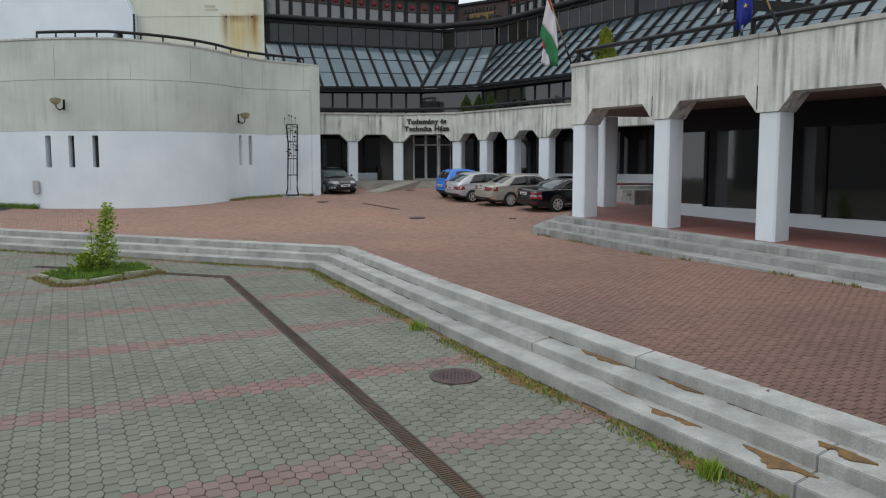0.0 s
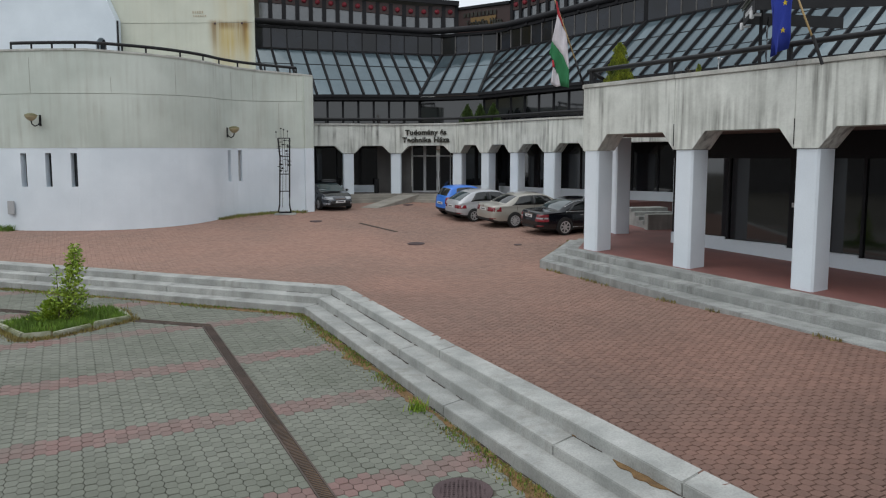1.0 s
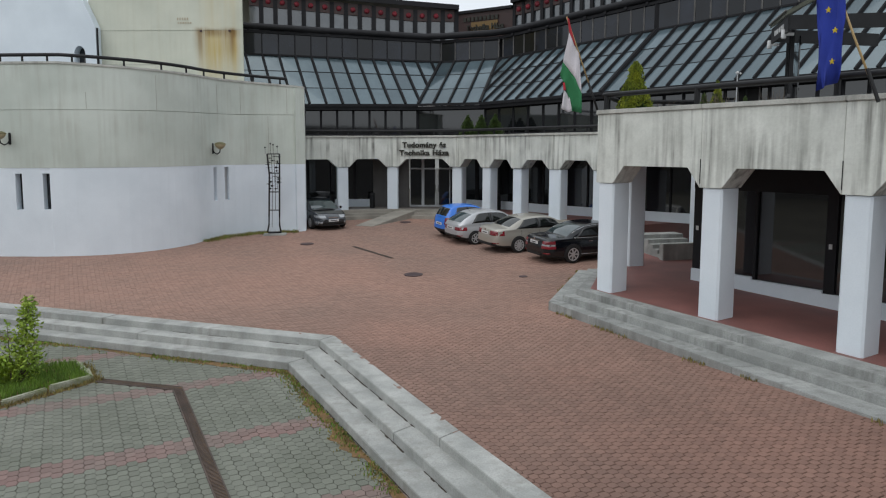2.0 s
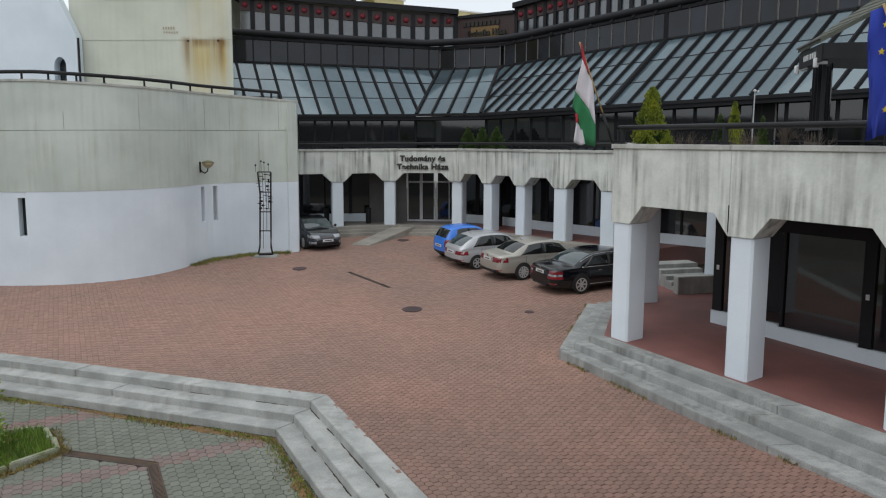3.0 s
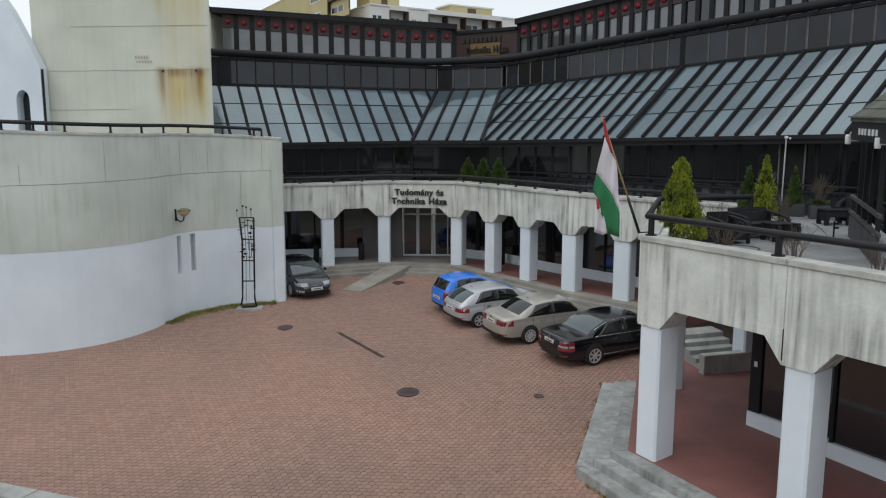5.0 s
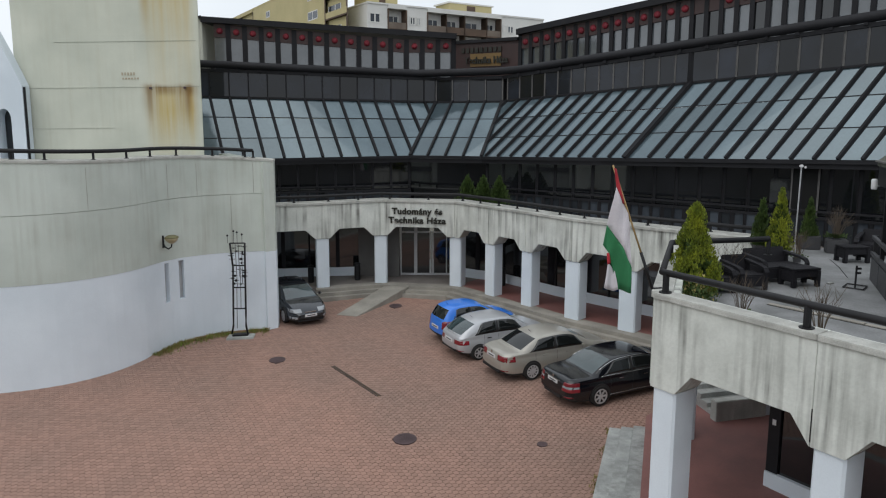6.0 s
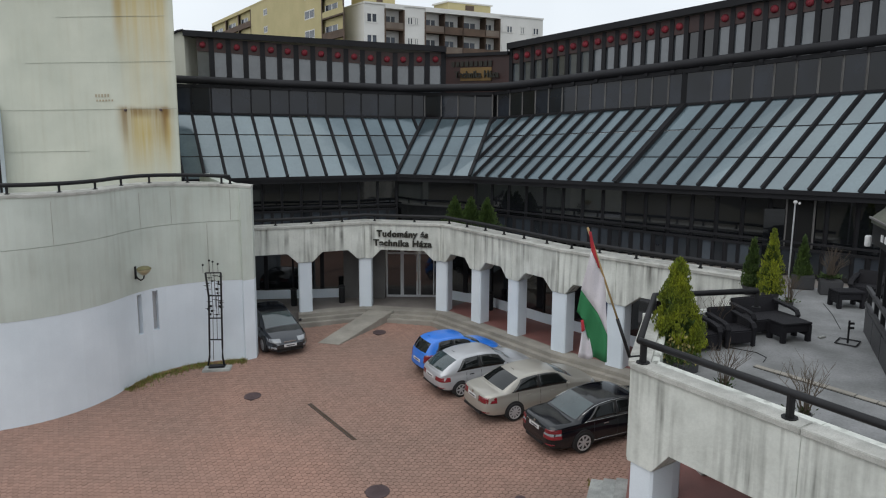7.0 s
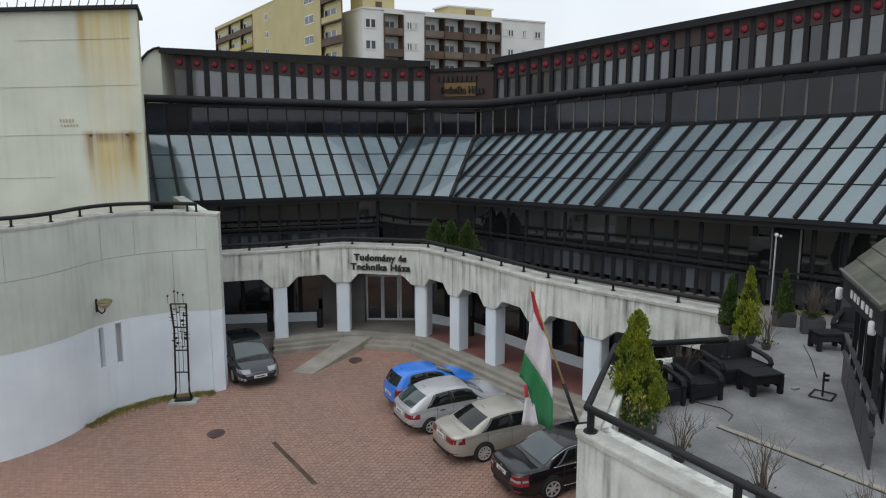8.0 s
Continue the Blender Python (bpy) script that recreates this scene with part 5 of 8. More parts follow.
# flight of steps between the two arcades
flight = empty("arcade_stair", "short concrete stair with solid cheek walls between the arcades", "stair", kind="structure")
fd, fs = Vector((-0.25, 0.968)).normalized(), Vector((0.968, 0.25)).normalized()
f0 = Vector((8.6, 30.0))
base_z = block_floor(*f0)
rise = (FLOOR_HALL - base_z) / 5
for k in range(5):
    q = f0 + fd * 0.36 * k
    poly = [tuple(q), tuple(q + fs * 1.7), tuple(q + fs * 1.7 + fd * (0.36 * (6 - k))), tuple(q + fd * (0.36 * (6 - k)))]
    Shape().prism(poly, base_z + rise * k - 0.05, base_z + rise * (k + 1)).make("tread", STEP, flight, bevel=0.012)
Shape().prism([(8.55, 29.65), (10.2, 30.05), (10.12, 30.35), (8.47, 29.95)], base_z - 0.05, base_z + 0.62).make("cheek_wall", COPING, flight, bevel=0.02)

rl = [inward(p, 0.14) for p in pts]
rail("block_railing", rl, RB_TOP + 0.13, [lerp(rl[i], rl[i + 1], u) for i in range(BAYS) for u in ((0.03, 0.9) if i == 0 else (0.9,))], "thick black tubular railing on the terrace parapet", r=0.075, post_r=0.075, foot=0.45)
er = [rl[0], (6.5, 28.1), (9.25, 28.5)]
rail("end_railing", er, RB_TOP + 0.13, [er[1], er[2]], "thick black tubular railing at the end of the terrace", r=0.075, post_r=0.06, foot=0.45)
tagged(ribbon("terrace_back_wall", [(6.4, 28.15), (8.55, 28.6)], 0.35, TERR, RB_TOP, BEAM), "low streaked concrete upstand beside the terrace", "wall", kind="structure")

# unseen plain walls, added behind the camera to darken reflections in the glass
for nm, poly in (("wall_south", [(-60, -46), (60, -46), (60, -45), (-60, -45)]), ("wall_west", [(-60, -45), (-59, -45), (-59, 28), (-60, 28)]), ("wall_east", [(59, -45), (60, -45), (60, 28), (59, 28)])):
    tagged(Shape().prism(poly, -1.0, 13.0).make(nm, PIER_GREY), "plain dark grey wall, added unseen to darken reflections", "wall", kind="structure")


# ---- parked cars ----
Q = 1.02 / U


def car(name, label, paint, spec, at):
    """A parked car; local x runs from tail to nose, z up. spec holds its lines in metres."""
    t = empty(name, label, "car", "cars parked in the court", at=at)
    L, W = spec["L"], spec["W"] / 2
    S = lambda pts: [tuple(c * Q for c in p) for p in pts]
    curve = lambda key: smooth_line(spec[key], 6)
    tops, belts = curve("top"), curve("belt")
    rb, rt, ft, fb = spec["glass"]
    wide = [(0.0, 0.70), (0.02, 0.78), (0.06, 0.85), (0.14, 0.91), (0.3, 0.955), (0.6, 0.985), (1.0, 1.0), (L - 1.1, 1.0), (L - 0.7, 0.98), (L - 0.4, 0.93), (L - 0.2, 0.85), (L - 0.08, 0.75), (L, 0.62)]
    under = [(0.0, 0.44), (0.03, 0.36), (0.1, 0.29), (0.3, 0.23), (0.7, 0.2), (L - 0.7, 0.2), (L - 0.2, 0.22), (L - 0.05, 0.28), (L, 0.36)]
    roof_w = [(0.0, 0.80), (rb - 0.1, 0.84), (rb, 0.80), (rt, 0.70), (rt + 0.4, 0.70), (ft - 0.3, 0.70), (ft, 0.70), (fb, 0.82), (fb + 0.1, 0.86), (L, 0.80)]
    at_x = lambda line, x: float(np.interp(x, [p[0] for p in line], [p[1] for p in line]))
    low_f = (0.05, 0.14, 0.24, 0.34, 0.44, 0.53, 0.62, 0.70, 0.78, 0.86, 0.93, 1.0)
    high_f = (0.07, 0.2, 0.34, 0.48, 0.62, 0.76, 0.88)

    def section(x):
        """Half of the cross-section at x from the middle of the floor to the middle of the top."""
        zf, zb, zt, w = at_x(under, x), at_x(belts, x), at_x(tops, x), at_x(wide, x) * W
        zb = min(zb, zt - 0.015)
        wt = at_x(roof_w, x) * w
        h = zt - zb
        side = lambda f: (0.93 + 0.07 * math.sin(math.pi * min(1.0, f * 1.15)) ** 0.7 if f < 0.87 else 0.93 + 0.07 * (1 - f) / 0.5)
        out = [(0.0, zf), (0.6 * w, zf), (0.86 * w, zf + 0.01)]
        out += [(w * min(1.0, side(f)), zf + (zb - zf) * f) for f in low_f]
        wb = out[-1][0]
        out += [(wb + (wt - wb) * f + 0.02 * math.sin(math.pi * f) * min(1.0, h / 0.3), zb + h * f * 0.94) for f in high_f]
        out += [(wt * 0.975, zb + h * 0.955), (wt * 0.92, zb + h * 0.985), (wt * 0.75, zt), (wt * 0.4, zt + 0.014), (0.0, zt + 0.02)]
        return out

    first_high = 3 + len(low_f)
    first_top = first_high + len(high_f)
    xs = [0.0, 0.01, 0.025, 0.045, 0.07, 0.1, 0.135, 0.17] + [0.21 + (L - 0.36) * k / 100 for k in range(101)] + [L - 0.11, L - 0.075, L - 0.045, L - 0.02, L]
    rings = []
    for x in xs:
        half = section(x)
        # tail and nose bow out towards the middle, and so does the glass
        bow = lambda y: (-0.10 * max(0.0, 1 - x / 0.9) + 0.12 * max(0.0, 1 - (L - x) / 0.9)) * (1 - (y / W) ** 2)
        arc = lambda y, z: (0.06 * max(0.0, 1 - (y / (0.72 * W)) ** 2) * (1 if x > (rt + ft) / 2 else -1)) if z > at_x(belts, x) + 0.03 and (rb <= x <= rt or ft <= x <= fb) else 0.0
        rings.append([(x + bow(y) + arc(y, z), -y, z) for y, z in half] + [(x + bow(y) + arc(y, z), y, z) for y, z in half[-2:0:-1]])
    n = len(rings[0])
    rows = n // 2
    cells = {}
    for i in range(len(rings) - 1):
        for j in range(n):
            q = [rings[i][j], rings[i][(j + 1) % n], rings[i + 1][(j + 1) % n], rings[i + 1][j]]
            x, y, z = (sum(p[k] for p in q) / 4 for k in range(3))
            xm = (xs[i] + xs[i + 1]) / 2
            row = j if j < rows else n - 1 - j
            key = "body"
            if row > first_top:
                if rb + 0.05 < xm < rt - 0.04:
                    key = "rear_window"
                elif ft + 0.03 < xm < fb - 0.05:
                    key = "windscreen"
            elif row < 4:
                key = "underside"
            cells.setdefault(key, []).append((i, j))
    skins = {"body": paint, "underside": BUMPER, "rear_window": CAR_GLASS_PALE if spec.get("pale") else CAR_GLASS, "windscreen": CAR_GLASS_PALE, "side_window": CAR_GLASS, "tail_lamp": TAIL, "head_lamp": HEAD,
             "fog_lamp": HEAD, "reversing_lamp": HEAD, "grille": BUMPER, "reflector": TAIL}
    for key, got in cells.items():
        ids, vs, fs = {}, [], []
        for i, j in got:
            face = []
            for a, b in ((i, j), (i, (j + 1) % n), (i + 1, (j + 1) % n), (i + 1, j)):
                if (a, b) not in ids:
                    ids[(a, b)] = len(vs)
                    vs.append(rings[a][b])
                face.append(ids[(a, b)])
            fs.append(tuple(face))
        nm = key if isinstance(key, str) else key[0]
        if nm == "body":
            for ring in (rings[0], rings[-1]):
                k = len(vs)
                vs += ring
                fs.append(tuple(range(k, k + n)))
        Shape().add(S(vs), fs).make(nm, skins[nm], t, smooth=True)

    def skin(x, z, sgn, lift=0.0):
        """A point of the flank at x and height z."""
        half = section(x)
        k = next((k for k in range(2, len(half) - 1) if half[k][1] <= z <= half[k + 1][1]), 3)
        (y0, z0), (y1, z1) = half[k], half[k + 1]
        return (x, sgn * (y0 + (y1 - y0) * (z - z0) / max(1e-4, z1 - z0) + lift), z)

    def half_width(x, z):
        half = section(x)
        return max((y0 + (y1 - y0) * (z - z0) / max(1e-4, z1 - z0) for (y0, z0), (y1, z1) in zip(half, half[1:]) if z0 <= z <= z1), default=0.0)

    def end_x(y, z, nose):
        """Where the tail's or the nose's face lies at (y, z)."""
        for k in range(160):
            x = L - 0.005 * k if nose else 0.005 * k
            if half_width(x, z) >= y:
                break
        bend = 0.12 * max(0.0, 1 - (L - x) / 0.9) if nose else -0.10 * max(0.0, 1 - x / 0.9)
        return x + bend * (1 - (y / W) ** 2)

    def sheet(name, grid, material, out):
        """A thin plate on a grid of points, lifted along out."""
        m, k = len(grid), len(grid[0])
        vs = [tuple(Vector(p) + Vector(out) * e) for e in (0.006, -0.012) for line in grid for p in line]
        fs = [tuple(b + q for q in (i * k + j, i * k + j + 1, (i + 1) * k + j + 1, (i + 1) * k + j)) for b in (0, m * k) for i in range(m - 1) for j in range(k - 1)]
        rim = [j for j in range(k)] + [i * k + k - 1 for i in range(1, m)] + [(m - 1) * k + j for j in range(k - 2, -1, -1)] + [i * k for i in range(m - 2, 0, -1)]
        fs += [(rim[i], rim[(i + 1) % len(rim)], rim[(i + 1) % len(rim)] + m * k, rim[i] + m * k) for i in range(len(rim))]
        Shape().add(S(vs), fs).make(name, material, t, smooth=True)

    for sgn in (-1, 1):
        first, last = spec["side"][0], spec["side"][-1]
        whole = (first[0] - 0.06, first[1] - 0.05, last[2] + 0.06, last[3] + 0.04)
        for k_pane, (a0, a1, b0, b1) in enumerate([whole] + list(spec["side"])):
            grid = []
            for f in (0.10, 0.25, 0.4, 0.55, 0.7, 0.82, 0.9) if k_pane else (0.05, 0.25, 0.4, 0.55, 0.7, 0.82, 0.93):
                ends = a0 + (a1 - a0) * f, b0 + (b1 - b0) * f
                xr = [ends[0] + (ends[1] - ends[0]) * k / 10 for k in range(11)]
                grid.append([skin(x, at_x(belts, x) + f * 0.94 * (at_x(tops, x) - at_x(belts, x)), sgn) for x in xr])
            sheet("side_window" if k_pane else "window_surround", grid, CAR_GLASS if k_pane else BUMPER, (0, sgn * (1.0 if k_pane else 0.35), 0.3 if k_pane else 0.1))
        for nm, x0, x1, y0, y1, z0, z1 in spec["lamps"]:
            nose = x0 > L / 2
            ys = [y0 * W + (min(y1, 0.90) - y0) * W * k / 8 for k in range(9)]
            zs = [z0 + (z1 - z0) * k / 5 for k in range(6)]
            grid = []
            for z in zs:
                line = [(end_x(y, z, nose), sgn * y, z) for y in ys]
                if y1 > 1.0:
                    xa, xb = end_x(0.90 * W, z, nose), x0 if nose else x1
                    line += [skin(xa + (xb - xa) * k / 6, z, sgn) for k in range(1, 7)]
                grid.append(line)
            sheet(nm, grid, skins[nm], ((1 if nose else -1) * 0.8, sgn * (0.8 if y1 > 1.0 else 0.0), 0.2))
        for x in spec["doors"]:
            zb = at_x(belts, x)
            Shape().tube(S([skin(x + 0.05 * (z - 0.6), z, sgn, 0.001) for z in (0.34, 0.5, 0.65, 0.8, zb - 0.02)]), 0.006 * Q, 4).make("door_gap", BUMPER, t)
        for x in spec["handles"]:
            q = skin(x, at_x(belts, x) - 0.13, sgn, 0.018)
            Shape().box([v * Q for v in q], (0.19 * Q, 0.03 * Q, 0.035 * Q)).make("door_handle", CHROME if spec.get("chrome") else (BUMPER if spec.get("dark_handles") else paint), t, bevel=0.008)
        if spec.get("chrome"):
            arch = [(x, at_x(belts, x) + 0.9 * (at_x(tops, x) - at_x(belts, x))) for x in [rb + 0.28 + (fb - rb - 0.5) * k / 20 for k in range(21)]]
            Shape().tube(S([skin(x, max(z, at_x(belts, x) + 0.02), sgn, 0.006) for x, z in arch]), 0.012 * Q, 6).make("window_trim", CHROME, t, smooth=True)
            Shape().tube(S([skin(x, at_x(belts, x) + 0.012, sgn, 0.006) for x, z in arch]), 0.010 * Q, 6).make("window_trim", CHROME, t, smooth=True)
            Shape().tube(S([skin(L * 0.28 + L * 0.44 * k / 8, 0.33, sgn, 0.004) for k in range(9)]), 0.013 * Q, 6).make("sill_trim", CHROME, t, smooth=True)
        q = (fb - 0.42, sgn * (W + 0.07), at_x(belts, fb - 0.42) + 0.08)
        Shape().box([v * Q for v in q], (0.12 * Q, 0.2 * Q, 0.13 * Q)).make("wing_mirror", paint, t, bevel=0.05)
    r = spec["wheel"]
    for x in spec["axles"]:
        for sgn in (-1, 1):
            arch = Shape()
            rim_y = sgn * (at_x(wide, x) * W + 0.004) * Q
            ring = [(x + r * 1.16 * math.cos(a), r + 0.01 + r * 1.16 * math.sin(a)) for a in [math.pi * (k / 18 * 1.24 - 0.12) for k in range(19)]]
            outer = [(p * Q, rim_y, q * Q) for p, q in ring]
            pin = [(p * Q, rim_y - sgn * 0.2 * Q, q * Q) for p, q in ring]
            arch.add(outer + pin, [tuple(range(19)), tuple(range(37, 18, -1))] + [(i, i + 1, 20 + i, 19 + i) for i in range(18)])
            arch.make("wheel_arch", BUMPER, t)
            mm = Matrix.Translation((x * Q, sgn * (at_x(wide, x) * W - 0.075) * Q, r * Q)) @ Matrix.Rotation(math.pi / 2 * sgn, 4, "X")
            ring = Shape().lathe((0, 0, 0), [(v * Q, z * Q) for v, z in ((r * 0.70, -0.07), (r * 0.72, -0.1), (r * 0.94, -0.105), (r * 0.99, -0.08), (r, -0.05), (r, 0.08), (r * 0.9, 0.1))], 28)
            ring.v = [tuple(mm @ Vector(p)) for p in ring.v]
            tyre = ring.make("wheel", TYRE, t, "black tyre on a light alloy rim", smooth=False)
            hub, ns = Shape(), spec.get("spokes", 7)
            for k in range(ns):
                hub.box(None, (r * 0.6 * Q, r * 0.15 * Q, 0.03 * Q), m=mm @ Matrix.Rotation(2 * math.pi * k / ns, 4, "Z") @ Matrix.Translation((r * 0.36 * Q, 0, -0.092 * Q)))
            for pr, nn in (([(r * 0.2, -0.115), (r * 0.2, -0.07)], 12), ([(r * 0.62, -0.108), (r * 0.72, -0.112), (r * 0.72, -0.08), (r * 0.62, -0.08)], 28)):
                ex = Shape()
                if nn == 12:
                    ex.lathe((0, 0, 0), [(v * Q, z * Q) for v, z in pr], nn)
                else:
                    kk = len(pr)
                    vs = [(v * Q * math.cos(2 * math.pi * i / nn), v * Q * math.sin(2 * math.pi * i / nn), z * Q) for i in range(nn) for v, z in pr]
                    ex.add(vs, [(i * kk + a, i * kk + (a + 1) % kk, ((i + 1) % nn) * kk + (a + 1) % kk, ((i + 1) % nn) * kk + a) for i in range(nn) for a in range(kk)])
                hub.add([tuple(mm @ Vector(p)) for p in ex.v], ex.f)
            hub.make("rim", RIM, tyre)
    for nm, (x, z), out in (("rear_plate", spec["plate"], -1), ("front_plate", spec["front_plate"], 1)):
        plate = Shape().box((x * Q, 0, z * Q), (0.02 * Q, 0.52 * Q, 0.12 * Q)).make(nm, PLATE, t, bevel=0.004)
        Shape().box(((x + out * 0.012) * Q, 0, z * Q), (0.004 * Q, 0.34 * Q, 0.04 * Q)).make("plate_bar", PLATE_BAR, plate)
    for nm, mt, c, d in spec.get("extras", ()):
        Shape().box([v * Q for v in c], [v * Q for v in d]).make(nm, mt, t, bevel=0.008)
    Shape().tube(S([(rt + 0.15, 0, at_x(tops, rt + 0.15) + 0.01), (rt + 0.03, 0, at_x(tops, rt + 0.15) + 0.1)]), 0.008 * Q, 5).make("aerial", BUMPER, t)
    return t


def park(rear_right_wheel, heading, spec):
    """Pose of a car whose rear right wheel stands on that point of the plan."""
    a = radians(heading)
    h, left = Vector((math.cos(a), math.sin(a))), Vector((-math.sin(a), math.cos(a)))
    return stand(Vector(rear_right_wheel) - h * spec["axles"][0] * Q + left * (spec["W"] / 2 - 0.08) * Q, h, spec)


def stand(o, h, spec):
    c = o + h * spec["L"] / 2 * Q
    e = 0.5
    ground_m = lambda x, y: site(x, y, ground_height(x, y))
    a, b = ground_m(*(c - h * e)), ground_m(*(c + h * e))
    side_v = Vector((-h[1], h[0]))
    l, r = ground_m(*(c + side_v * e)), ground_m(*(c - side_v * e))
    x = (b - a).normalized()
    nrm = x.cross((l - r)).normalized()
    rot = Matrix((x, nrm.cross(x), nrm)).transposed().to_4x4()
    return Matrix.Translation((o[0], o[1], ground_height(*o) + 0.004)) @ rot


BLACK_SPEC = dict(L=5.08, W=1.87, wheel=0.35, axles=(1.14, 4.2), glass=(0.92, 1.78, 3.2, 4.0), chrome=True, pale=True, spokes=7,
                  top=[(0, 0.60), (0.02, 0.80), (0.06, 0.93), (0.16, 0.985), (0.5, 1.01), (0.92, 1.03), (1.3, 1.23), (1.78, 1.41), (2.35, 1.465), (2.85, 1.455), (3.2, 1.39), (3.6, 1.22), (4.0, 1.03), (4.5, 0.93), (4.9, 0.79), (5.03, 0.68), (5.08, 0.56)],
                  belt=[(0, 0.58), (0.03, 0.78), (0.1, 0.88), (0.3, 0.93), (0.9, 0.965), (2.0, 0.955), (3.3, 0.93), (4.0, 0.91), (4.6, 0.83), (4.95, 0.68), (5.08, 0.54)],
                  side=[(1.25, 1.85, 2.42, 2.42), (2.5, 2.5, 3.75, 3.3)], handles=[2.0, 3.0], doors=[2.46, 3.62, 1.55],
                  lamps=[("tail_lamp", -0.1, 0.36, 0.52, 1.1, 0.60, 0.71), ("reversing_lamp", -0.1, 0.34, 0.54, 1.1, 0.715, 0.775), ("tail_lamp", -0.1, 0.36, 0.56, 1.1, 0.78, 0.90), ("reflector", -0.1, 0.12, 0.62, 0.95, 0.40, 0.45), ("head_lamp", 4.62, 5.0, 0.5, 1.1, 0.62, 0.80)],
                  plate=(-0.075, 0.80), front_plate=(5.19, 0.45), extras=[("boot_trim", CHROME, (-0.085, 0, 0.895), (0.02, 0.8, 0.022)), ("badge", CHROME, (-0.06, 0, 0.945), (0.02, 0.08, 0.08)),
                                                                         ("diffuser", BUMPER, (-0.04, 0, 0.36), (0.08, 0.9, 0.1))])
SEDAN_SPEC = dict(L=4.64, W=1.78, wheel=0.325, axles=(1.06, 3.7), glass=(0.66, 1.4, 2.82, 3.6), spokes=10,
                  top=[(0, 0.60), (0.02, 0.82), (0.06, 0.96), (0.15, 1.01), (0.4, 1.035), (0.66, 1.05), (1.0, 1.22), (1.4, 1.385), (1.9, 1.45), (2.45, 1.45), (2.82, 1.385), (3.2, 1.22), (3.6, 1.03), (4.1, 0.92), (4.45, 0.78), (4.6, 0.66), (4.64, 0.55)],
                  belt=[(0, 0.58), (0.03, 0.80), (0.1, 0.90), (0.3, 0.955), (0.7, 0.985), (1.8, 0.96), (3.0, 0.93), (3.6, 0.90), (4.2, 0.81), (4.5, 0.68), (4.64, 0.53)],
                  side=[(0.98, 1.5, 2.05, 2.05), (2.13, 2.13, 3.35, 2.9)], handles=[1.62, 2.6], doors=[2.1, 3.2, 1.2],
                  lamps=[("tail_lamp", -0.1, 0.40, 0.40, 1.1, 0.75, 0.94), ("reflector", -0.1, 0.14, 0.6, 0.95, 0.42, 0.46), ("head_lamp", 4.15, 4.55, 0.5, 1.1, 0.6, 0.78)],
                  plate=(-0.085, 0.83), front_plate=(4.74, 0.45), extras=[("bumper_strip", BUMPER, (-0.06, 0, 0.37), (0.08, 1.1, 0.08)), ("badge", CHROME, (-0.07, 0, 0.96), (0.02, 0.09, 0.09))])
SILVER_SPEC = dict(L=4.07, W=1.68, wheel=0.29, axles=(0.74, 3.26), glass=(0.12, 0.78, 2.28, 3.0), pale=True, dark_handles=True, spokes=6,
                   top=[(0, 0.60), (0.02, 0.80), (0.05, 0.90), (0.12, 0.955), (0.4, 1.16), (0.78, 1.345), (1.2, 1.42), (1.8, 1.43), (2.28, 1.36), (2.65, 1.18), (3.0, 0.99), (3.5, 0.90), (3.88, 0.75), (4.02, 0.64), (4.07, 0.55)],
                   belt=[(0, 0.58), (0.03, 0.78), (0.1, 0.87), (0.3, 0.91), (1.0, 0.935), (2.2, 0.905), (3.0, 0.875), (3.6, 0.79), (3.95, 0.66), (4.07, 0.52)],
                   side=[(0.62, 1.02, 1.55, 1.55), (1.63, 1.63, 2.78, 2.35)], handles=[1.2, 2.15], doors=[1.6, 2.72, 0.98],
                   lamps=[("tail_lamp", -0.1, 0.34, 0.44, 1.1, 0.64, 0.80), ("reflector", -0.1, 0.12, 0.6, 0.95, 0.40, 0.44), ("head_lamp", 3.62, 3.98, 0.5, 1.1, 0.58, 0.74)],
                   plate=(-0.09, 0.72), front_plate=(4.17, 0.42), extras=[("wiper", BUMPER, (0.05, 0.1, 1.0), (0.03, 0.42, 0.025)), ("bumper_strip", BUMPER, (-0.08, 0, 0.40), (0.06, 1.0, 0.05))])
BLUE_SPEC = dict(L=3.5, W=1.5, wheel=0.275, axles=(0.56, 2.9), glass=(0.06, 0.36, 1.68, 2.5), spokes=6,
                 top=[(0, 0.62), (0.015, 0.84), (0.03, 0.92), (0.06, 0.98), (0.2, 1.22), (0.36, 1.41), (0.65, 1.485), (1.2, 1.5), (1.68, 1.43), (2.1, 1.22), (2.5, 1.02), (2.95, 0.93), (3.3, 0.78), (3.45, 0.66), (3.5, 0.55)],
                 belt=[(0, 0.60), (0.02, 0.82), (0.06, 0.92), (0.2, 0.96), (0.8, 0.97), (1.8, 0.93), (2.5, 0.89), (3.1, 0.80), (3.4, 0.66), (3.5, 0.52)],
                 side=[(0.42, 0.58, 1.12, 1.12), (1.2, 1.2, 2.3, 1.8)], handles=[0.85, 1.75], doors=[1.16, 2.2, 0.62],
                 lamps=[("tail_lamp", -0.1, 0.2, 0.62, 1.1, 0.66, 0.99), ("head_lamp", 3.0, 3.42, 0.5, 1.1, 0.6, 0.82)],
                 plate=(-0.09, 0.68), front_plate=(3.6, 0.42), extras=[("wiper", BUMPER, (-0.02, 0.1, 1.02), (0.03, 0.36, 0.025))])
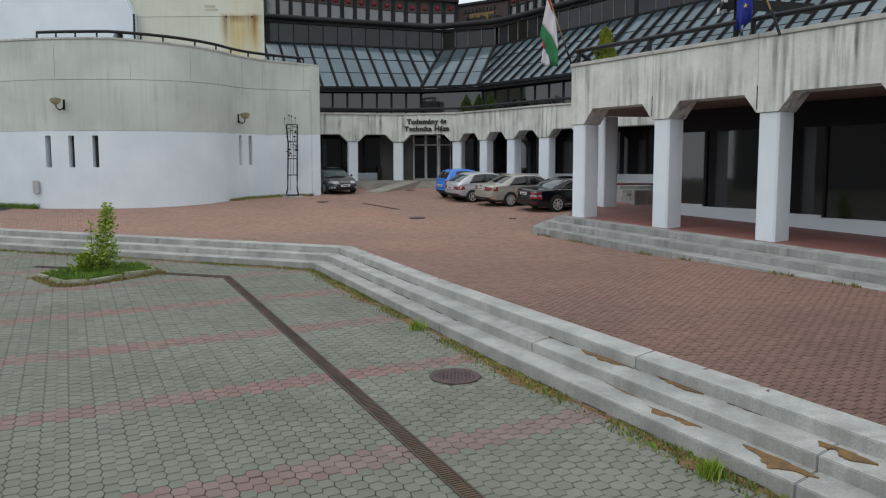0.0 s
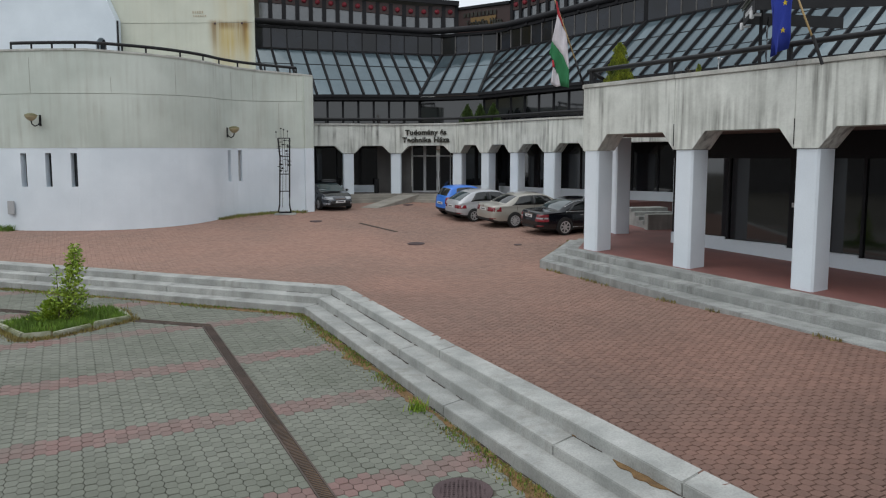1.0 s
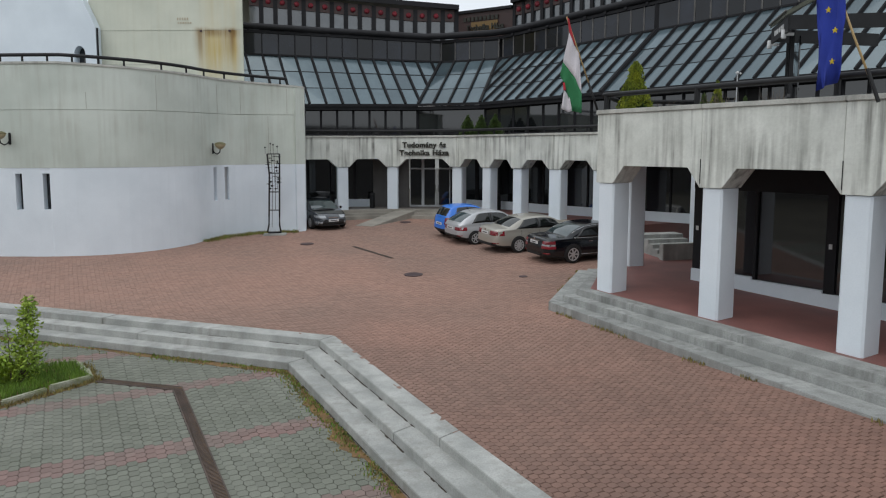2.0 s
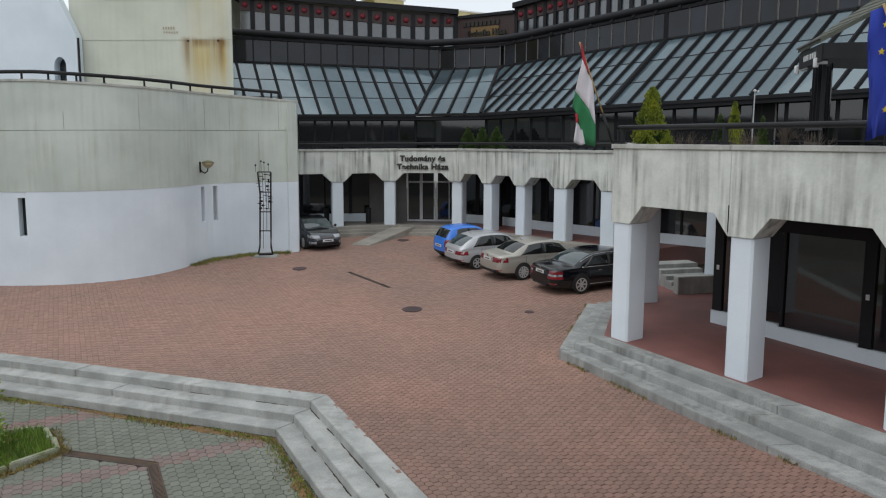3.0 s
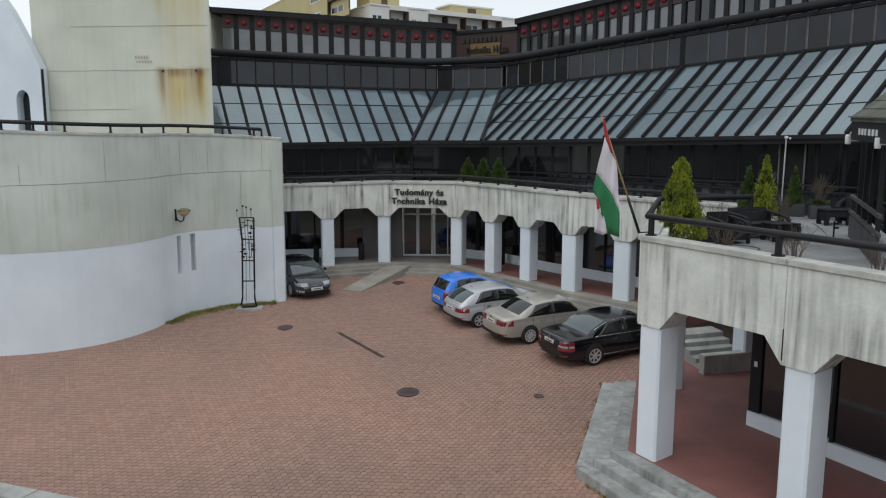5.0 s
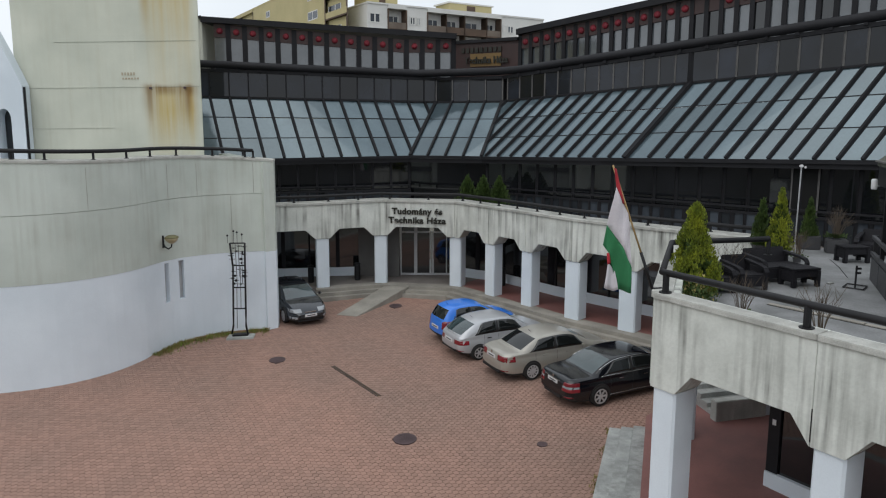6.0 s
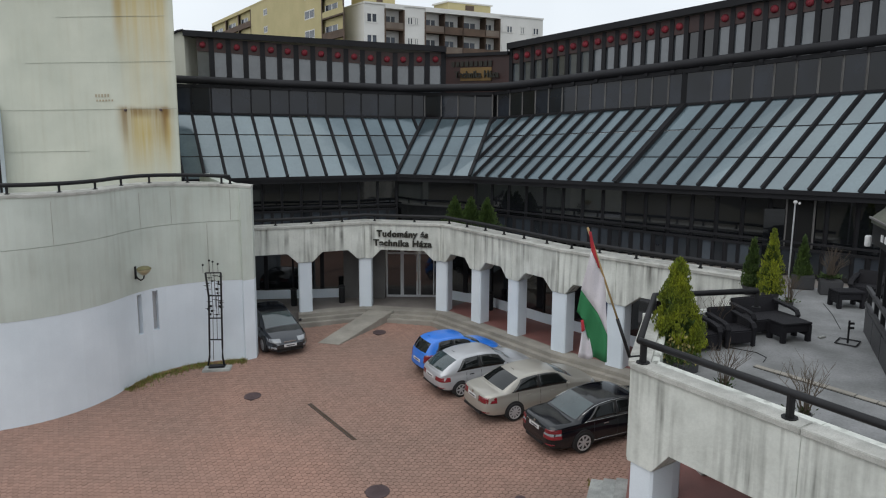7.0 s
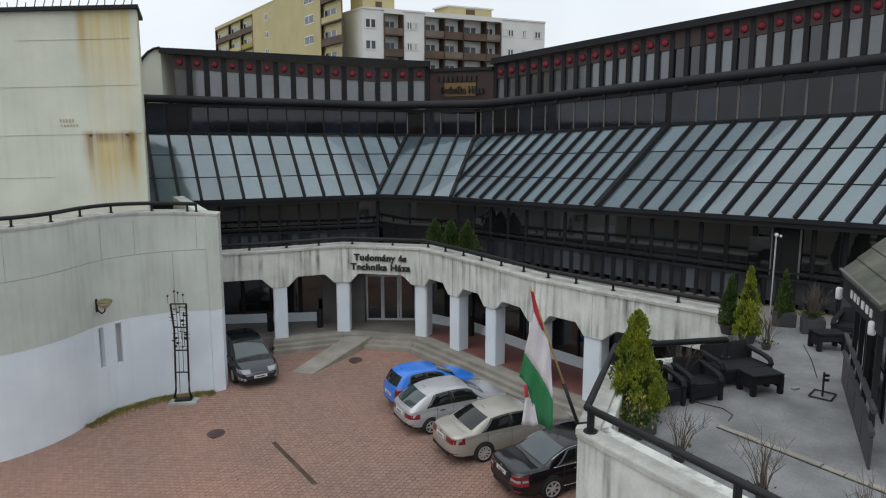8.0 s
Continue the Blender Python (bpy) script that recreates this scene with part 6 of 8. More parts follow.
GREY_SPEC = dict(L=4.25, W=1.76, wheel=0.315, axles=(0.75, 3.38), glass=(0.1, 0.75, 2.2, 3.2), spokes=6,
                 top=[(0, 0.62), (0.03, 0.88), (0.1, 1.0), (0.4, 1.22), (0.75, 1.36), (1.3, 1.44), (1.8, 1.44), (2.2, 1.38), (2.7, 1.2), (3.2, 0.99), (3.6, 0.90), (3.95, 0.77), (4.15, 0.65), (4.25, 0.54)],
                 belt=[(0, 0.58), (0.05, 0.84), (0.2, 0.93), (1.0, 0.95), (2.2, 0.91), (3.2, 0.87), (3.7, 0.80), (4.1, 0.66), (4.25, 0.52)],
                 side=[(0.6, 1.0, 1.6, 1.6), (1.68, 1.68, 2.95, 2.3)], handles=[1.3, 2.25], doors=[1.65, 2.85, 1.0],
                 lamps=[("tail_lamp", -0.1, 0.3, 0.55, 1.1, 0.75, 0.9), ("head_lamp", 3.86, 4.22, 0.40, 1.1, 0.60, 0.73), ("fog_lamp", 4.05, 4.3, 0.62, 0.95, 0.34, 0.44), ("grille", 4.1, 4.3, 0.0, 0.52, 0.33, 0.48)],
                 plate=(-0.09, 0.72), front_plate=(4.375, 0.50), extras=[("badge_bar", CHROME, (4.30, 0, 0.635), (0.05, 0.5, 0.03)), ("splitter", BUMPER, (4.28, 0, 0.27), (0.1, 1.1, 0.06))])
car("car", "black executive saloon with chrome window trim", BLACK_PAINT, BLACK_SPEC, park((5.44, 31.96), 24, BLACK_SPEC))
car("car", "champagne silver saloon with red tail lamps", BEIGE_PAINT, SEDAN_SPEC, park((3.41, 34.0), 24, SEDAN_SPEC))
car("car", "light silver five-door hatchback", SILVER_PAINT, SILVER_SPEC, park((1.57, 35.77), 25, SILVER_SPEC))
car("car", "small bright blue hatchback", BLUE_PAINT, BLUE_SPEC, park((0.8, 37.25), 25, BLUE_SPEC))
for key in ("top", "belt"):
    GREY_SPEC[key] = [(x, z if z < 0.6 else 0.6 + (z - 0.6) * 0.86) for x, z in GREY_SPEC[key]]
gh = Vector((math.cos(radians(-59)), math.sin(radians(-59))))
car("car", "dark grey hatchback beside the end of the curved wall", GREY_PAINT, GREY_SPEC, stand(Vector((-5.45, 39.45)) - gh * 4.25 * Q, gh, GREY_SPEC))


# ---- iron trellis sculpture ----
def trellis():
    t = empty("iron_trellis", "slender black welded iron stand on a concrete pad", "sculpture")
    z0 = ground_height(-8.0, 38.4)
    Shape().prism([(-8.7, 37.9), (-7.6, 38.05), (-7.65, 38.6), (-8.75, 38.45)], z0 - 0.1, z0 + 0.06).make("pad", STEP, t, bevel=0.03)
    Shape().prism([(-8.5, 38.1), (-7.85, 38.2), (-7.88, 38.5), (-8.53, 38.42)], z0 + 0.06, z0 + 0.13).make("foot_plate", BLACK, t, bevel=0.02)
    za, zb, y = z0 + 0.12, 6.62, 38.32
    lx = lambda z: -8.5 + 0.03 * (z - za) - 0.12 * max(0.0, z - 5.6)
    rx = lambda z: -7.97 + 0.02 * (z - za)
    for fx, foot in ((lx, -0.07), (rx, 0.07)):
        Shape().tube([(fx(za) + foot, y, za), (fx(za + 0.35), y, za + 0.35)] + [(fx(z), y, z) for z in (3.6, 4.6, 5.6, 6.1, zb)], 0.04, 6).make("leg", BLACK, t, smooth=True)
    for z in (3.85, 4.75, 5.68, zb):
        Shape().tube([(lx(z), y, z), (rx(z), y, z)], 0.028, 6).make("crossbar", BLACK, t)
    random.seed(5)
    for u, z1, z2 in ((0.3, 3.0, 4.75), (0.62, 3.85, 5.68), (0.35, 4.75, 6.6), (0.55, 5.2, 6.6), (0.78, 4.9, 6.3)):
        Shape().tube([(lx(z1) + u * (rx(z1) - lx(z1)), y, z1), (lx(z2) + u * (rx(z2) - lx(z2)), y, z2)], 0.012, 5).make("rod", BLACK, t)
    for k in range(24):
        z = random.uniform(4.9, 6.6)
        x = random.uniform(lx(z) - 0.06, rx(z))
        Shape().box((x, y - 0.03, z), (random.uniform(0.05, 0.14), 0.03, random.uniform(0.03, 0.1)), rz=0).make("plate", BLACK, t, bevel=0.006)
        Shape().tube([(x - 0.12, y, z), (x + 0.12, y, z)], 0.01, 4).make("wire", BLACK, t)
    for x, h in ((-8.6, 0.32), (-8.34, 0.5), (-8.2, 0.45), (-8.0, 0.36)):
        Shape().tube([(x, y, zb), (x, y, zb + h)], 0.009, 5).make("spike", BLACK, t)
        Shape().lathe((x, y, zb + h), [(0.005, -0.05), (0.045, -0.01), (0.045, 0.01), (0.005, 0.05)], 8).make("finial", BLACK, t)


trellis()


# ---- covers and drains ----
def manhole(p, r, zf, label):
    t = empty("manhole_cover", label, "manhole cover", "cast covers in the paving")
    z = zf(*p)
    slope = Matrix.Translation((p[0], p[1], z)) @ Matrix.Rotation(math.atan(0.03), 4, "X")
    ring = Shape().lathe((0, 0, 0), [(r * 0.86, -0.03), (r, -0.03), (r, 0.02), (r * 0.86, 0.02)], 32)
    ring.v = [tuple(slope @ Vector(q)) for q in ring.v]
    ring.make("frame", RUSTY, t)
    lid = Shape().lathe((0, 0, 0), [(r * 0.85, -0.03), (r * 0.85, 0.012)], 32)
    for k in range(-5, 6):
        for j in range(-5, 6):
            if math.hypot(k, j) < 5.2:
                lid.box((k * r * 0.145, j * r * 0.145, 0.014), (r * 0.09, r * 0.09, 0.012), rz=0.785)
    lid.v = [tuple(slope @ Vector(q)) for q in lid.v]
    lid.make("lid", RUSTY, t)


manhole((1.2, 9.78), 0.46, low_height, "round rusty cast-iron cover with a studded lid")
manhole((-0.78, 29.85), 0.36, ground_height, "round dark cast-iron cover in red paving")
manhole((-6.1, 35.88), 0.31, ground_height, "round dark cast-iron cover in red paving")
manhole((3.36, 29.44), 0.16, ground_height, "small round dark cap in red paving")
manhole((-2.0, 42.0), 0.3, ground_height, "round dark cast-iron cover in red paving")


def channel(name, label, line, width, zf, bars=True):
    t = empty(name, label, "drain")
    pts = spread(line, 0.9)
    o0, o1 = offs(pts, width / 2), offs(pts, -width / 2)
    i0, i1 = offs(pts, width / 2 - 0.03), offs(pts, -width / 2 + 0.03)
    s1, s2, bed = Shape(), Shape(), Shape()
    for k in range(len(pts) - 1):
        for s, a, b in ((s1, o0, i0), (s2, i1, o1)):
            s.prism([b[k], b[k + 1], a[k + 1], a[k]], lambda x, y: zf(x, y) - 0.04, lambda x, y: zf(x, y) + 0.02)
        bed.prism([i1[k], i1[k + 1], i0[k + 1], i0[k]], lambda x, y: zf(x, y) - 0.05, lambda x, y: zf(x, y) + 0.006)
    s1.make("edge_bar", DRAIN_IRON, t)
    s2.make("edge_bar", DRAIN_IRON, t)
    bed.make("channel_bed", SOIL, t)
    if bars:
        g = Shape()
        for p, q in zip(pts, pts[1:]):
            n = max(2, int(math.dist(p, q) / 0.055))
            ang = math.atan2(q[1] - p[1], q[0] - p[0])
            for k in range(n):
                x, y = lerp(p, q, (k + 0.5) / n)
                g.box((x, y, zf(x, y) + 0.01), (0.026, width - 0.07, 0.014), rz=ang)
        g.make("grating", DRAIN_IRON, t)


channel("drain_channel", "long rusty slotted drain in the grey paving", [(-13.0, 20.9), (-5.95, 19.25), (-2.87, 13.4), (1.9, 4.35)], 0.26, low_height)
channel("slot_drain", "short dark slot drain in the red paving", [(-3.86, 35.27), (-1.86, 32.75)], 0.14, ground_height, bars=True)


# ---- plants ----
def leaves(n, place, size, rnd, up=0.5):
    """n small pointed leaves; place() gives a point and the direction it grows in."""
    v, f = [], []
    for _ in range(n):
        p, d = place(rnd)
        d = Vector(d).normalized()
        s = size * rnd.uniform(0.6, 1.3)
        a = d.cross(Vector((rnd.uniform(-1, 1), rnd.uniform(-1, 1), rnd.uniform(-1, 1)))).normalized()
        b = d.cross(a)
        p = Vector(p)
        k = len(v)
        v += [tuple(p), tuple(p + d * s * 0.5 + a * s * 0.24 + b * s * 0.05), tuple(p + d * s), tuple(p + d * s * 0.5 - a * s * 0.24 + b * s * 0.05)]
        f += [(k, k + 1, k + 2, k + 3)]
    return v, f


def grass_patch(name, n, place, height, material, rnd, parent=None):
    v, f = [], []
    for _ in range(n):
        x, y, z = place(rnd)
        h = height * rnd.uniform(0.4, 1.25)
        a = rnd.uniform(0, 6.28)
        dx, dy = math.cos(a), math.sin(a)
        w = (0.006 + 0.007 * rnd.random()) * (1.6 if height < 0.1 else 1.0)
        lx, ly = rnd.uniform(-0.5, 0.5) * h, rnd.uniform(-0.5, 0.5) * h
        k = len(v)
        v += [(x - dx * w, y - dy * w, z), (x + dx * w, y + dy * w, z), (x + lx * 0.5 + dx * w * 0.6, y + ly * 0.5 + dy * w * 0.6, z + h * 0.65), (x + lx, y + ly, z + h), (x + lx * 0.5 - dx * w * 0.6, y + ly * 0.5 - dy * w * 0.6, z + h * 0.65)]
        f.append((k, k + 1, k + 2, k + 3, k + 4))
    return Shape().add(v, f).make(name, material, parent)


def planter():
    rnd = random.Random(11)
    ring = [(-11.7, 18.9), (-10.35, 17.75), (-9.7, 18.0), (-8.35, 19.75), (-9.3, 20.9), (-10.9, 20.5)]
    t = empty("kerbed_bed", "small bed edged with worn concrete kerb stones", "planting bed")
    cl = ring + ring[:1]
    for i in range(6):
        a, b = ring[i], ring[(i + 1) % 6]
        n = max(1, round(math.dist(a, b) / 0.95))
        for k in range(n):
            p, q = lerp(a, b, k / n + 0.012), lerp(a, b, (k + 1) / n - 0.012)
            m = lerp(p, q, 0.5)
            z = low_height(*m)
            mm = Matrix.Translation((m[0], m[1], z + 0.03 + rnd.uniform(-0.02, 0.02))) @ Matrix.Rotation(math.atan2(q[1] - p[1], q[0] - p[0]) + rnd.uniform(-0.09, 0.09), 4, "Z") @ Matrix.Rotation(rnd.uniform(-0.2, 0.2), 4, "X") @ Matrix.Rotation(rnd.uniform(-0.05, 0.05), 4, "Y")
            Shape().box(None, (math.dist(p, q), 0.13, 0.26), m=mm).make("kerb_stone", MOSSY, t, bevel=0.025)
    Shape().prism(ring, lambda x, y: low_height(x, y) - 0.05, lambda x, y: low_height(x, y) + 0.07).make("soil", SOIL, t)
    c = (-10.05, 19.25)

    def place(r):
        while True:
            x, y = r.uniform(-11.6, -8.4), r.uniform(17.8, 20.9)
            if all((b[0] - a[0]) * (y - a[1]) - (b[1] - a[1]) * (x - a[0]) > 0.06 for a, b in zip(ring, ring[1:] + ring[:1])):
                return x, y, low_height(x, y) + 0.06
    tagged(grass_patch("bed_grass", 5200, place, 0.2, GRASS, rnd), "lush green grass in the kerbed bed", "grass", kind="stuff")
    # weeds and soil that spill over the kerb
    def spill(r):
        k = r.choice((0, 0, 1, 2, 2, 3))
        p = lerp(ring[k], ring[k + 1], r.random())
        d = Vector((p[0] - c[0], p[1] - c[1])).normalized() * (0.05 + abs(r.gauss(0, 0.12)))
        return p[0] + d[0], p[1] + d[1], low_height(p[0] + d[0], p[1] + d[1])
    tagged(grass_patch("kerb_weeds", 1500, spill, 0.09, DRY, rnd), "olive weeds round the kerb of the bed", "weeds", kind="stuff")
    rim = [(p[0] + (p[0] - c[0]) * s, p[1] + (p[1] - c[1]) * s) for p, s in zip(ring, (0.13, 0.16, 0.2, 0.14, 0.08, 0.1))]
    tagged(Shape().prism(rim, lambda x, y: low_height(x, y) - 0.03, lambda x, y: low_height(x, y) + 0.005).make("bed_soil", SOIL), "soil and moss spilled round the bed", "dirt", kind="stuff")
    # young tree with several stems
    tree = empty("young_tree", "young leafy maple sapling with several thin stems", "tree")
    z = low_height(*c) + 0.05
    stems = []
    for k in range(6):
        tip = (c[0] + 0.25 + rnd.uniform(-0.55, 0.4), c[1] + rnd.uniform(-0.4, 0.4), z + (2.15 if k == 0 else rnd.uniform(0.7, 1.7)))
        root = (c[0] + rnd.uniform(-0.12, 0.12), c[1] + rnd.uniform(-0.1, 0.1), z)
        pts = [lerp(root, tip, u) for u in (0, 0.35, 0.7, 1)]
        pts = [(p[0] + rnd.uniform(-0.04, 0.04), p[1], p[2]) for p in pts]
        stems.append(pts)
        Shape().tube(pts, 0.022, 6, taper=0.006).make("trunk" if k == 0 else "stem", BARK, tree)

    def place_leaf(r):
        pts = stems[0] if r.random() < 0.5 else r.choice(stems)
        u = r.uniform(0.15, 1.0)
        i = min(2, int(u * 3))
        p = lerp(pts[i], pts[i + 1], u * 3 - i)
        sp = 0.26 * (1.1 - u) + 0.10
        return (p[0] + max(-2, min(2, r.gauss(0, 1))) * sp * 0.55, p[1] + max(-2, min(2, r.gauss(0, 1))) * sp * 0.55, p[2] + r.uniform(-0.14, 0.12)), (r.uniform(-1, 1), r.uniform(-1, 1), r.uniform(-0.4, 0.8))
    Shape().add(*leaves(1700, place_leaf, 0.115, rnd)).make("crown", LEAF, tree)

    def low_leaf(r):
        a = r.uniform(0, 6.28)
        d = min(0.6, abs(r.gauss(0, 0.24)))
        return (c[0] - 0.3 + d * math.cos(a), c[1] + d * math.sin(a), z + r.uniform(0.02, 0.75) * (1 - d)), (math.cos(a), math.sin(a), 0.8)
    Shape().add(*leaves(800, low_leaf, 0.12, rnd)).make("sucker_foliage", LEAF, tree)


planter()


def weeds():
    rnd = random.Random(3)
    foot = offs(LOW_EDGE, -1.55)

    def along_line(line, spread_out, bias=0.0):
        segs = list(zip(line, line[1:]))
        lens = [math.dist(a, b) for a, b in segs]

        def place(r):
            a, b = r.choices(segs, lens)[0]
            u = r.random()
            p = lerp(a, b, u)
            off = abs(r.gauss(0, spread_out))
            n = Vector((b[1] - a[1], a[0] - b[0])).normalized()
            return p[0] + n[0] * off, p[1] + n[1] * off, 0
        return place
    pf = along_line([lerp(foot[0], foot[1], 0.3), foot[1], lerp(foot[1], foot[2], 0.6)], 0.17)

    def place_low(r):
        while True:
            x, y, _ = pf(r)
            if noise.noise(Vector((x * 0.7, y * 0.7, 3))) > -0.15 or r.random() < 0.12:
                return x, y, low_height(x, y)
    band = Shape()
    for a, b, n in ((lerp(foot[0], foot[1], 0.3), foot[1], 50), (foot[1], lerp(foot[1], foot[2], 0.72), 160)):
        nx = Vector((b[1] - a[1], a[0] - b[0])).normalized()
        widths = [0.05 + rnd.uniform(0, 0.05) + 0.28 * max(0.0, 0.3 + noise.noise(Vector((k * 0.12, a[0], 5))) + 0.5 * noise.noise(Vector((k * 0.6, a[0], 8)))) for k in range(n + 1)]
        for k in range(n):
            p, q = lerp(a, b, k / n), lerp(a, b, (k + 1) / n)
            band.prism([p, (p[0] + nx[0] * widths[k], p[1] + nx[1] * widths[k]), (q[0] + nx[0] * widths[k + 1], q[1] + nx[1] * widths[k + 1]), q], lambda x, y: low_height(x, y) - 0.02, lambda x, y: low_height(x, y) + 0.006)
    tagged(band.make("foot_soil", SOIL), "brown soil gathered along the foot of the steps", "dirt", kind="stuff")
    tagged(grass_patch("step_weeds", 4800, place_low, 0.055, DRY, rnd), "thin yellowish weeds along the foot of the steps", "weeds", kind="stuff")
    tagged(grass_patch("step_grass", 2000, place_low, 0.07, GRASS, rnd), "green grass tufts along the foot of the steps", "weeds", kind="stuff")
    foot2 = along_line([(-11.2, 36.4), (-10.6, 37.6), (-9.4, 38.6), (-8.3, 38.95), (-7.2, 39.15)], 0.26)

    def place_drum(r):
        while True:
            x, y, _ = foot2(r)
            if noise.noise(Vector((x * 1.6, y * 1.6, 4))) > -0.1:
                return x, y, ground_height(x, y)
    verge = Shape()
    line = smooth_line([(-11.15, 36.5), (-10.6, 37.6), (-9.4, 38.6), (-8.3, 38.98), (-7.2, 39.2)], 10)
    outer = []
    for k, (x, y) in enumerate(line):
        a, b = line[max(0, k - 1)], line[min(len(line) - 1, k + 1)]
        n = Vector((b[1] - a[1], a[0] - b[0])).normalized() * (0.1 + 0.5 * max(0.0, 0.35 + noise.noise(Vector((k * 0.33, 2, 7)))))
        outer.append((x + n[0], y + n[1]))
    for k in range(len(line) - 1):
        verge.prism([line[k], outer[k], outer[k + 1], line[k + 1]], lambda x, y: ground_height(x, y) - 0.02, lambda x, y: ground_height(x, y) + 0.008)
    tagged(verge.make("wall_soil", SOIL), "brown soil washed out along the curved wall", "dirt", kind="stuff")
    tagged(grass_patch("wall_weeds", 1500, place_drum, 0.13, DRY, rnd), "dry olive weeds along the foot of the curved wall", "weeds", kind="stuff")
    tagged(grass_patch("wall_foot_grass", 700, place_drum, 0.12, GRASS, rnd), "short green grass at the foot of the curved wall", "weeds", kind="stuff")
    foot3 = along_line([(-24.0, 34.4), (-21.5, 33.4), (-19.6, 32.95)], 0.14)

    def place_far(r):
        x, y, _ = foot3(r)
        return x, y, ground_height(x, y)
    tagged(grass_patch("wall_grass", 1800, place_far, 0.26, GRASS, rnd), "low green bushy weeds at the foot of the wall", "weeds", kind="stuff")
    foot4 = along_line(BLOCK_BASE, 0.07)

    def place_blk(r):
        while True:
            x, y, _ = foot4(r)
            if noise.noise(Vector((x * 0.9, y * 0.9, 9))) > 0.1:
                return x, y, ground_height(x, y)
    tagged(grass_patch("kerb_weeds", 900, place_blk, 0.09, DRY, rnd), "sparse weeds along the terrace steps", "weeds", kind="stuff")
    # tall clump beside the lowest step
    def clump(cx, cy, r0, n):
        n = int(n * 1.5)
        def pl(r):
            a = r.uniform(0, 6.28)
            d = abs(r.gauss(0, r0))
            return cx + d * math.cos(a), cy + d * math.sin(a), low_height(cx, cy)
        return grass_patch("grass_clump", n, pl, 0.22, LEAF, rnd)
    tagged(clump(4.42, 5.6, 0.09, 170), "tall green grass clump beside the lowest step", "grass")
    tagged(clump(0.3, 13.1, 0.10, 90), "yellow-green weed clump beside the lowest step", "grass")
    # rusty soil that has gathered on the treads
    s, dark = Shape(), Shape()
    into = Vector((0.879, 0.477))

    def blob(p, q, drop, w):
        p, q = Vector(p) + into * 0.15, Vector(q) + into * 0.15
        n = 26
        rim = []
        wob = lambda u, c: 0.75 + 0.9 * noise.noise(Vector((u * 4.5, p[0] * 3.1, c))) + 0.35 * noise.noise(Vector((u * 13, p[1] * 2.3, c)))
        for k in range(n):
            u = k / (n - 1)
            rim.append(p.lerp(q, u) + into * w * 0.3 * max(0.1, wob(u, 1)) * math.sin(math.pi * min(0.98, max(0.02, u))))
        for k in range(n):
            u = 1 - k / (n - 1)
            rim.append(p.lerp(q, u) - into * w * 1.8 * math.sin(math.pi * min(0.98, max(0.02, u))) ** 0.7 * max(0.12, wob(u, 2)))
        m = p.lerp(q, 0.5)
        s.prism([tuple(v) for v in rim], lambda x, y: ground_height(x, y) - drop - 0.03, lambda x, y: ground_height(x, y) - drop + 0.022)
    for p, q, drop, w in (((2.86, 11.0), (3.08, 10.6), 0.193, 0.05), ((3.35, 9.9), (3.95, 8.85), 0.193, 0.09), ((2.96, 9.74), (3.98, 7.7), 0.386, 0.10), ((3.95, 7.5), (4.5, 6.6), 0.386, 0.09), ((5.6, 5.6), (5.95, 4.9), 0.193, 0.10), ((1.2, 14.0), (1.5, 13.4), 0.386, 0.05), ((4.3, 8.3), (4.75, 7.4), 0.193, 0.07), ((4.85, 6.0), (5.35, 5.0), 0.386, 0.11)):
        blob(p, q, drop, w)
    tagged(s.make("tread_dirt", SOIL), "rust-brown soil washed onto the step treads", "dirt", kind="stuff")
    for d, drop in ((-0.503, 0.193), (-1.003, 0.386), (-1.503, 0.58)):
        line = offs(LOW_EDGE, d)
        for (a, b), n in (((line[1], lerp(line[1], line[2], 0.7)), 170), ((lerp(line[0], line[1], 0.3), line[1]), 100)):
            way = (Vector(b) - Vector(a)).normalized()
            out = Vector((way[1], -way[0]))
            for k in range(n):
                if noise.noise(Vector((k * 0.21, drop * 9 + n, 1))) < -0.02:
                    continue
                p, q = lerp(a, b, k / n), lerp(a, b, (k + 1) / n)
                w = 0.010 + 0.03 * rnd.random()
                dark.prism([p, (p[0] + out[0] * w, p[1] + out[1] * w), (q[0] + out[0] * w, q[1] + out[1] * w), q], lambda x, y: ground_height(x, y) - drop - 0.01, lambda x, y: ground_height(x, y) - drop + 0.007)
    tagged(dark.make("joint_dirt", JOINT), "dark dirt in the cracks at the foot of the risers", "dirt", kind="stuff")


weeds()


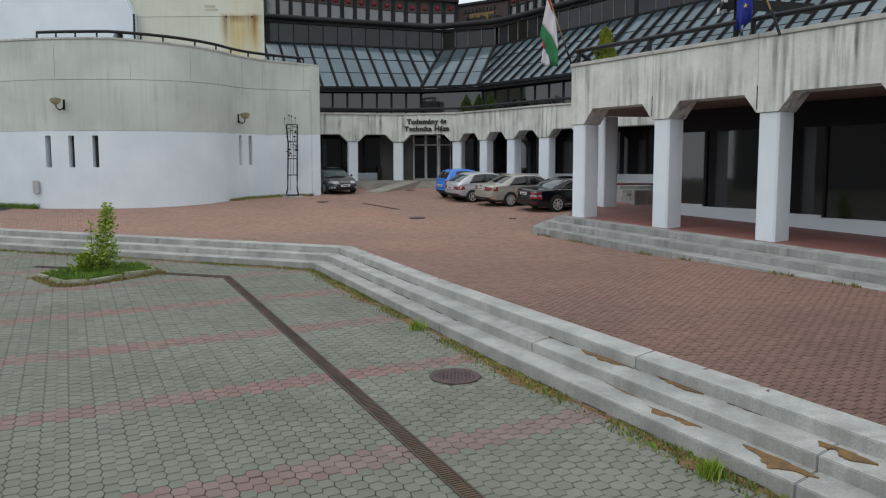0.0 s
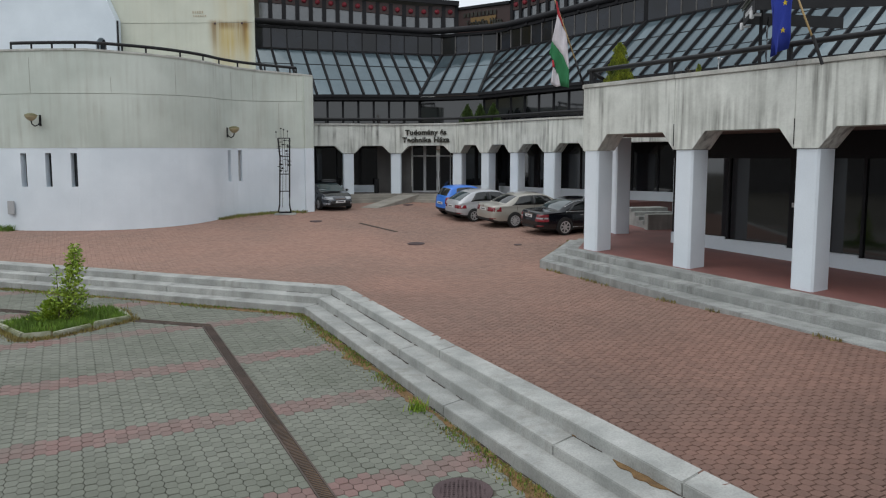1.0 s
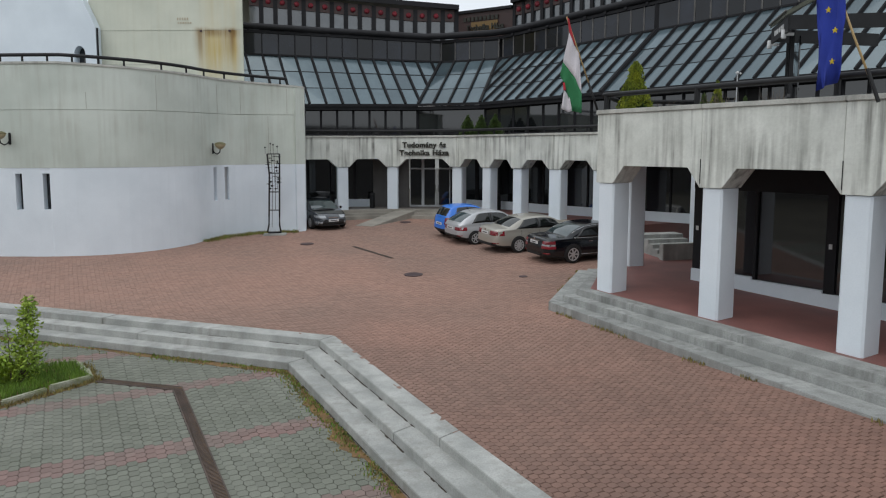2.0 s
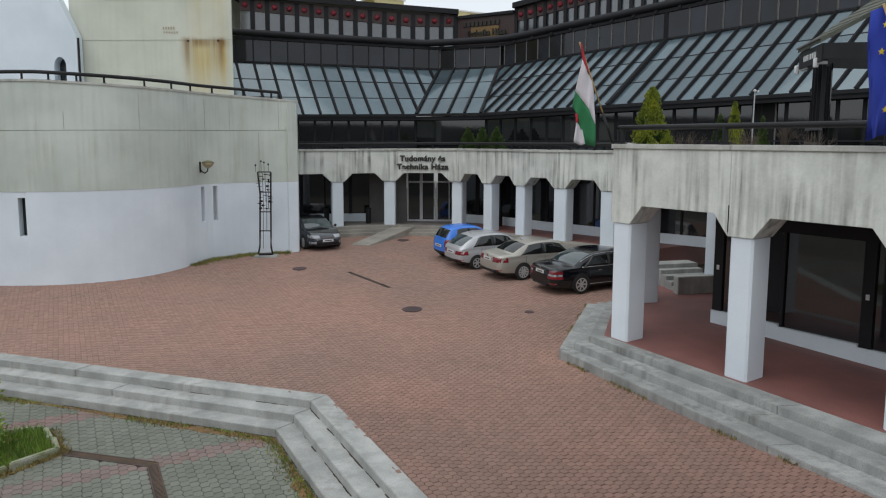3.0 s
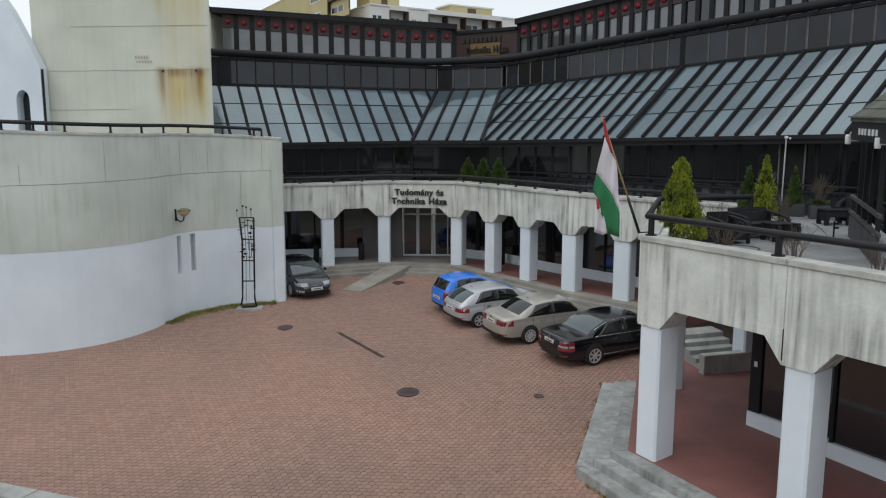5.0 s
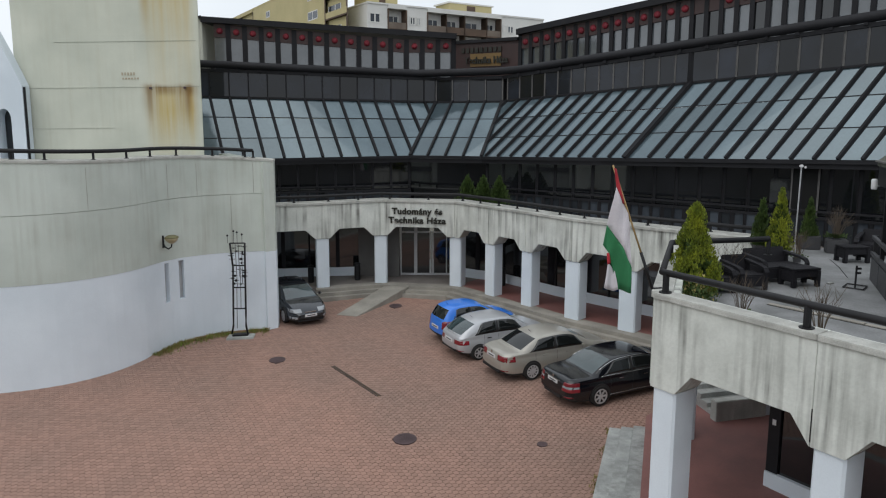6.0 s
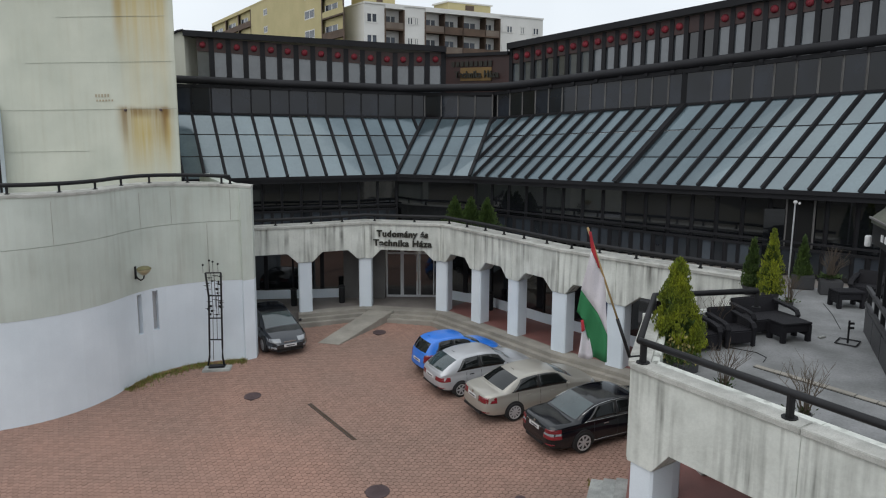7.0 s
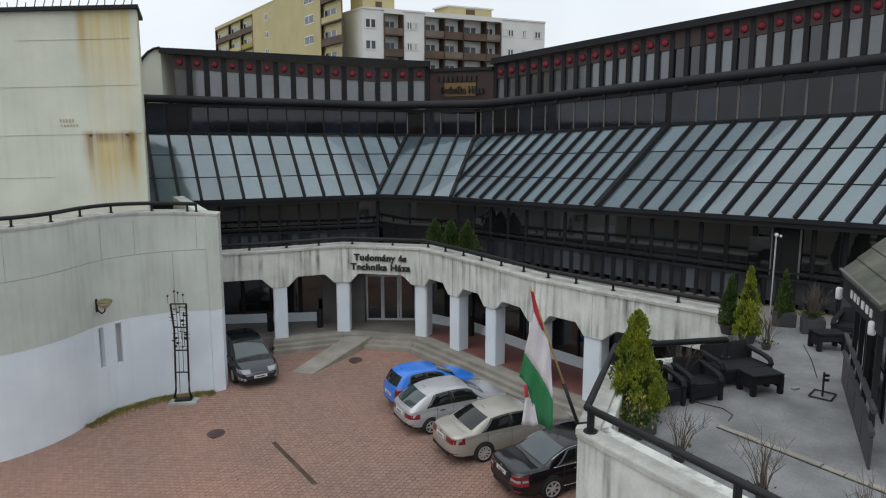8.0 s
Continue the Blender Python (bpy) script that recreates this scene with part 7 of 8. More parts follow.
def conifer(p, h, r, seed, name="thuja", label="narrow yellow-green conical thuja in a pot", material=None, count=2600, pot=True, squat=1.0, skirt=0.8):
    rnd = random.Random(seed)
    t = empty(name, label, "shrub", "potted shrubs on the terrace")
    x, y, z = p
    if pot:
        Shape().lathe(p, [(0.2, 0), (0.27, 0.26), (0.29, 0.27), (0.29, 0.3), (0.26, 0.3), (0.25, 0.25)], 14).make("pot", POT, t)
    z0 = z + (0.2 if pot else 0)
    Shape().tube([(x, y, z0 - 0.05), (x, y, z0 + h * 0.8)], 0.04, 6, taper=0.01).make("trunk", BARK, t)
    # upright sprays: each is a narrow flame of small leaves
    sprays = []
    for _ in range(120):
        u = rnd.random() ** 1.25 * 0.84
        a = rnd.uniform(0, 6.28)
        rad = r * (skirt + (1 - skirt) * min(1, 4 * u)) * (1 - u) ** 1.15 * math.sqrt(rnd.uniform(0.15, 1.0)) * squat
        sprays.append((x + rad * math.cos(a), y + rad * math.sin(a), z0 + u * h, rnd.uniform(0.13, 0.24) * h * (1 - 0.3 * u), a, rnd.uniform(0.045, 0.085) * (r / 0.55)))

    def place(q):
        sx, sy, sz, sh, a, w = q.choice(sprays)
        v = q.random()
        d = w * (1 - v) ** 0.6 * (0.4 + 1.6 * min(0.5, v + 0.1))
        b = q.uniform(0, 6.28)
        k = math.sqrt(q.random())
        return (sx + d * k * math.cos(b) * 1.6 - 0.1 * v * math.cos(a), sy + d * k * math.sin(b) * 1.6 - 0.1 * v * math.sin(a), min(z0 + h, sz + v * sh)), (math.cos(b) * 0.35, math.sin(b) * 0.35, 1.0)
    Shape().add(*leaves(count, place, 0.075, rnd)).make("foliage", material or THUJA, t)

    # dark leaves inside the crown put its inner shade into the colour
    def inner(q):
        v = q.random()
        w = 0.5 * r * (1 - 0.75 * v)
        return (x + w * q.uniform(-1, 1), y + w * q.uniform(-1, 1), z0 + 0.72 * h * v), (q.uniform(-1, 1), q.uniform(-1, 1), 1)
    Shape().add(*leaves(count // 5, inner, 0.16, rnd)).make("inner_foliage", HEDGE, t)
    return t


def bare_shrub(p, h, n, seed, leaf=60):
    rnd = random.Random(seed)
    t = empty("bare_shrub", "leafless twiggy shrub in a low dark pot", "shrub", "potted shrubs on the terrace")
    x, y, z = p
    Shape().lathe(p, [(0.1, 0), (0.13, 0.12), (0.14, 0.15), (0.11, 0.15), (0.1, 0.12)], 12).make("pot", POT, t)
    s = Shape()
    for _ in range(n):
        a = rnd.uniform(0, 6.28)
        d = rnd.uniform(0.1, 0.62) * h
        tip = (x + d * math.cos(a), y + d * math.sin(a), z + 0.15 + h * rnd.uniform(0.55, 1.05))
        root = (x + 0.06 * math.cos(a), y + 0.06 * math.sin(a), z + 0.13)
        m = lerp(root, tip, 0.5)
        m = (m[0] - 0.06 * math.cos(a), m[1] - 0.06 * math.sin(a), m[2] + 0.08)
        s.tube([root, m, tip], 0.009, 4, taper=0.003)
        for _ in range(3):
            q = lerp(m, tip, rnd.uniform(0.0, 0.7))
            s.tube([q, (q[0] + rnd.uniform(-0.16, 0.16), q[1] + rnd.uniform(-0.16, 0.16), q[2] + rnd.uniform(0.12, 0.3))], 0.005, 3, taper=0.002)
    s.make("twig_crown", BARK, t)

    def place(q):
        a, d = q.uniform(0, 6.28), abs(q.gauss(0, 0.13))
        return (x + d * math.cos(a), y + d * math.sin(a), z + 0.14 + 0.1 * q.random()), (math.cos(a), math.sin(a), 0.9)
    Shape().add(*leaves(leaf, place, 0.09, rnd)).make("undergrowth", HEDGE, t)


TF = TERR + 0.05
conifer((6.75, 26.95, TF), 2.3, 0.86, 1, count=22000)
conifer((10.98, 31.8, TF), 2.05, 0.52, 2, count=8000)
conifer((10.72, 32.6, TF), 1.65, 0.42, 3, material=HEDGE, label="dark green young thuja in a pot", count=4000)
conifer((12.6, 33.3, TF + 0.2), 1.5, 0.36, 4, "upright_shrub", "dark green upright evergreen in a grey trough", HEDGE, 5000, False, 1.1, 0.9)
bare_shrub((7.2, 24.9, TF), 0.95, 22, 5)
bare_shrub((8.3, 23.5, TF), 1.05, 24, 6)
bare_shrub((9.4, 22.1, TF), 1.0, 22, 7)
bare_shrub((8.2, 28.5, TF), 1.0, 16, 8)
bare_shrub((11.3, 31.2, TF), 0.8, 20, 15)
bare_shrub((13.15, 32.6, TF + 0.35), 0.95, 40, 9, 300)
rnd = random.Random(41)
t = empty("planter_box", "low dark planter box with dry undergrowth at the thuja's foot", "planter", "planter boxes on the terrace")
Shape().prism([(6.2, 26.35), (6.62, 25.75), (7.05, 26.05), (6.63, 26.65)], TF, TF + 0.24).make("box", POT, t, bevel=0.02)
Shape().add(*leaves(900, lambda q: ((6.62 + q.gauss(0, 0.17), 26.25 + q.gauss(0, 0.2), TF + 0.2 + abs(q.gauss(0, 0.14))), (q.uniform(-1, 1), q.uniform(-1, 1), 1.0)), 0.09, rnd)).make("undergrowth", HEDGE, t)
Shape().add(*leaves(260, lambda q: ((6.62 + q.gauss(0, 0.17), 26.25 + q.gauss(0, 0.2), TF + 0.25 + abs(q.gauss(0, 0.2))), (q.uniform(-1, 1), q.uniform(-1, 1), 1.0)), 0.08, rnd)).make("dry_leaves", DRY, t)
# clipped hedge boxes behind the arcade railing
for k, (hx, hy) in enumerate(((1.35, 44.6), (2.1, 44.35), (2.85, 43.9))):
    rnd = random.Random(20 + k)
    t = empty("trough_shrub", "dark green bushy evergreen in a trough", "shrub", "evergreens on the arcade roof")
    Shape().box((hx, hy, LOWT + 0.33), (0.7, 0.4, 0.66), rz=-0.45).make("trough", POT, t, bevel=0.02)

    def place(q, hx=hx, hy=hy):
        a = q.uniform(0, 6.28)
        d = abs(q.gauss(0, 0.22))
        return (hx + d * math.cos(a), hy + d * math.sin(a), TERR + 0.1 + (0.12 + q.random() * 0.88) * max(0.15, 1.42 - 1.9 * d)), (math.cos(a) * 0.5, math.sin(a) * 0.5, 1)
    Shape().add(*leaves(2200, place, 0.13, rnd)).make("foliage", HEDGE, t)


# ---- terrace furniture ----
def rattan_seat(name, label, p, rz, width):
    """A moulded garden seat; it faces local -y."""
    m = Matrix.Translation(p) @ Matrix.Rotation(rz, 4, "Z")
    t = empty(name, label, "garden seat", "dark garden seats on the terrace", at=m)
    d = 0.82
    Shape().box((0, -0.02, 0.33), (width - 0.16, d - 0.1, 0.14)).make("seat", RATTAN, t, bevel=0.03)
    Shape().box((0, -d / 2 + 0.06, 0.2), (width - 0.2, 0.06, 0.2)).make("apron", RATTAN, t, bevel=0.01)
    back = [(-width / 2 + 0.06, 0.34, 0.3), (width / 2 - 0.06, 0.34, 0.3), (width / 2 - 0.06, 0.42, 0.3), (-width / 2 + 0.06, 0.42, 0.3)]
    Shape().hexa(back, [(x, y + 0.13, 0.79) for x, y, z in back]).make("backrest", RATTAN, t, bevel=0.03)
    for sx in (-1, 1):
        x = sx * (width / 2 - 0.06)
        arm = [(x, 0.46, 0.66), (x, 0.2, 0.625), (x, -0.15, 0.59), (x, -0.34, 0.54), (x, -d / 2, 0.43)]
        s = Shape()
        for a, b in zip(arm, arm[1:]):
            s.hexa([(a[0] - 0.065, a[1], a[2] - 0.03), (a[0] + 0.065, a[1], a[2] - 0.03), (a[0] + 0.065, a[1], a[2] + 0.03), (a[0] - 0.065, a[1], a[2] + 0.03)],
                   [(b[0] - 0.065, b[1], b[2] - 0.03), (b[0] + 0.065, b[1], b[2] - 0.03), (b[0] + 0.065, b[1], b[2] + 0.03), (b[0] - 0.065, b[1], b[2] + 0.03)])
        s.make("armrest", RATTAN, t)
        Shape().box((x, 0.02, 0.28), (0.05, d - 0.2, 0.24)).make("side_panel", RATTAN, t, bevel=0.01)
        Shape().box((x, -d / 2 + 0.04, 0.23), (0.1, 0.08, 0.46)).make("leg", RATTAN, t, bevel=0.015)
        Shape().box((x, d / 2 - 0.05, 0.32), (0.1, 0.08, 0.64)).make("leg", RATTAN, t, bevel=0.015)
    return t


def rattan_table(p, rz, w, d):
    m = Matrix.Translation(p) @ Matrix.Rotation(rz, 4, "Z")
    t = empty("coffee_table", "low dark rattan-look coffee table", "table", "dark garden tables on the terrace", at=m)
    Shape().box((0, 0, 0.46), (w, d, 0.05)).make("tabletop", RATTAN, t, bevel=0.015)
    for sx in (-1, 1):
        Shape().box((sx * (w / 2 - 0.05), 0, 0.28), (0.06, d - 0.14, 0.30)).make("side_panel", RATTAN, t, bevel=0.015)
        for sy in (-1, 1):
            Shape().box((sx * (w / 2 - 0.06), sy * (d / 2 - 0.06), 0.21), (0.12, 0.12, 0.43)).make("leg", RATTAN, t, bevel=0.015)
    for sy in (-1, 1):
        Shape().box((0, sy * (d / 2 - 0.05), 0.34), (w - 0.2, 0.05, 0.18)).make("front_panel", RATTAN, t, bevel=0.015)


rattan_seat("armchair", "dark rattan-look garden armchair", (7.51, 27.74, TF), radians(18), 0.84)
rattan_seat("armchair", "dark rattan-look garden armchair", (8.47, 28.05, TF), radians(16), 0.84)
rattan_seat("garden_sofa", "dark rattan-look two-seat garden sofa", (9.72, 29.05, TF), radians(20), 1.5)
rattan_table((10.05, 28.3, TF), radians(16), 0.84, 0.6)
rattan_table((12.98, 31.2, TF), radians(3), 0.8, 0.58)
rattan_seat("armchair", "dark rattan-look garden armchair", (14.0, 32.0, TF), radians(-40), 0.86)
for p in ((12.6, 33.3), (13.15, 32.6)):
    tagged(Shape().prism([(p[0] - 0.34, p[1] - 0.12), (p[0] + 0.28, p[1] - 0.32), (p[0] + 0.4, p[1] + 0.08), (p[0] - 0.22, p[1] + 0.28)], TF, TF + 0.45).make("planter_box", POT, bevel=0.025), "grey plastic rattan-look planter box", "planter", "planter boxes on the terrace")
t = empty("parasol_base", "empty dark parasol stand with a square frame", "parasol base")
px0, py0 = 11.4, 27.98
Shape().lathe((px0, py0, TF), [(0.025, 0), (0.025, 0.6)], 8).make("tube", BLACK, t)
for k in range(4):
    a = k * math.pi / 2 + 0.1
    p = (px0 + 0.34 * math.cos(a), py0 + 0.34 * math.sin(a), TF + 0.03)
    q = (px0 + 0.34 * math.cos(a + math.pi / 2), py0 + 0.34 * math.sin(a + math.pi / 2), TF + 0.03)
    Shape().tube([p, q], 0.018, 6).make("frame_bar", BLACK, t)
for z in (0.4, 0.52):
    Shape().box((px0 + 0.05, py0, TF + z), (0.14, 0.05, 0.05)).make("clamp", BLACK, t)
tagged(Shape().box((10.95, 28.4, TF + 0.02), (0.2, 0.1, 0.05), rz=0.4).make("rubble_piece", STEP, bevel=0.01), "small loose concrete piece on the terrace floor", "rubble")
t = empty("lamp_post", "thin grey post with a white floodlight head", "lamp post")
Shape().tube([(12.4, 33.8, TF), (12.42, 33.8, TF + 2.72)], 0.024, 8).make("pole", ALU, t)
Shape().box((12.4, 33.75, TF + 2.75), (0.13, 0.1, 0.1)).make("floodlight", PLATE, t, bevel=0.03)
Shape().box((12.52, 33.72, TF + 2.71), (0.07, 0.07, 0.08)).make("sensor", PLATE, t, bevel=0.02)
# worn expansion joint: a low strip between two ragged cracks
ja, jb = Vector((8.42, 26.38)), Vector((10.95, 23.23))
jd = (jb - ja).normalized()
jn = Vector((-jd[1], jd[0]))
strip, cracks = Shape(), Shape()
jr = random.Random(31)
for k in range(9):
    u0, u1 = k / 9 + jr.uniform(0.0, 0.012), (k + 1) / 9
    p, q = ja.lerp(jb, u0), ja.lerp(jb, u1)
    strip.prism([tuple(p), tuple(q), tuple(q + jn * 0.15), tuple(p + jn * 0.15)], TF + 0.001, TF + 0.02 + jr.uniform(0, 0.012))
for off, w in ((-0.035, 0.05), (0.15, 0.035)):
    for k in range(60):
        p, q = ja.lerp(jb, k / 60) + jn * off, ja.lerp(jb, (k + 1) / 60) + jn * off
        g, h = w * jr.uniform(0.35, 1.25), w * jr.uniform(0.35, 1.25)
        cracks.prism([tuple(p), tuple(q), tuple(q + jn * h), tuple(p + jn * g)], TF + 0.001, TF + 0.006)
tagged(strip.make("joint_strip", STEP_BROWN), "worn concrete strip along an expansion joint", "floor strip", kind="structure")
tagged(cracks.make("joint_cracks", BLACK_VOID), "ragged dark cracks along the expansion joint", "crack", kind="structure")
tagged(Shape().tube([(12.47, 31.5, TF + 0.004), (12.2, 30.4, TF + 0.004), (11.78, 29.1, TF + 0.004)], 0.012, 4).make("floor_crack", BUMPER), "dark crack line across the terrace floor", "crack", kind="structure")
tagged(Shape().tube([(8.2, 27.75, TF + 0.014), (8.5, 27.55, TF + 0.014), (8.85, 27.3, TF + 0.014), (8.95, 26.95, TF + 0.014), (8.75, 26.65, TF + 0.009)], 0.009, 6).make("cable", BLACK, smooth=True), "black cable lying on the terrace floor", "cable")


# ---- glazed kiosk on the terrace ----
def kiosk():
    t = empty("terrace_kiosk", "dark framed terrace kiosk with a mossy shingled canopy roof", "kiosk")
    F0, F1 = Vector((12.3, 28.9)), Vector((10.7, 24.5))
    d = (F1 - F0).normalized()
    n = Vector((-d[1], d[0]))
    ang = math.atan2(d[1], d[0])
    L = (F1 - F0).length
    P = lambda s, o=0.0: F0 + d * s + n * o
    for k in range(4):
        p, q = P(L * k / 4 + 0.02), P(L * (k + 1) / 4 - 0.02)
        m = (p + q) / 2
        Shape().box((m[0], m[1], TF + 0.32), (L / 4 - 0.04, 0.05, 0.64), rz=ang).make("lower_panel", POT, t, bevel=0.01)
    for s, h in ((0.0, 1.25), (1.0, 3.2), (1.9, 3.25), (2.9, 3.25), (4.1, 3.25)):
        p = P(s, 0.06)
        Shape().box((p[0], p[1], TF + h / 2), (0.1, 0.1, h), rz=ang).make("post", BLACK, t)
    for z in (1.2, 0.75):
        bar((*P(-0.05), TF + z), (*P(L), TF + z), 0.09, 0.09, POT, "rail", t)
    for s0, s1 in ((1.06, 1.84), (1.96, 2.84), (2.96, 4.04)):
        a, b, c, e = P(s0, 0.25), P(s1, 0.25), P(s1, 0.28), P(s0, 0.28)
        Shape().prism([tuple(v) for v in (a, b, c, e)], TF + 0.7, TF + 3.0).make("pane", SHOP_GLASS, t)
    # canopy: eave corners and the rise towards the ridge
    z = 10.7
    E0, E1 = Vector((10.78, 26.35)), Vector((10.22, 23.75))
    R0, R1 = E0 + 4.2 * Vector((0.954, 0.3)), E1 + 4.2 * Vector((0.995, -0.1))
    lo = [(*E0, z), (*E1, z), (*R1, z + 2.3), (*R0, z + 2.5)]
    Shape().hexa([(x, y, q - 0.09) for x, y, q in lo], lo).make("canopy_roof", CANVAS, t, "mossy grey-green shingle roof")
    for k in range(12):
        q4 = [lerp(lo[0], lo[3], k / 12), lerp(lo[1], lo[2], k / 12), lerp(lo[1], lo[2], (k + 0.96) / 12), lerp(lo[0], lo[3], (k + 0.96) / 12)]
        lift = (0.035, 0.035, 0.012, 0.012)
        Shape().hexa([(x, y, q - 0.004) for x, y, q in q4], [(x, y, q + e) for (x, y, q), e in zip(q4, lift)]).make("shingle_course", CANVAS, t)
    bar((E0[0] - 0.03, E0[1] + 0.02, z + 0.03), (E1[0] - 0.03, E1[1] - 0.02, z + 0.03), 0.04, 0.04, PIER_GREY, "eave_board", t)
    bar((E0[0] + 0.08, E0[1], z - 0.33), (E1[0] + 0.08, E1[1], z - 0.33), 0.06, 0.46, BLACK, "fascia", t)
    bar((E0[0] + 0.08, E0[1], z - 0.3), (R0[0], R0[1], z - 0.3), 0.06, 0.4, BLACK, "fascia", t)
    bar((E1[0] + 0.08, E1[1], z - 0.3), (R1[0], R1[1], z - 0.3), 0.06, 0.4, BLACK, "fascia", t)
    ed = (E1 - E0).normalized()
    for s0, w in ((0.6, 0.18), (0.84, 0.18), (1.08, 0.14), (1.34, 0.22), (1.62, 0.22), (1.9, 0.16)):
        p = E0 + ed * (s0 + w / 2)
        Shape().box((p[0] + 0.04, p[1], z - 0.33), (w * 0.7, 0.02, 0.15), rz=math.atan2(ed[1], ed[0])).make("sign_bar", PLATE, t)
    for p in ((10.86, 26.55), (10.36, 24.25)):
        Shape().lathe((p[0], p[1], 10.02), [(0.06, 0), (0.07, 0.03), (0.07, 0.22), (0.055, 0.25)], 12).make("lantern", PLATE, t, smooth=True)
        Shape().box((p[0] + 0.16, p[1] - 0.03, 10.14), (0.24, 0.06, 0.08)).make("lantern_arm", PLATE, t)


kiosk()


# ---- flags ----
def cloth(name, pts, base, material, parent, phase):
    """A hanging piece of cloth outlined by (along, height) pairs, with folds."""
    ox, oy, dx, dy = base
    bm = bmesh.new()
    vs = [bm.verts.new((a, 0, z)) for a, z in pts]
    bm.faces.new(vs)
    bmesh.ops.triangulate(bm, faces=bm.faces)
    bmesh.ops.subdivide_edges(bm, edges=bm.edges, cuts=4, use_grid_fill=True)
    for v in bm.verts:
        a, z = v.co.x, v.co.z
        w = 0.055 * math.sin(13 * a + 2.2 * z + phase) + 0.03 * math.sin(24 * a - 3 * z)
        v.co = (ox + dx * a - dy * w, oy + dy * a + dx * w, z)
    geom = bmesh.ops.solidify(bm, geom=bm.faces[:], thickness=0.008)
    me = bpy.data.meshes.new(name)
    bm.to_mesh(me)
    bm.free()
    me.materials.append(material)
    me.shade_smooth()
    ob = new(name, me)
    ob.parent = parent
    return ob


flag = empty("national_flag", "red, white and green flag hanging limp from a wooden pole", "flag")
Shape().tube([(4.90, 24.90, 8.80), (4.18, 24.90, 10.82)], 0.022, 8).make("pole", POLE_WOOD, flag, smooth=True)
Shape().tube([(5.18, 24.90, 8.00), (4.88, 24.90, 8.85)], 0.035, 8).make("socket", BLACK, flag, smooth=True)
Shape().tube([(5.18, 24.90, 8.00), (5.40, 24.95, 8.00)], 0.03, 6).make("bracket", BLACK, flag)
base = (4.2, 24.86, 1.0, 0.0)
cloth("red_stripe", [(-0.02, 10.78), (0.05, 10.74), (0.17, 10.25), (0.31, 9.90), (0.22, 9.98), (0.06, 10.35)], base, CLOTH_RED, flag, 0)
cloth("white_stripe", [(0.06, 10.34), (0.22, 9.97), (0.33, 9.88), (0.42, 9.40), (0.45, 8.90), (0.47, 8.52), (0.25, 9.00), (-0.1, 9.48), (-0.03, 9.85)], base, CLOTH_WHITE, flag, 0.4)
cloth("green_stripe", [(-0.1, 9.48), (0.25, 9.00), (0.47, 8.52), (0.48, 7.92), (0.2, 8.00), (0.12, 8.40), (-0.05, 8.85), (-0.2, 9.05)], base, CLOTH_GREEN, flag, 0.2)
cloth("white_tail", [(-0.06, 8.65), (0.12, 8.40), (0.2, 8.00), (0.08, 7.96), (-0.14, 8.06)], base, CLOTH_WHITE, flag, 0.9)
cloth("red_tail", [(-0.1, 8.85), (-0.04, 8.85), (0.0, 8.62), (-0.08, 8.60)], base, CLOTH_RED, flag, 0.1)

eu = empty("blue_flag", "blue flag with yellow stars on a slanted wooden pole", "flag")
bx, by = 9.62, 17.6
Shape().tube([(bx, by, 7.95), (bx - 0.35, by + 0.35, 9.2), (bx - 0.75, by + 0.75, 10.7)], 0.025, 8).make("pole", POLE_WOOD, eu, smooth=True)
Shape().tube([(bx + 0.04, by - 0.04, 7.8), (bx - 0.14, by + 0.14, 8.5)], 0.04, 8).make("socket", BLACK, eu)
ebase = (9.0, 18.25, 0.5, -0.866)
cloth("cloth", [(-0.42, 10.6), (0.15, 10.75), (0.25, 9.6), (0.22, 8.6), (0.12, 8.25), (-0.25, 8.15), (-0.36, 8.1), (-0.3, 9.2)], ebase, CLOTH_BLUE, eu, 0)
for a, z in ((-0.05, 10.3), (0.08, 9.35), (-0.1, 9.8), (0.05, 8.7)):
    st = Shape()
    pts5 = [(a + (0.07 if k % 2 == 0 else 0.03) * math.sin(k * math.pi / 5), z + (0.07 if k % 2 == 0 else 0.03) * math.cos(k * math.pi / 5)) for k in range(10)]
    v0 = [(9.0 + 0.5 * q - 0.866 * 0.1, 18.25 - 0.866 * q - 0.5 * 0.1, zz) for q, zz in pts5]
    v1 = [(x + 0.02, y + 0.01, zz) for x, y, zz in v0]
    st.add(v0 + v1, [tuple(range(10)), tuple(range(19, 9, -1))] + [(i, (i + 1) % 10, 10 + (i + 1) % 10, 10 + i) for i in range(10)]).make("star", STAR, eu)


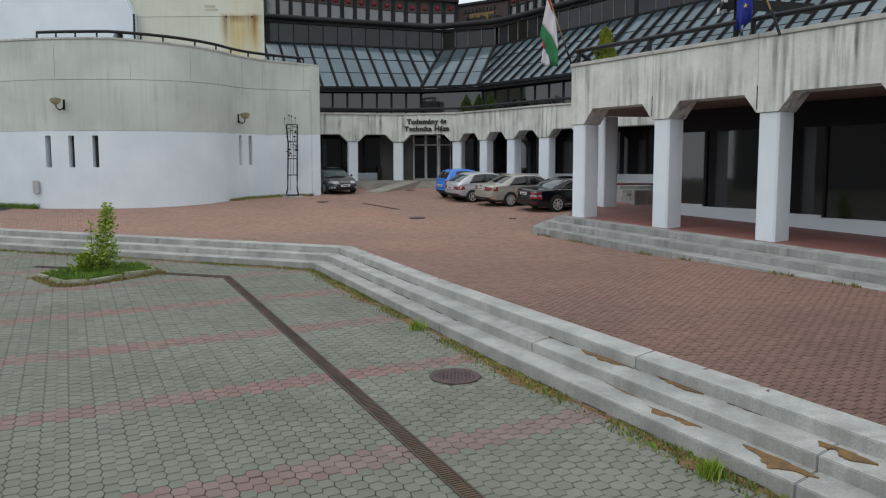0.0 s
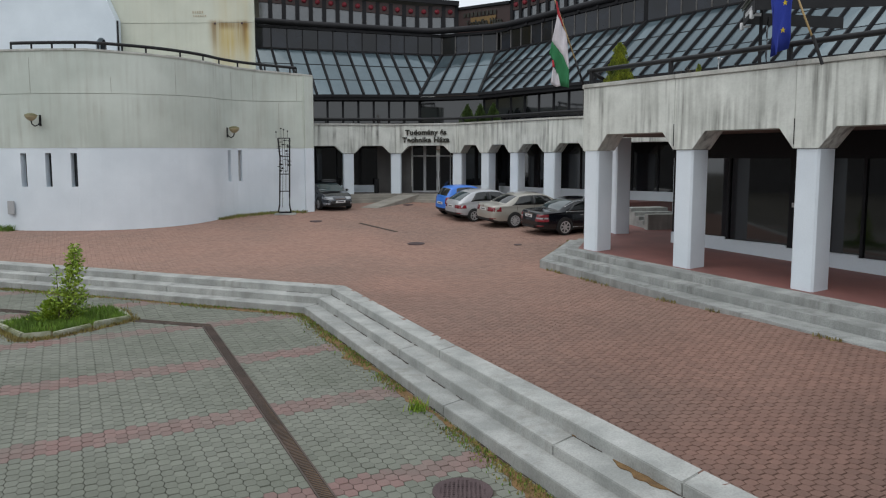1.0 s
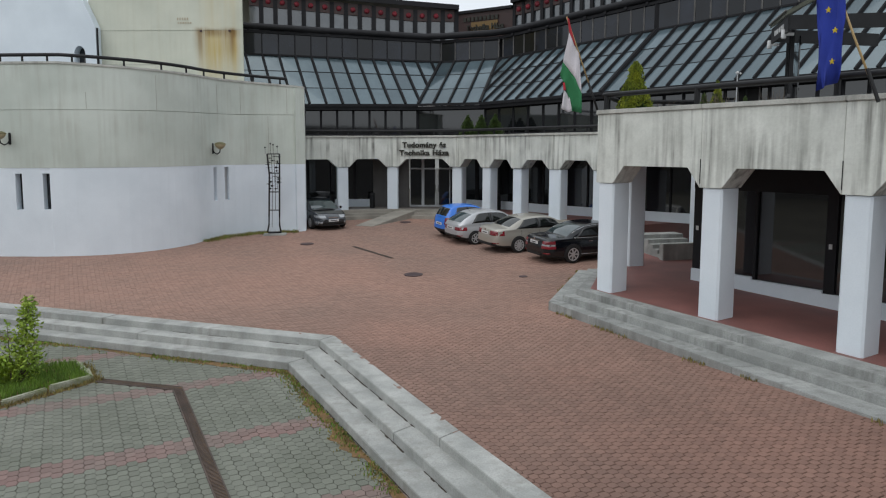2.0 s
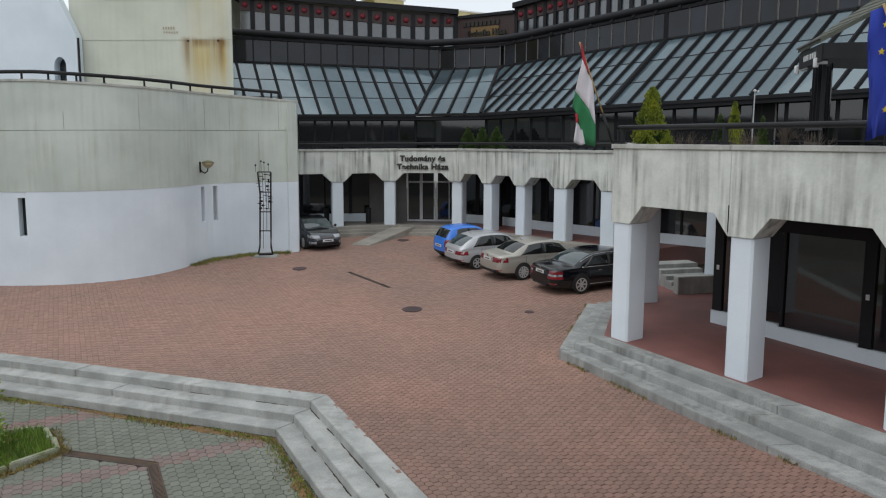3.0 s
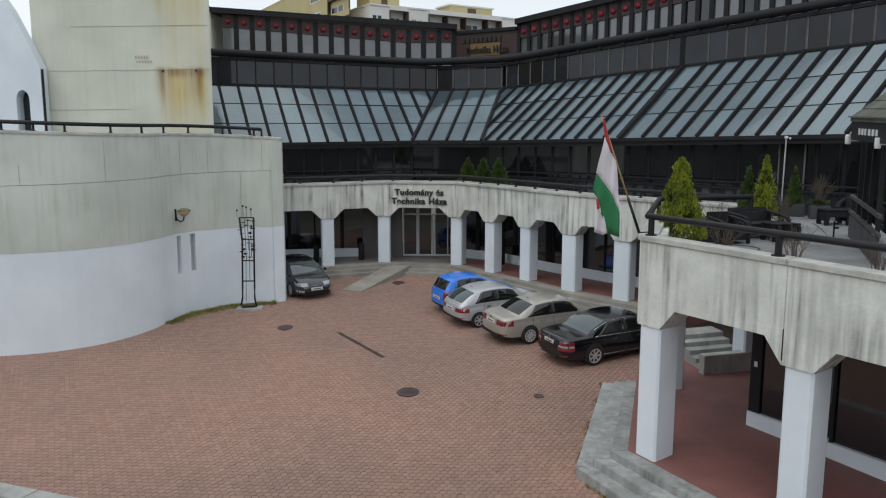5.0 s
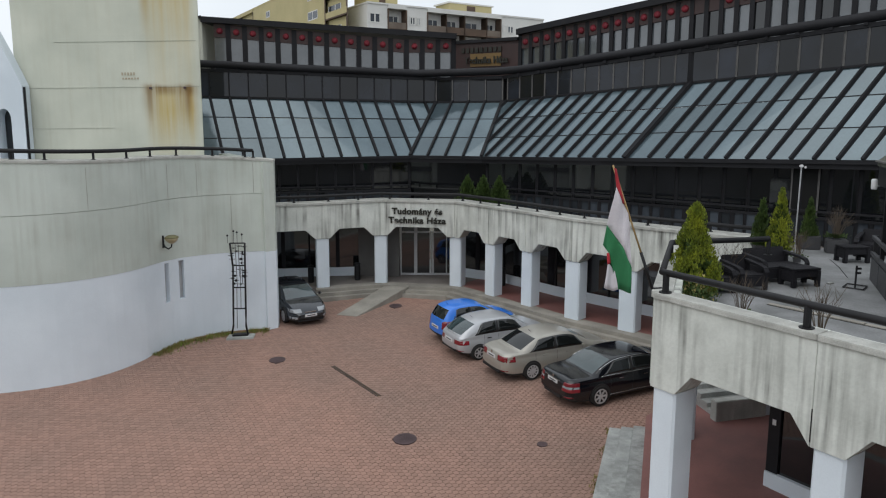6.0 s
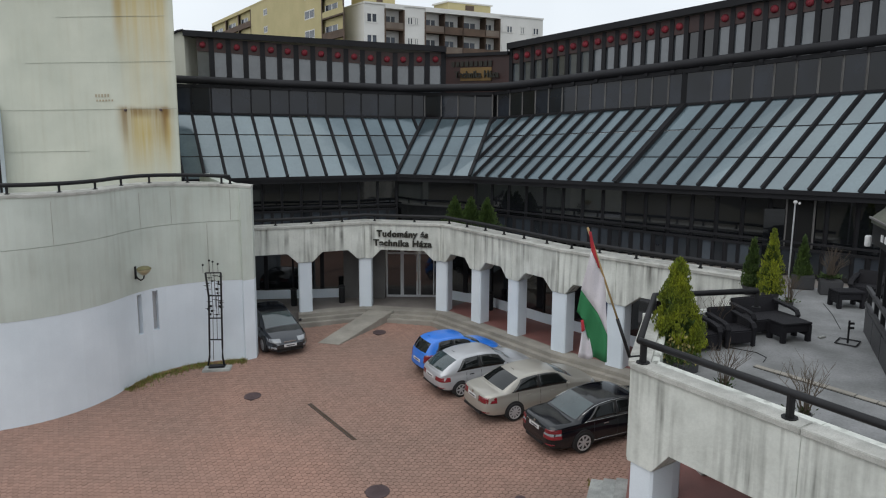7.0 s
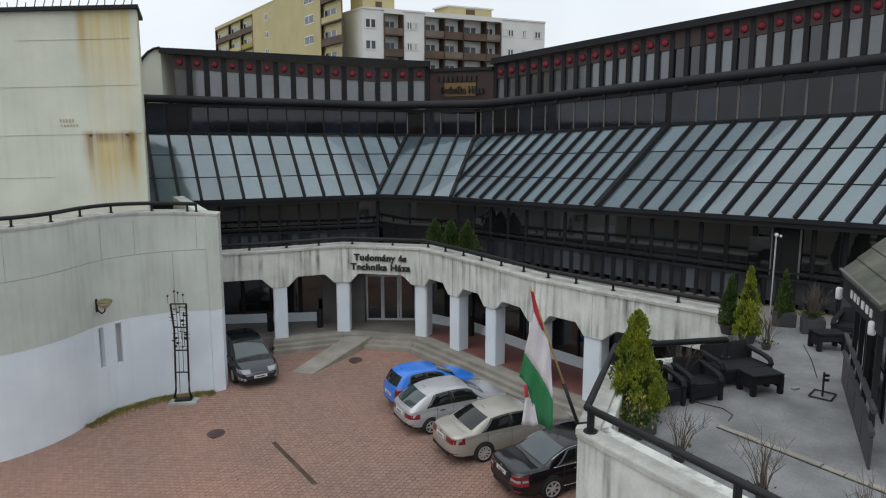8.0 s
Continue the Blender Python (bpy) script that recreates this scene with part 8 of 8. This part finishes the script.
# ---- far apartment blocks ----
def block_of_flats(name, label, A, B, depth, z_a, z_b, wall, floors, cols, floor_h=2.2, houses=(), back=None):
    """Facade from A to B in plan, roof z_a to z_b; cols: (kind, u0, u1) with kind window, small or loggia."""
    t = empty(name, label, "apartment block", "apartment blocks behind")
    d = (Vector(B) - Vector(A)).normalized()
    nin = Vector(back).normalized() if back else Vector((-d[1], d[0]))
    P = lambda u, off: tuple(Vector(A).lerp(Vector(B), u) + nin * off)
    Z = lambda u: z_a + (z_b - z_a) * u

    def slab(u0, u1, o0, o1, lo, hi, nm, material, parent=t):
        return Shape().hexa([(*P(u0, o0), Z(u0) + lo), (*P(u1, o0), Z(u1) + lo), (*P(u1, o1), Z(u1) + lo), (*P(u0, o1), Z(u0) + lo)],
                            [(*P(u0, o0), Z(u0) + hi), (*P(u1, o0), Z(u1) + hi), (*P(u1, o1), Z(u1) + hi), (*P(u0, o1), Z(u0) + hi)]).make(nm, material, parent)
    logs = [(u0, u1) for kind, u0, u1 in cols if kind == "loggia"]
    edges = [0.0] + [v for pair in logs for v in pair] + [1.0]
    for u0, u1 in zip(edges[0::2], edges[1::2]):
        if u1 - u0 > 0.002:
            slab(u0, u1, 0, 1.3, -32, 0, "wall", wall)
    slab(0, 1, 1.3, depth, -32, -0.02, "wall", wall)
    slab(-0.002, 1.002, -0.12, depth, 0.0, 0.22, "roof", BLOCK_WHITE if wall != BLOCK_CREAM else BLOCK_CREAM)
    for f in range(floors):
        z = -0.35 - floor_h * (f + 1)
        for c, (kind, u0, u1) in enumerate(cols):
            if kind == "loggia":
                slab(u0, u1, -0.12, 1.3, z - 0.1, z + 0.1, "balcony_floor", BLOCK_BROWN)
                slab(u0 + 0.001, u1 - 0.001, -0.1, -0.04, z + 0.1, z + 0.9, "balustrade", (BLOCK_BROWN, BLOCK_CREAM, BLOCK_BROWN, BLOCK_OCHRE)[(2 * c + 3 * f) % 4] if wall == BLOCK_CREAM else (BLOCK_BROWN, BLOCK_TAN, BLOCK_BROWN)[(c + 2 * f) % 3])
                for u in (u0, u1):
                    slab(u - 0.0025, u + 0.0025, -0.15, 1.3, z - 0.1, z + floor_h - 0.1, "party_wall", BLOCK_BROWN)
                m, w = (u0 + u1) / 2, (u1 - u0)
                win = slab(m - 0.3 * w, m + 0.25 * w, 1.2, 1.29, z + 0.12, z + 1.8, "window", BLOCK_GLASS)
                for v in (-0.3, 0.0, 0.25):
                    slab(m + v * w - 0.002, m + v * w + 0.002, 1.15, 1.2, z + 0.12, z + 1.8, "window_frame", BLOCK_WHITE, win)
            else:
                lo, hi = (z + 0.7, z + 1.85) if kind == "window" else (z + 0.8, z + 1.75)
                win = slab(u0, u1, -0.03, 0.02, lo, hi, "window", BLOCK_GLASS)
                m = (u0 + u1) / 2
                e = 0.09 / max(1.0, (Vector(B) - Vector(A)).length)
                for v in (u0, m, u1):
                    slab(v - e, v + e, -0.07, -0.03, lo, hi, "window_frame", BLOCK_WHITE, win)
                for q in (lo, hi):
                    slab(u0 - e, u1 + e, -0.07, -0.03, q - 0.07, q + 0.07, "window_frame", BLOCK_WHITE, win)
    if logs:
        for u0, u1 in logs:
            slab(u0, u1, -0.12, 1.3, -0.4, 0.0, "loggia_head", wall)
    for u, w, h in houses:
        slab(u - w / 2, u + w / 2, 3.0, 7.0, 0.2, h, "roof_house", BLOCK_CREAM)
        slab(u - w / 2 - 0.01, u + w / 2 + 0.01, 2.9, 7.1, h, h + 0.2, "roof_house_edge", BLOCK_WHITE)
        slab(u - w * 0.1, u + w * 0.1, 2.95, 3.0, 0.8, 1.5, "roof_house_hatch", BLOCK_BROWN)
    return t


block_of_flats("apartment_block", "cream panel-built apartment block with brown and ochre loggias", (-50.4, 174.3), (-13.3, 112.0), 12, 32.3, 32.3, BLOCK_CREAM, 7,
               [("loggia", 0.002, 0.158), ("loggia", 0.162, 0.286), ("loggia", 0.29, 0.401), ("small", 0.51, 0.537), ("window", 0.792, 0.846), ("loggia", 0.887, 0.997)], 2.85, back=(-0.2, 1))
block_of_flats("apartment_block", "white panel-built apartment block with brown loggias", (-10.7, 112.0), (14.5, 127.7), 7.5, 27.5, 27.5, BLOCK_WHITE, 7,
               [("window", 0.011, 0.062), ("loggia", 0.103, 0.198), ("small", 0.217, 0.243), ("small", 0.254, 0.272), ("loggia", 0.31, 0.413), ("loggia", 0.413, 0.517), ("loggia", 0.517, 0.646),
                ("loggia", 0.646, 0.731), ("small", 0.747, 0.76), ("small", 0.774, 0.807), ("small", 0.861, 0.882), ("small", 0.937, 0.972)], 2.72, houses=[(0.126, 0.16, 2.2), (0.62, 0.25, 1.7)])


# ---- paving stones, each with its own edges ----
DS, NS = Vector((0.47, -0.883)).normalized(), Vector((0.883, 0.47)).normalized()
PB, PA, SLANT = 0.1875, 0.225, 0.014


def paver_field(inside, height, box, choose, pair=0.0, PA=PA, PB=PB):
    """Eight-cornered interlocking stones; returns lists of (x, y, z) by kind."""
    out = {}
    ps = [(x, y) for x in box[:2] for y in box[2:]]
    ds = [p[0] * DS[0] + p[1] * DS[1] for p in ps]
    ns = [p[0] * NS[0] + p[1] * NS[1] for p in ps]
    i0, i1 = int(min(ds) / PA) - 1, int(max(ds) / PA) + 1
    j0, j1 = int(min(ns) / PB) - 1, int(max(ns) / PB) + 1
    rng = np.random.RandomState(4)
    drift = rng.normal(0, 0.004, j1 - j0 + 1)
    for i in range(i0, i1 + 1):
        for j in range(j0, j1 + 1):
            a, b = (i + 0.5 * (j % 2)) * PA + drift[j - j0], j * PB + pair * (1 if j % 2 else -1)
            x, y = DS[0] * a + NS[0] * b, DS[1] * a + NS[1] * b
            if box[0] <= x <= box[1] and box[2] <= y <= box[3] and inside(x, y):
                out.setdefault(choose(x, y, a), []).append((x, y, height(x, y) + rng.uniform(-0.003, 0.003)))
    return out


def paver_outline(k=0.0):
    """Outline of one stone as (across, along) offsets, drawn in by k; bulging long sides."""
    u, w = PB / 2 - 0.7 * k, PA / 2 - 1.35 * k
    return [(-u - SLANT, -0.25 * w), (-u + SLANT, -w), (u - SLANT, -w), (u + SLANT, -0.25 * w), (u + SLANT, 0.25 * w), (u - SLANT, w), (-u + SLANT, w), (-u - SLANT, 0.25 * w)]


def paver_mesh(points, name, material, parent, label, size=1.0, gap=0.0045):
    """All the stones of one kind in one mesh."""
    out, top = paver_outline(gap), paver_outline(gap + 0.004)
    nv = 16
    base = np.array([(NS[0] * u + DS[0] * w, NS[1] * u + DS[1] * w, -0.014) for u, w in out] + [(NS[0] * u + DS[0] * w, NS[1] * u + DS[1] * w, 0.0) for u, w in top])
    base[:, :2] *= size
    pts = np.array(points)
    e = 0.05
    sl = np.array([((height_of(x + e, y) - height_of(x - e, y)) / (2 * e), (height_of(x, y + e) - height_of(x, y - e)) / (2 * e)) for x, y, _ in points])
    rng = np.random.RandomState(9)
    sl = sl + rng.normal(0, 0.012, sl.shape)
    v = base[None, :, :] + pts[:, None, :]
    v[:, :, 2] += base[None, :, 0] * sl[:, None, 0] + base[None, :, 1] * sl[:, None, 1]
    v = v.reshape(-1, 3)
    faces = []
    for k in range(len(points)):
        o = k * nv
        faces.append(tuple(range(o + 8, o + 16)))
        faces += [(o + i, o + (i + 1) % 8, o + 8 + (i + 1) % 8, o + 8 + i) for i in range(8)]
    me = bpy.data.meshes.new(name)
    me.from_pydata(v.tolist(), [], faces)
    me.materials.append(material)
    ob = new(name, me)
    ob.parent = parent
    return tagged(ob, label, kind="stuff")


height_of = ground_height
forecourt = tagged(new("forecourt_paving"), "grey-green interlocking pavers with faded red stripes", "pavement", kind="structure")
low_foot = offs(LOW_EDGE, -1.52)
bed_ring = [(-11.8, 18.9), (-10.35, 17.65), (-9.6, 17.9), (-8.25, 19.75), (-9.3, 21.0), (-11.0, 20.6)]
drain_line = [(-13.0, 20.9), (-5.95, 19.25), (-2.87, 13.4), (1.9, 4.35)]


def in_poly(x, y, poly):
    hit = False
    for (ax, ay), (bx, by) in zip(poly, poly[1:] + poly[:1]):
        if (ay > y) != (by > y) and x < (bx - ax) * (y - ay) / (by - ay) + ax:
            hit = not hit
    return hit


def in_forecourt(x, y):
    return side((x, y), low_foot) < 0.07 and not in_poly(x, y, bed_ring) and abs(side((x, y), drain_line)) > 0.08 and math.hypot(x - 1.2, y - 9.78) > 0.4


def stripe(x, y, a):
    k = (a + 12.65) / 3.62
    if abs(k - round(k)) * 3.62 < 0.30:
        return "stripe"
    near_walk = -3.4 < x < 0.9 and 5.0 < y < 7.6
    return "near" if near_walk else "grey"


found = paver_field(in_forecourt, low_height, (-22.0, 9.0, -7.0, 27.0), stripe, 0.002)
near_all = sorted(found.pop("near"), key=lambda p: p[1])
chosen, rest = near_all[:300], near_all[300:]
paver_mesh(found["grey"] + rest, "grey_pavers", GREY_PAVER, forecourt, "grey-green interlocking concrete pavers", gap=0.0068)
paver_mesh(found["stripe"], "red_stripe_pavers", STRIPE_PAVER, forecourt, "faded red pavers laid in stripes", gap=0.0068)
outline, tops = paver_outline(0.0068), paver_outline(0.0108)
one = bpy.data.meshes.new("paver")
one.from_pydata([(NS[0] * u + DS[0] * w, NS[1] * u + DS[1] * w, -0.014) for u, w in outline] + [(NS[0] * u + DS[0] * w, NS[1] * u + DS[1] * w, 0.0) for u, w in tops], [],
                [tuple(range(8, 16))] + [(i, (i + 1) % 8, 8 + (i + 1) % 8, 8 + i) for i in range(8)])
# the same stretch of the plan as the stones round them
at0 = site(-1.25, 6.3, low_height(-1.25, 6.3))
ex, ey = (site(-0.25, 6.3, low_height(-1.25, 6.3)) - at0) / U, (site(-1.25, 7.3, low_height(-1.25, 6.3)) - at0) / U
one.transform(Matrix(((ex[0], ey[0], 0, 0), (ex[1], ey[1], 0, 0), (0, 0, 1, 0), (0, 0, 0, 1))))
one.materials.append(PAVER_ONE)
for x, y, z in chosen:
    ob = new("paver", one)
    ob.location, ob.rotation_euler = (x, y, z), (0.04, 0, 0)
    ob.parent = forecourt

court_paving = tagged(new("court_paving"), "red interlocking concrete pavers of the upper court", "pavement", kind="structure")
hall_foot = offs(HALL_LINE, -0.72)


def in_court(x, y):
    if side((x, y), LOW_EDGE) < -0.08:
        return False
    if y < 30.42 - 0.28 * (x - 5.55) and side((x, y), BLOCK_BASE) > 0.08 and x > 3.0:
        return False
    if y > 30.9 and x > 9.4:
        return False
    if y > 31 and x < -6.9 and side((x, y), CURVE_SIMPLE) > 0.08:
        return False
    if y > 33 and x > -6.4 and side((x, y), hall_foot) > 0.06:
        return False
    return all(math.hypot(x - mx, y - my) > mr for mx, my, mr in ((-0.78, 29.85, 0.3), (-6.1, 35.88, 0.25), (3.36, 29.44, 0.1), (-2.0, 42.0, 0.24)))


CURVE_SIMPLE = DRUM + [(-10.5, 45.2)]
found = paver_field(in_court, ground_height, (-21.0, 17.0, -7.0, 44.5), lambda x, y, a: "red", PA=PA * 0.82, PB=PB * 0.82)
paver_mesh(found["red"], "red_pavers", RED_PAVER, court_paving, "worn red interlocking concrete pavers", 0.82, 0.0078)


# ---- bring the plan to metres ----
# Things that carry a pose of their own keep their shape; all else is drawn in the plan itself.
done = set()
for ob in list(scene.objects):
    posed = ob.matrix_basis != Matrix.Identity(4) or (ob.parent is not None and ob.parent.matrix_basis != Matrix.Identity(4)) \
        or (ob.parent is not None and ob.parent.parent is not None and ob.parent.parent.matrix_basis != Matrix.Identity(4))
    if ob.type == "MESH" and ob.data.name not in done:
        done.add(ob.data.name)
        if posed:
            ob.data.transform(Matrix.Scale(U, 4))
        else:
            for v in ob.data.vertices:
                v.co = site(*v.co)
for ob in list(scene.objects):
    if ob.type in ("MESH", "EMPTY") and ob.matrix_basis != Matrix.Identity(4):
        if ob.parent is None or ob.parent.matrix_basis == Matrix.Identity(4):
            ob.location = site(*ob.location)
        else:
            ob.location = ob.location * U
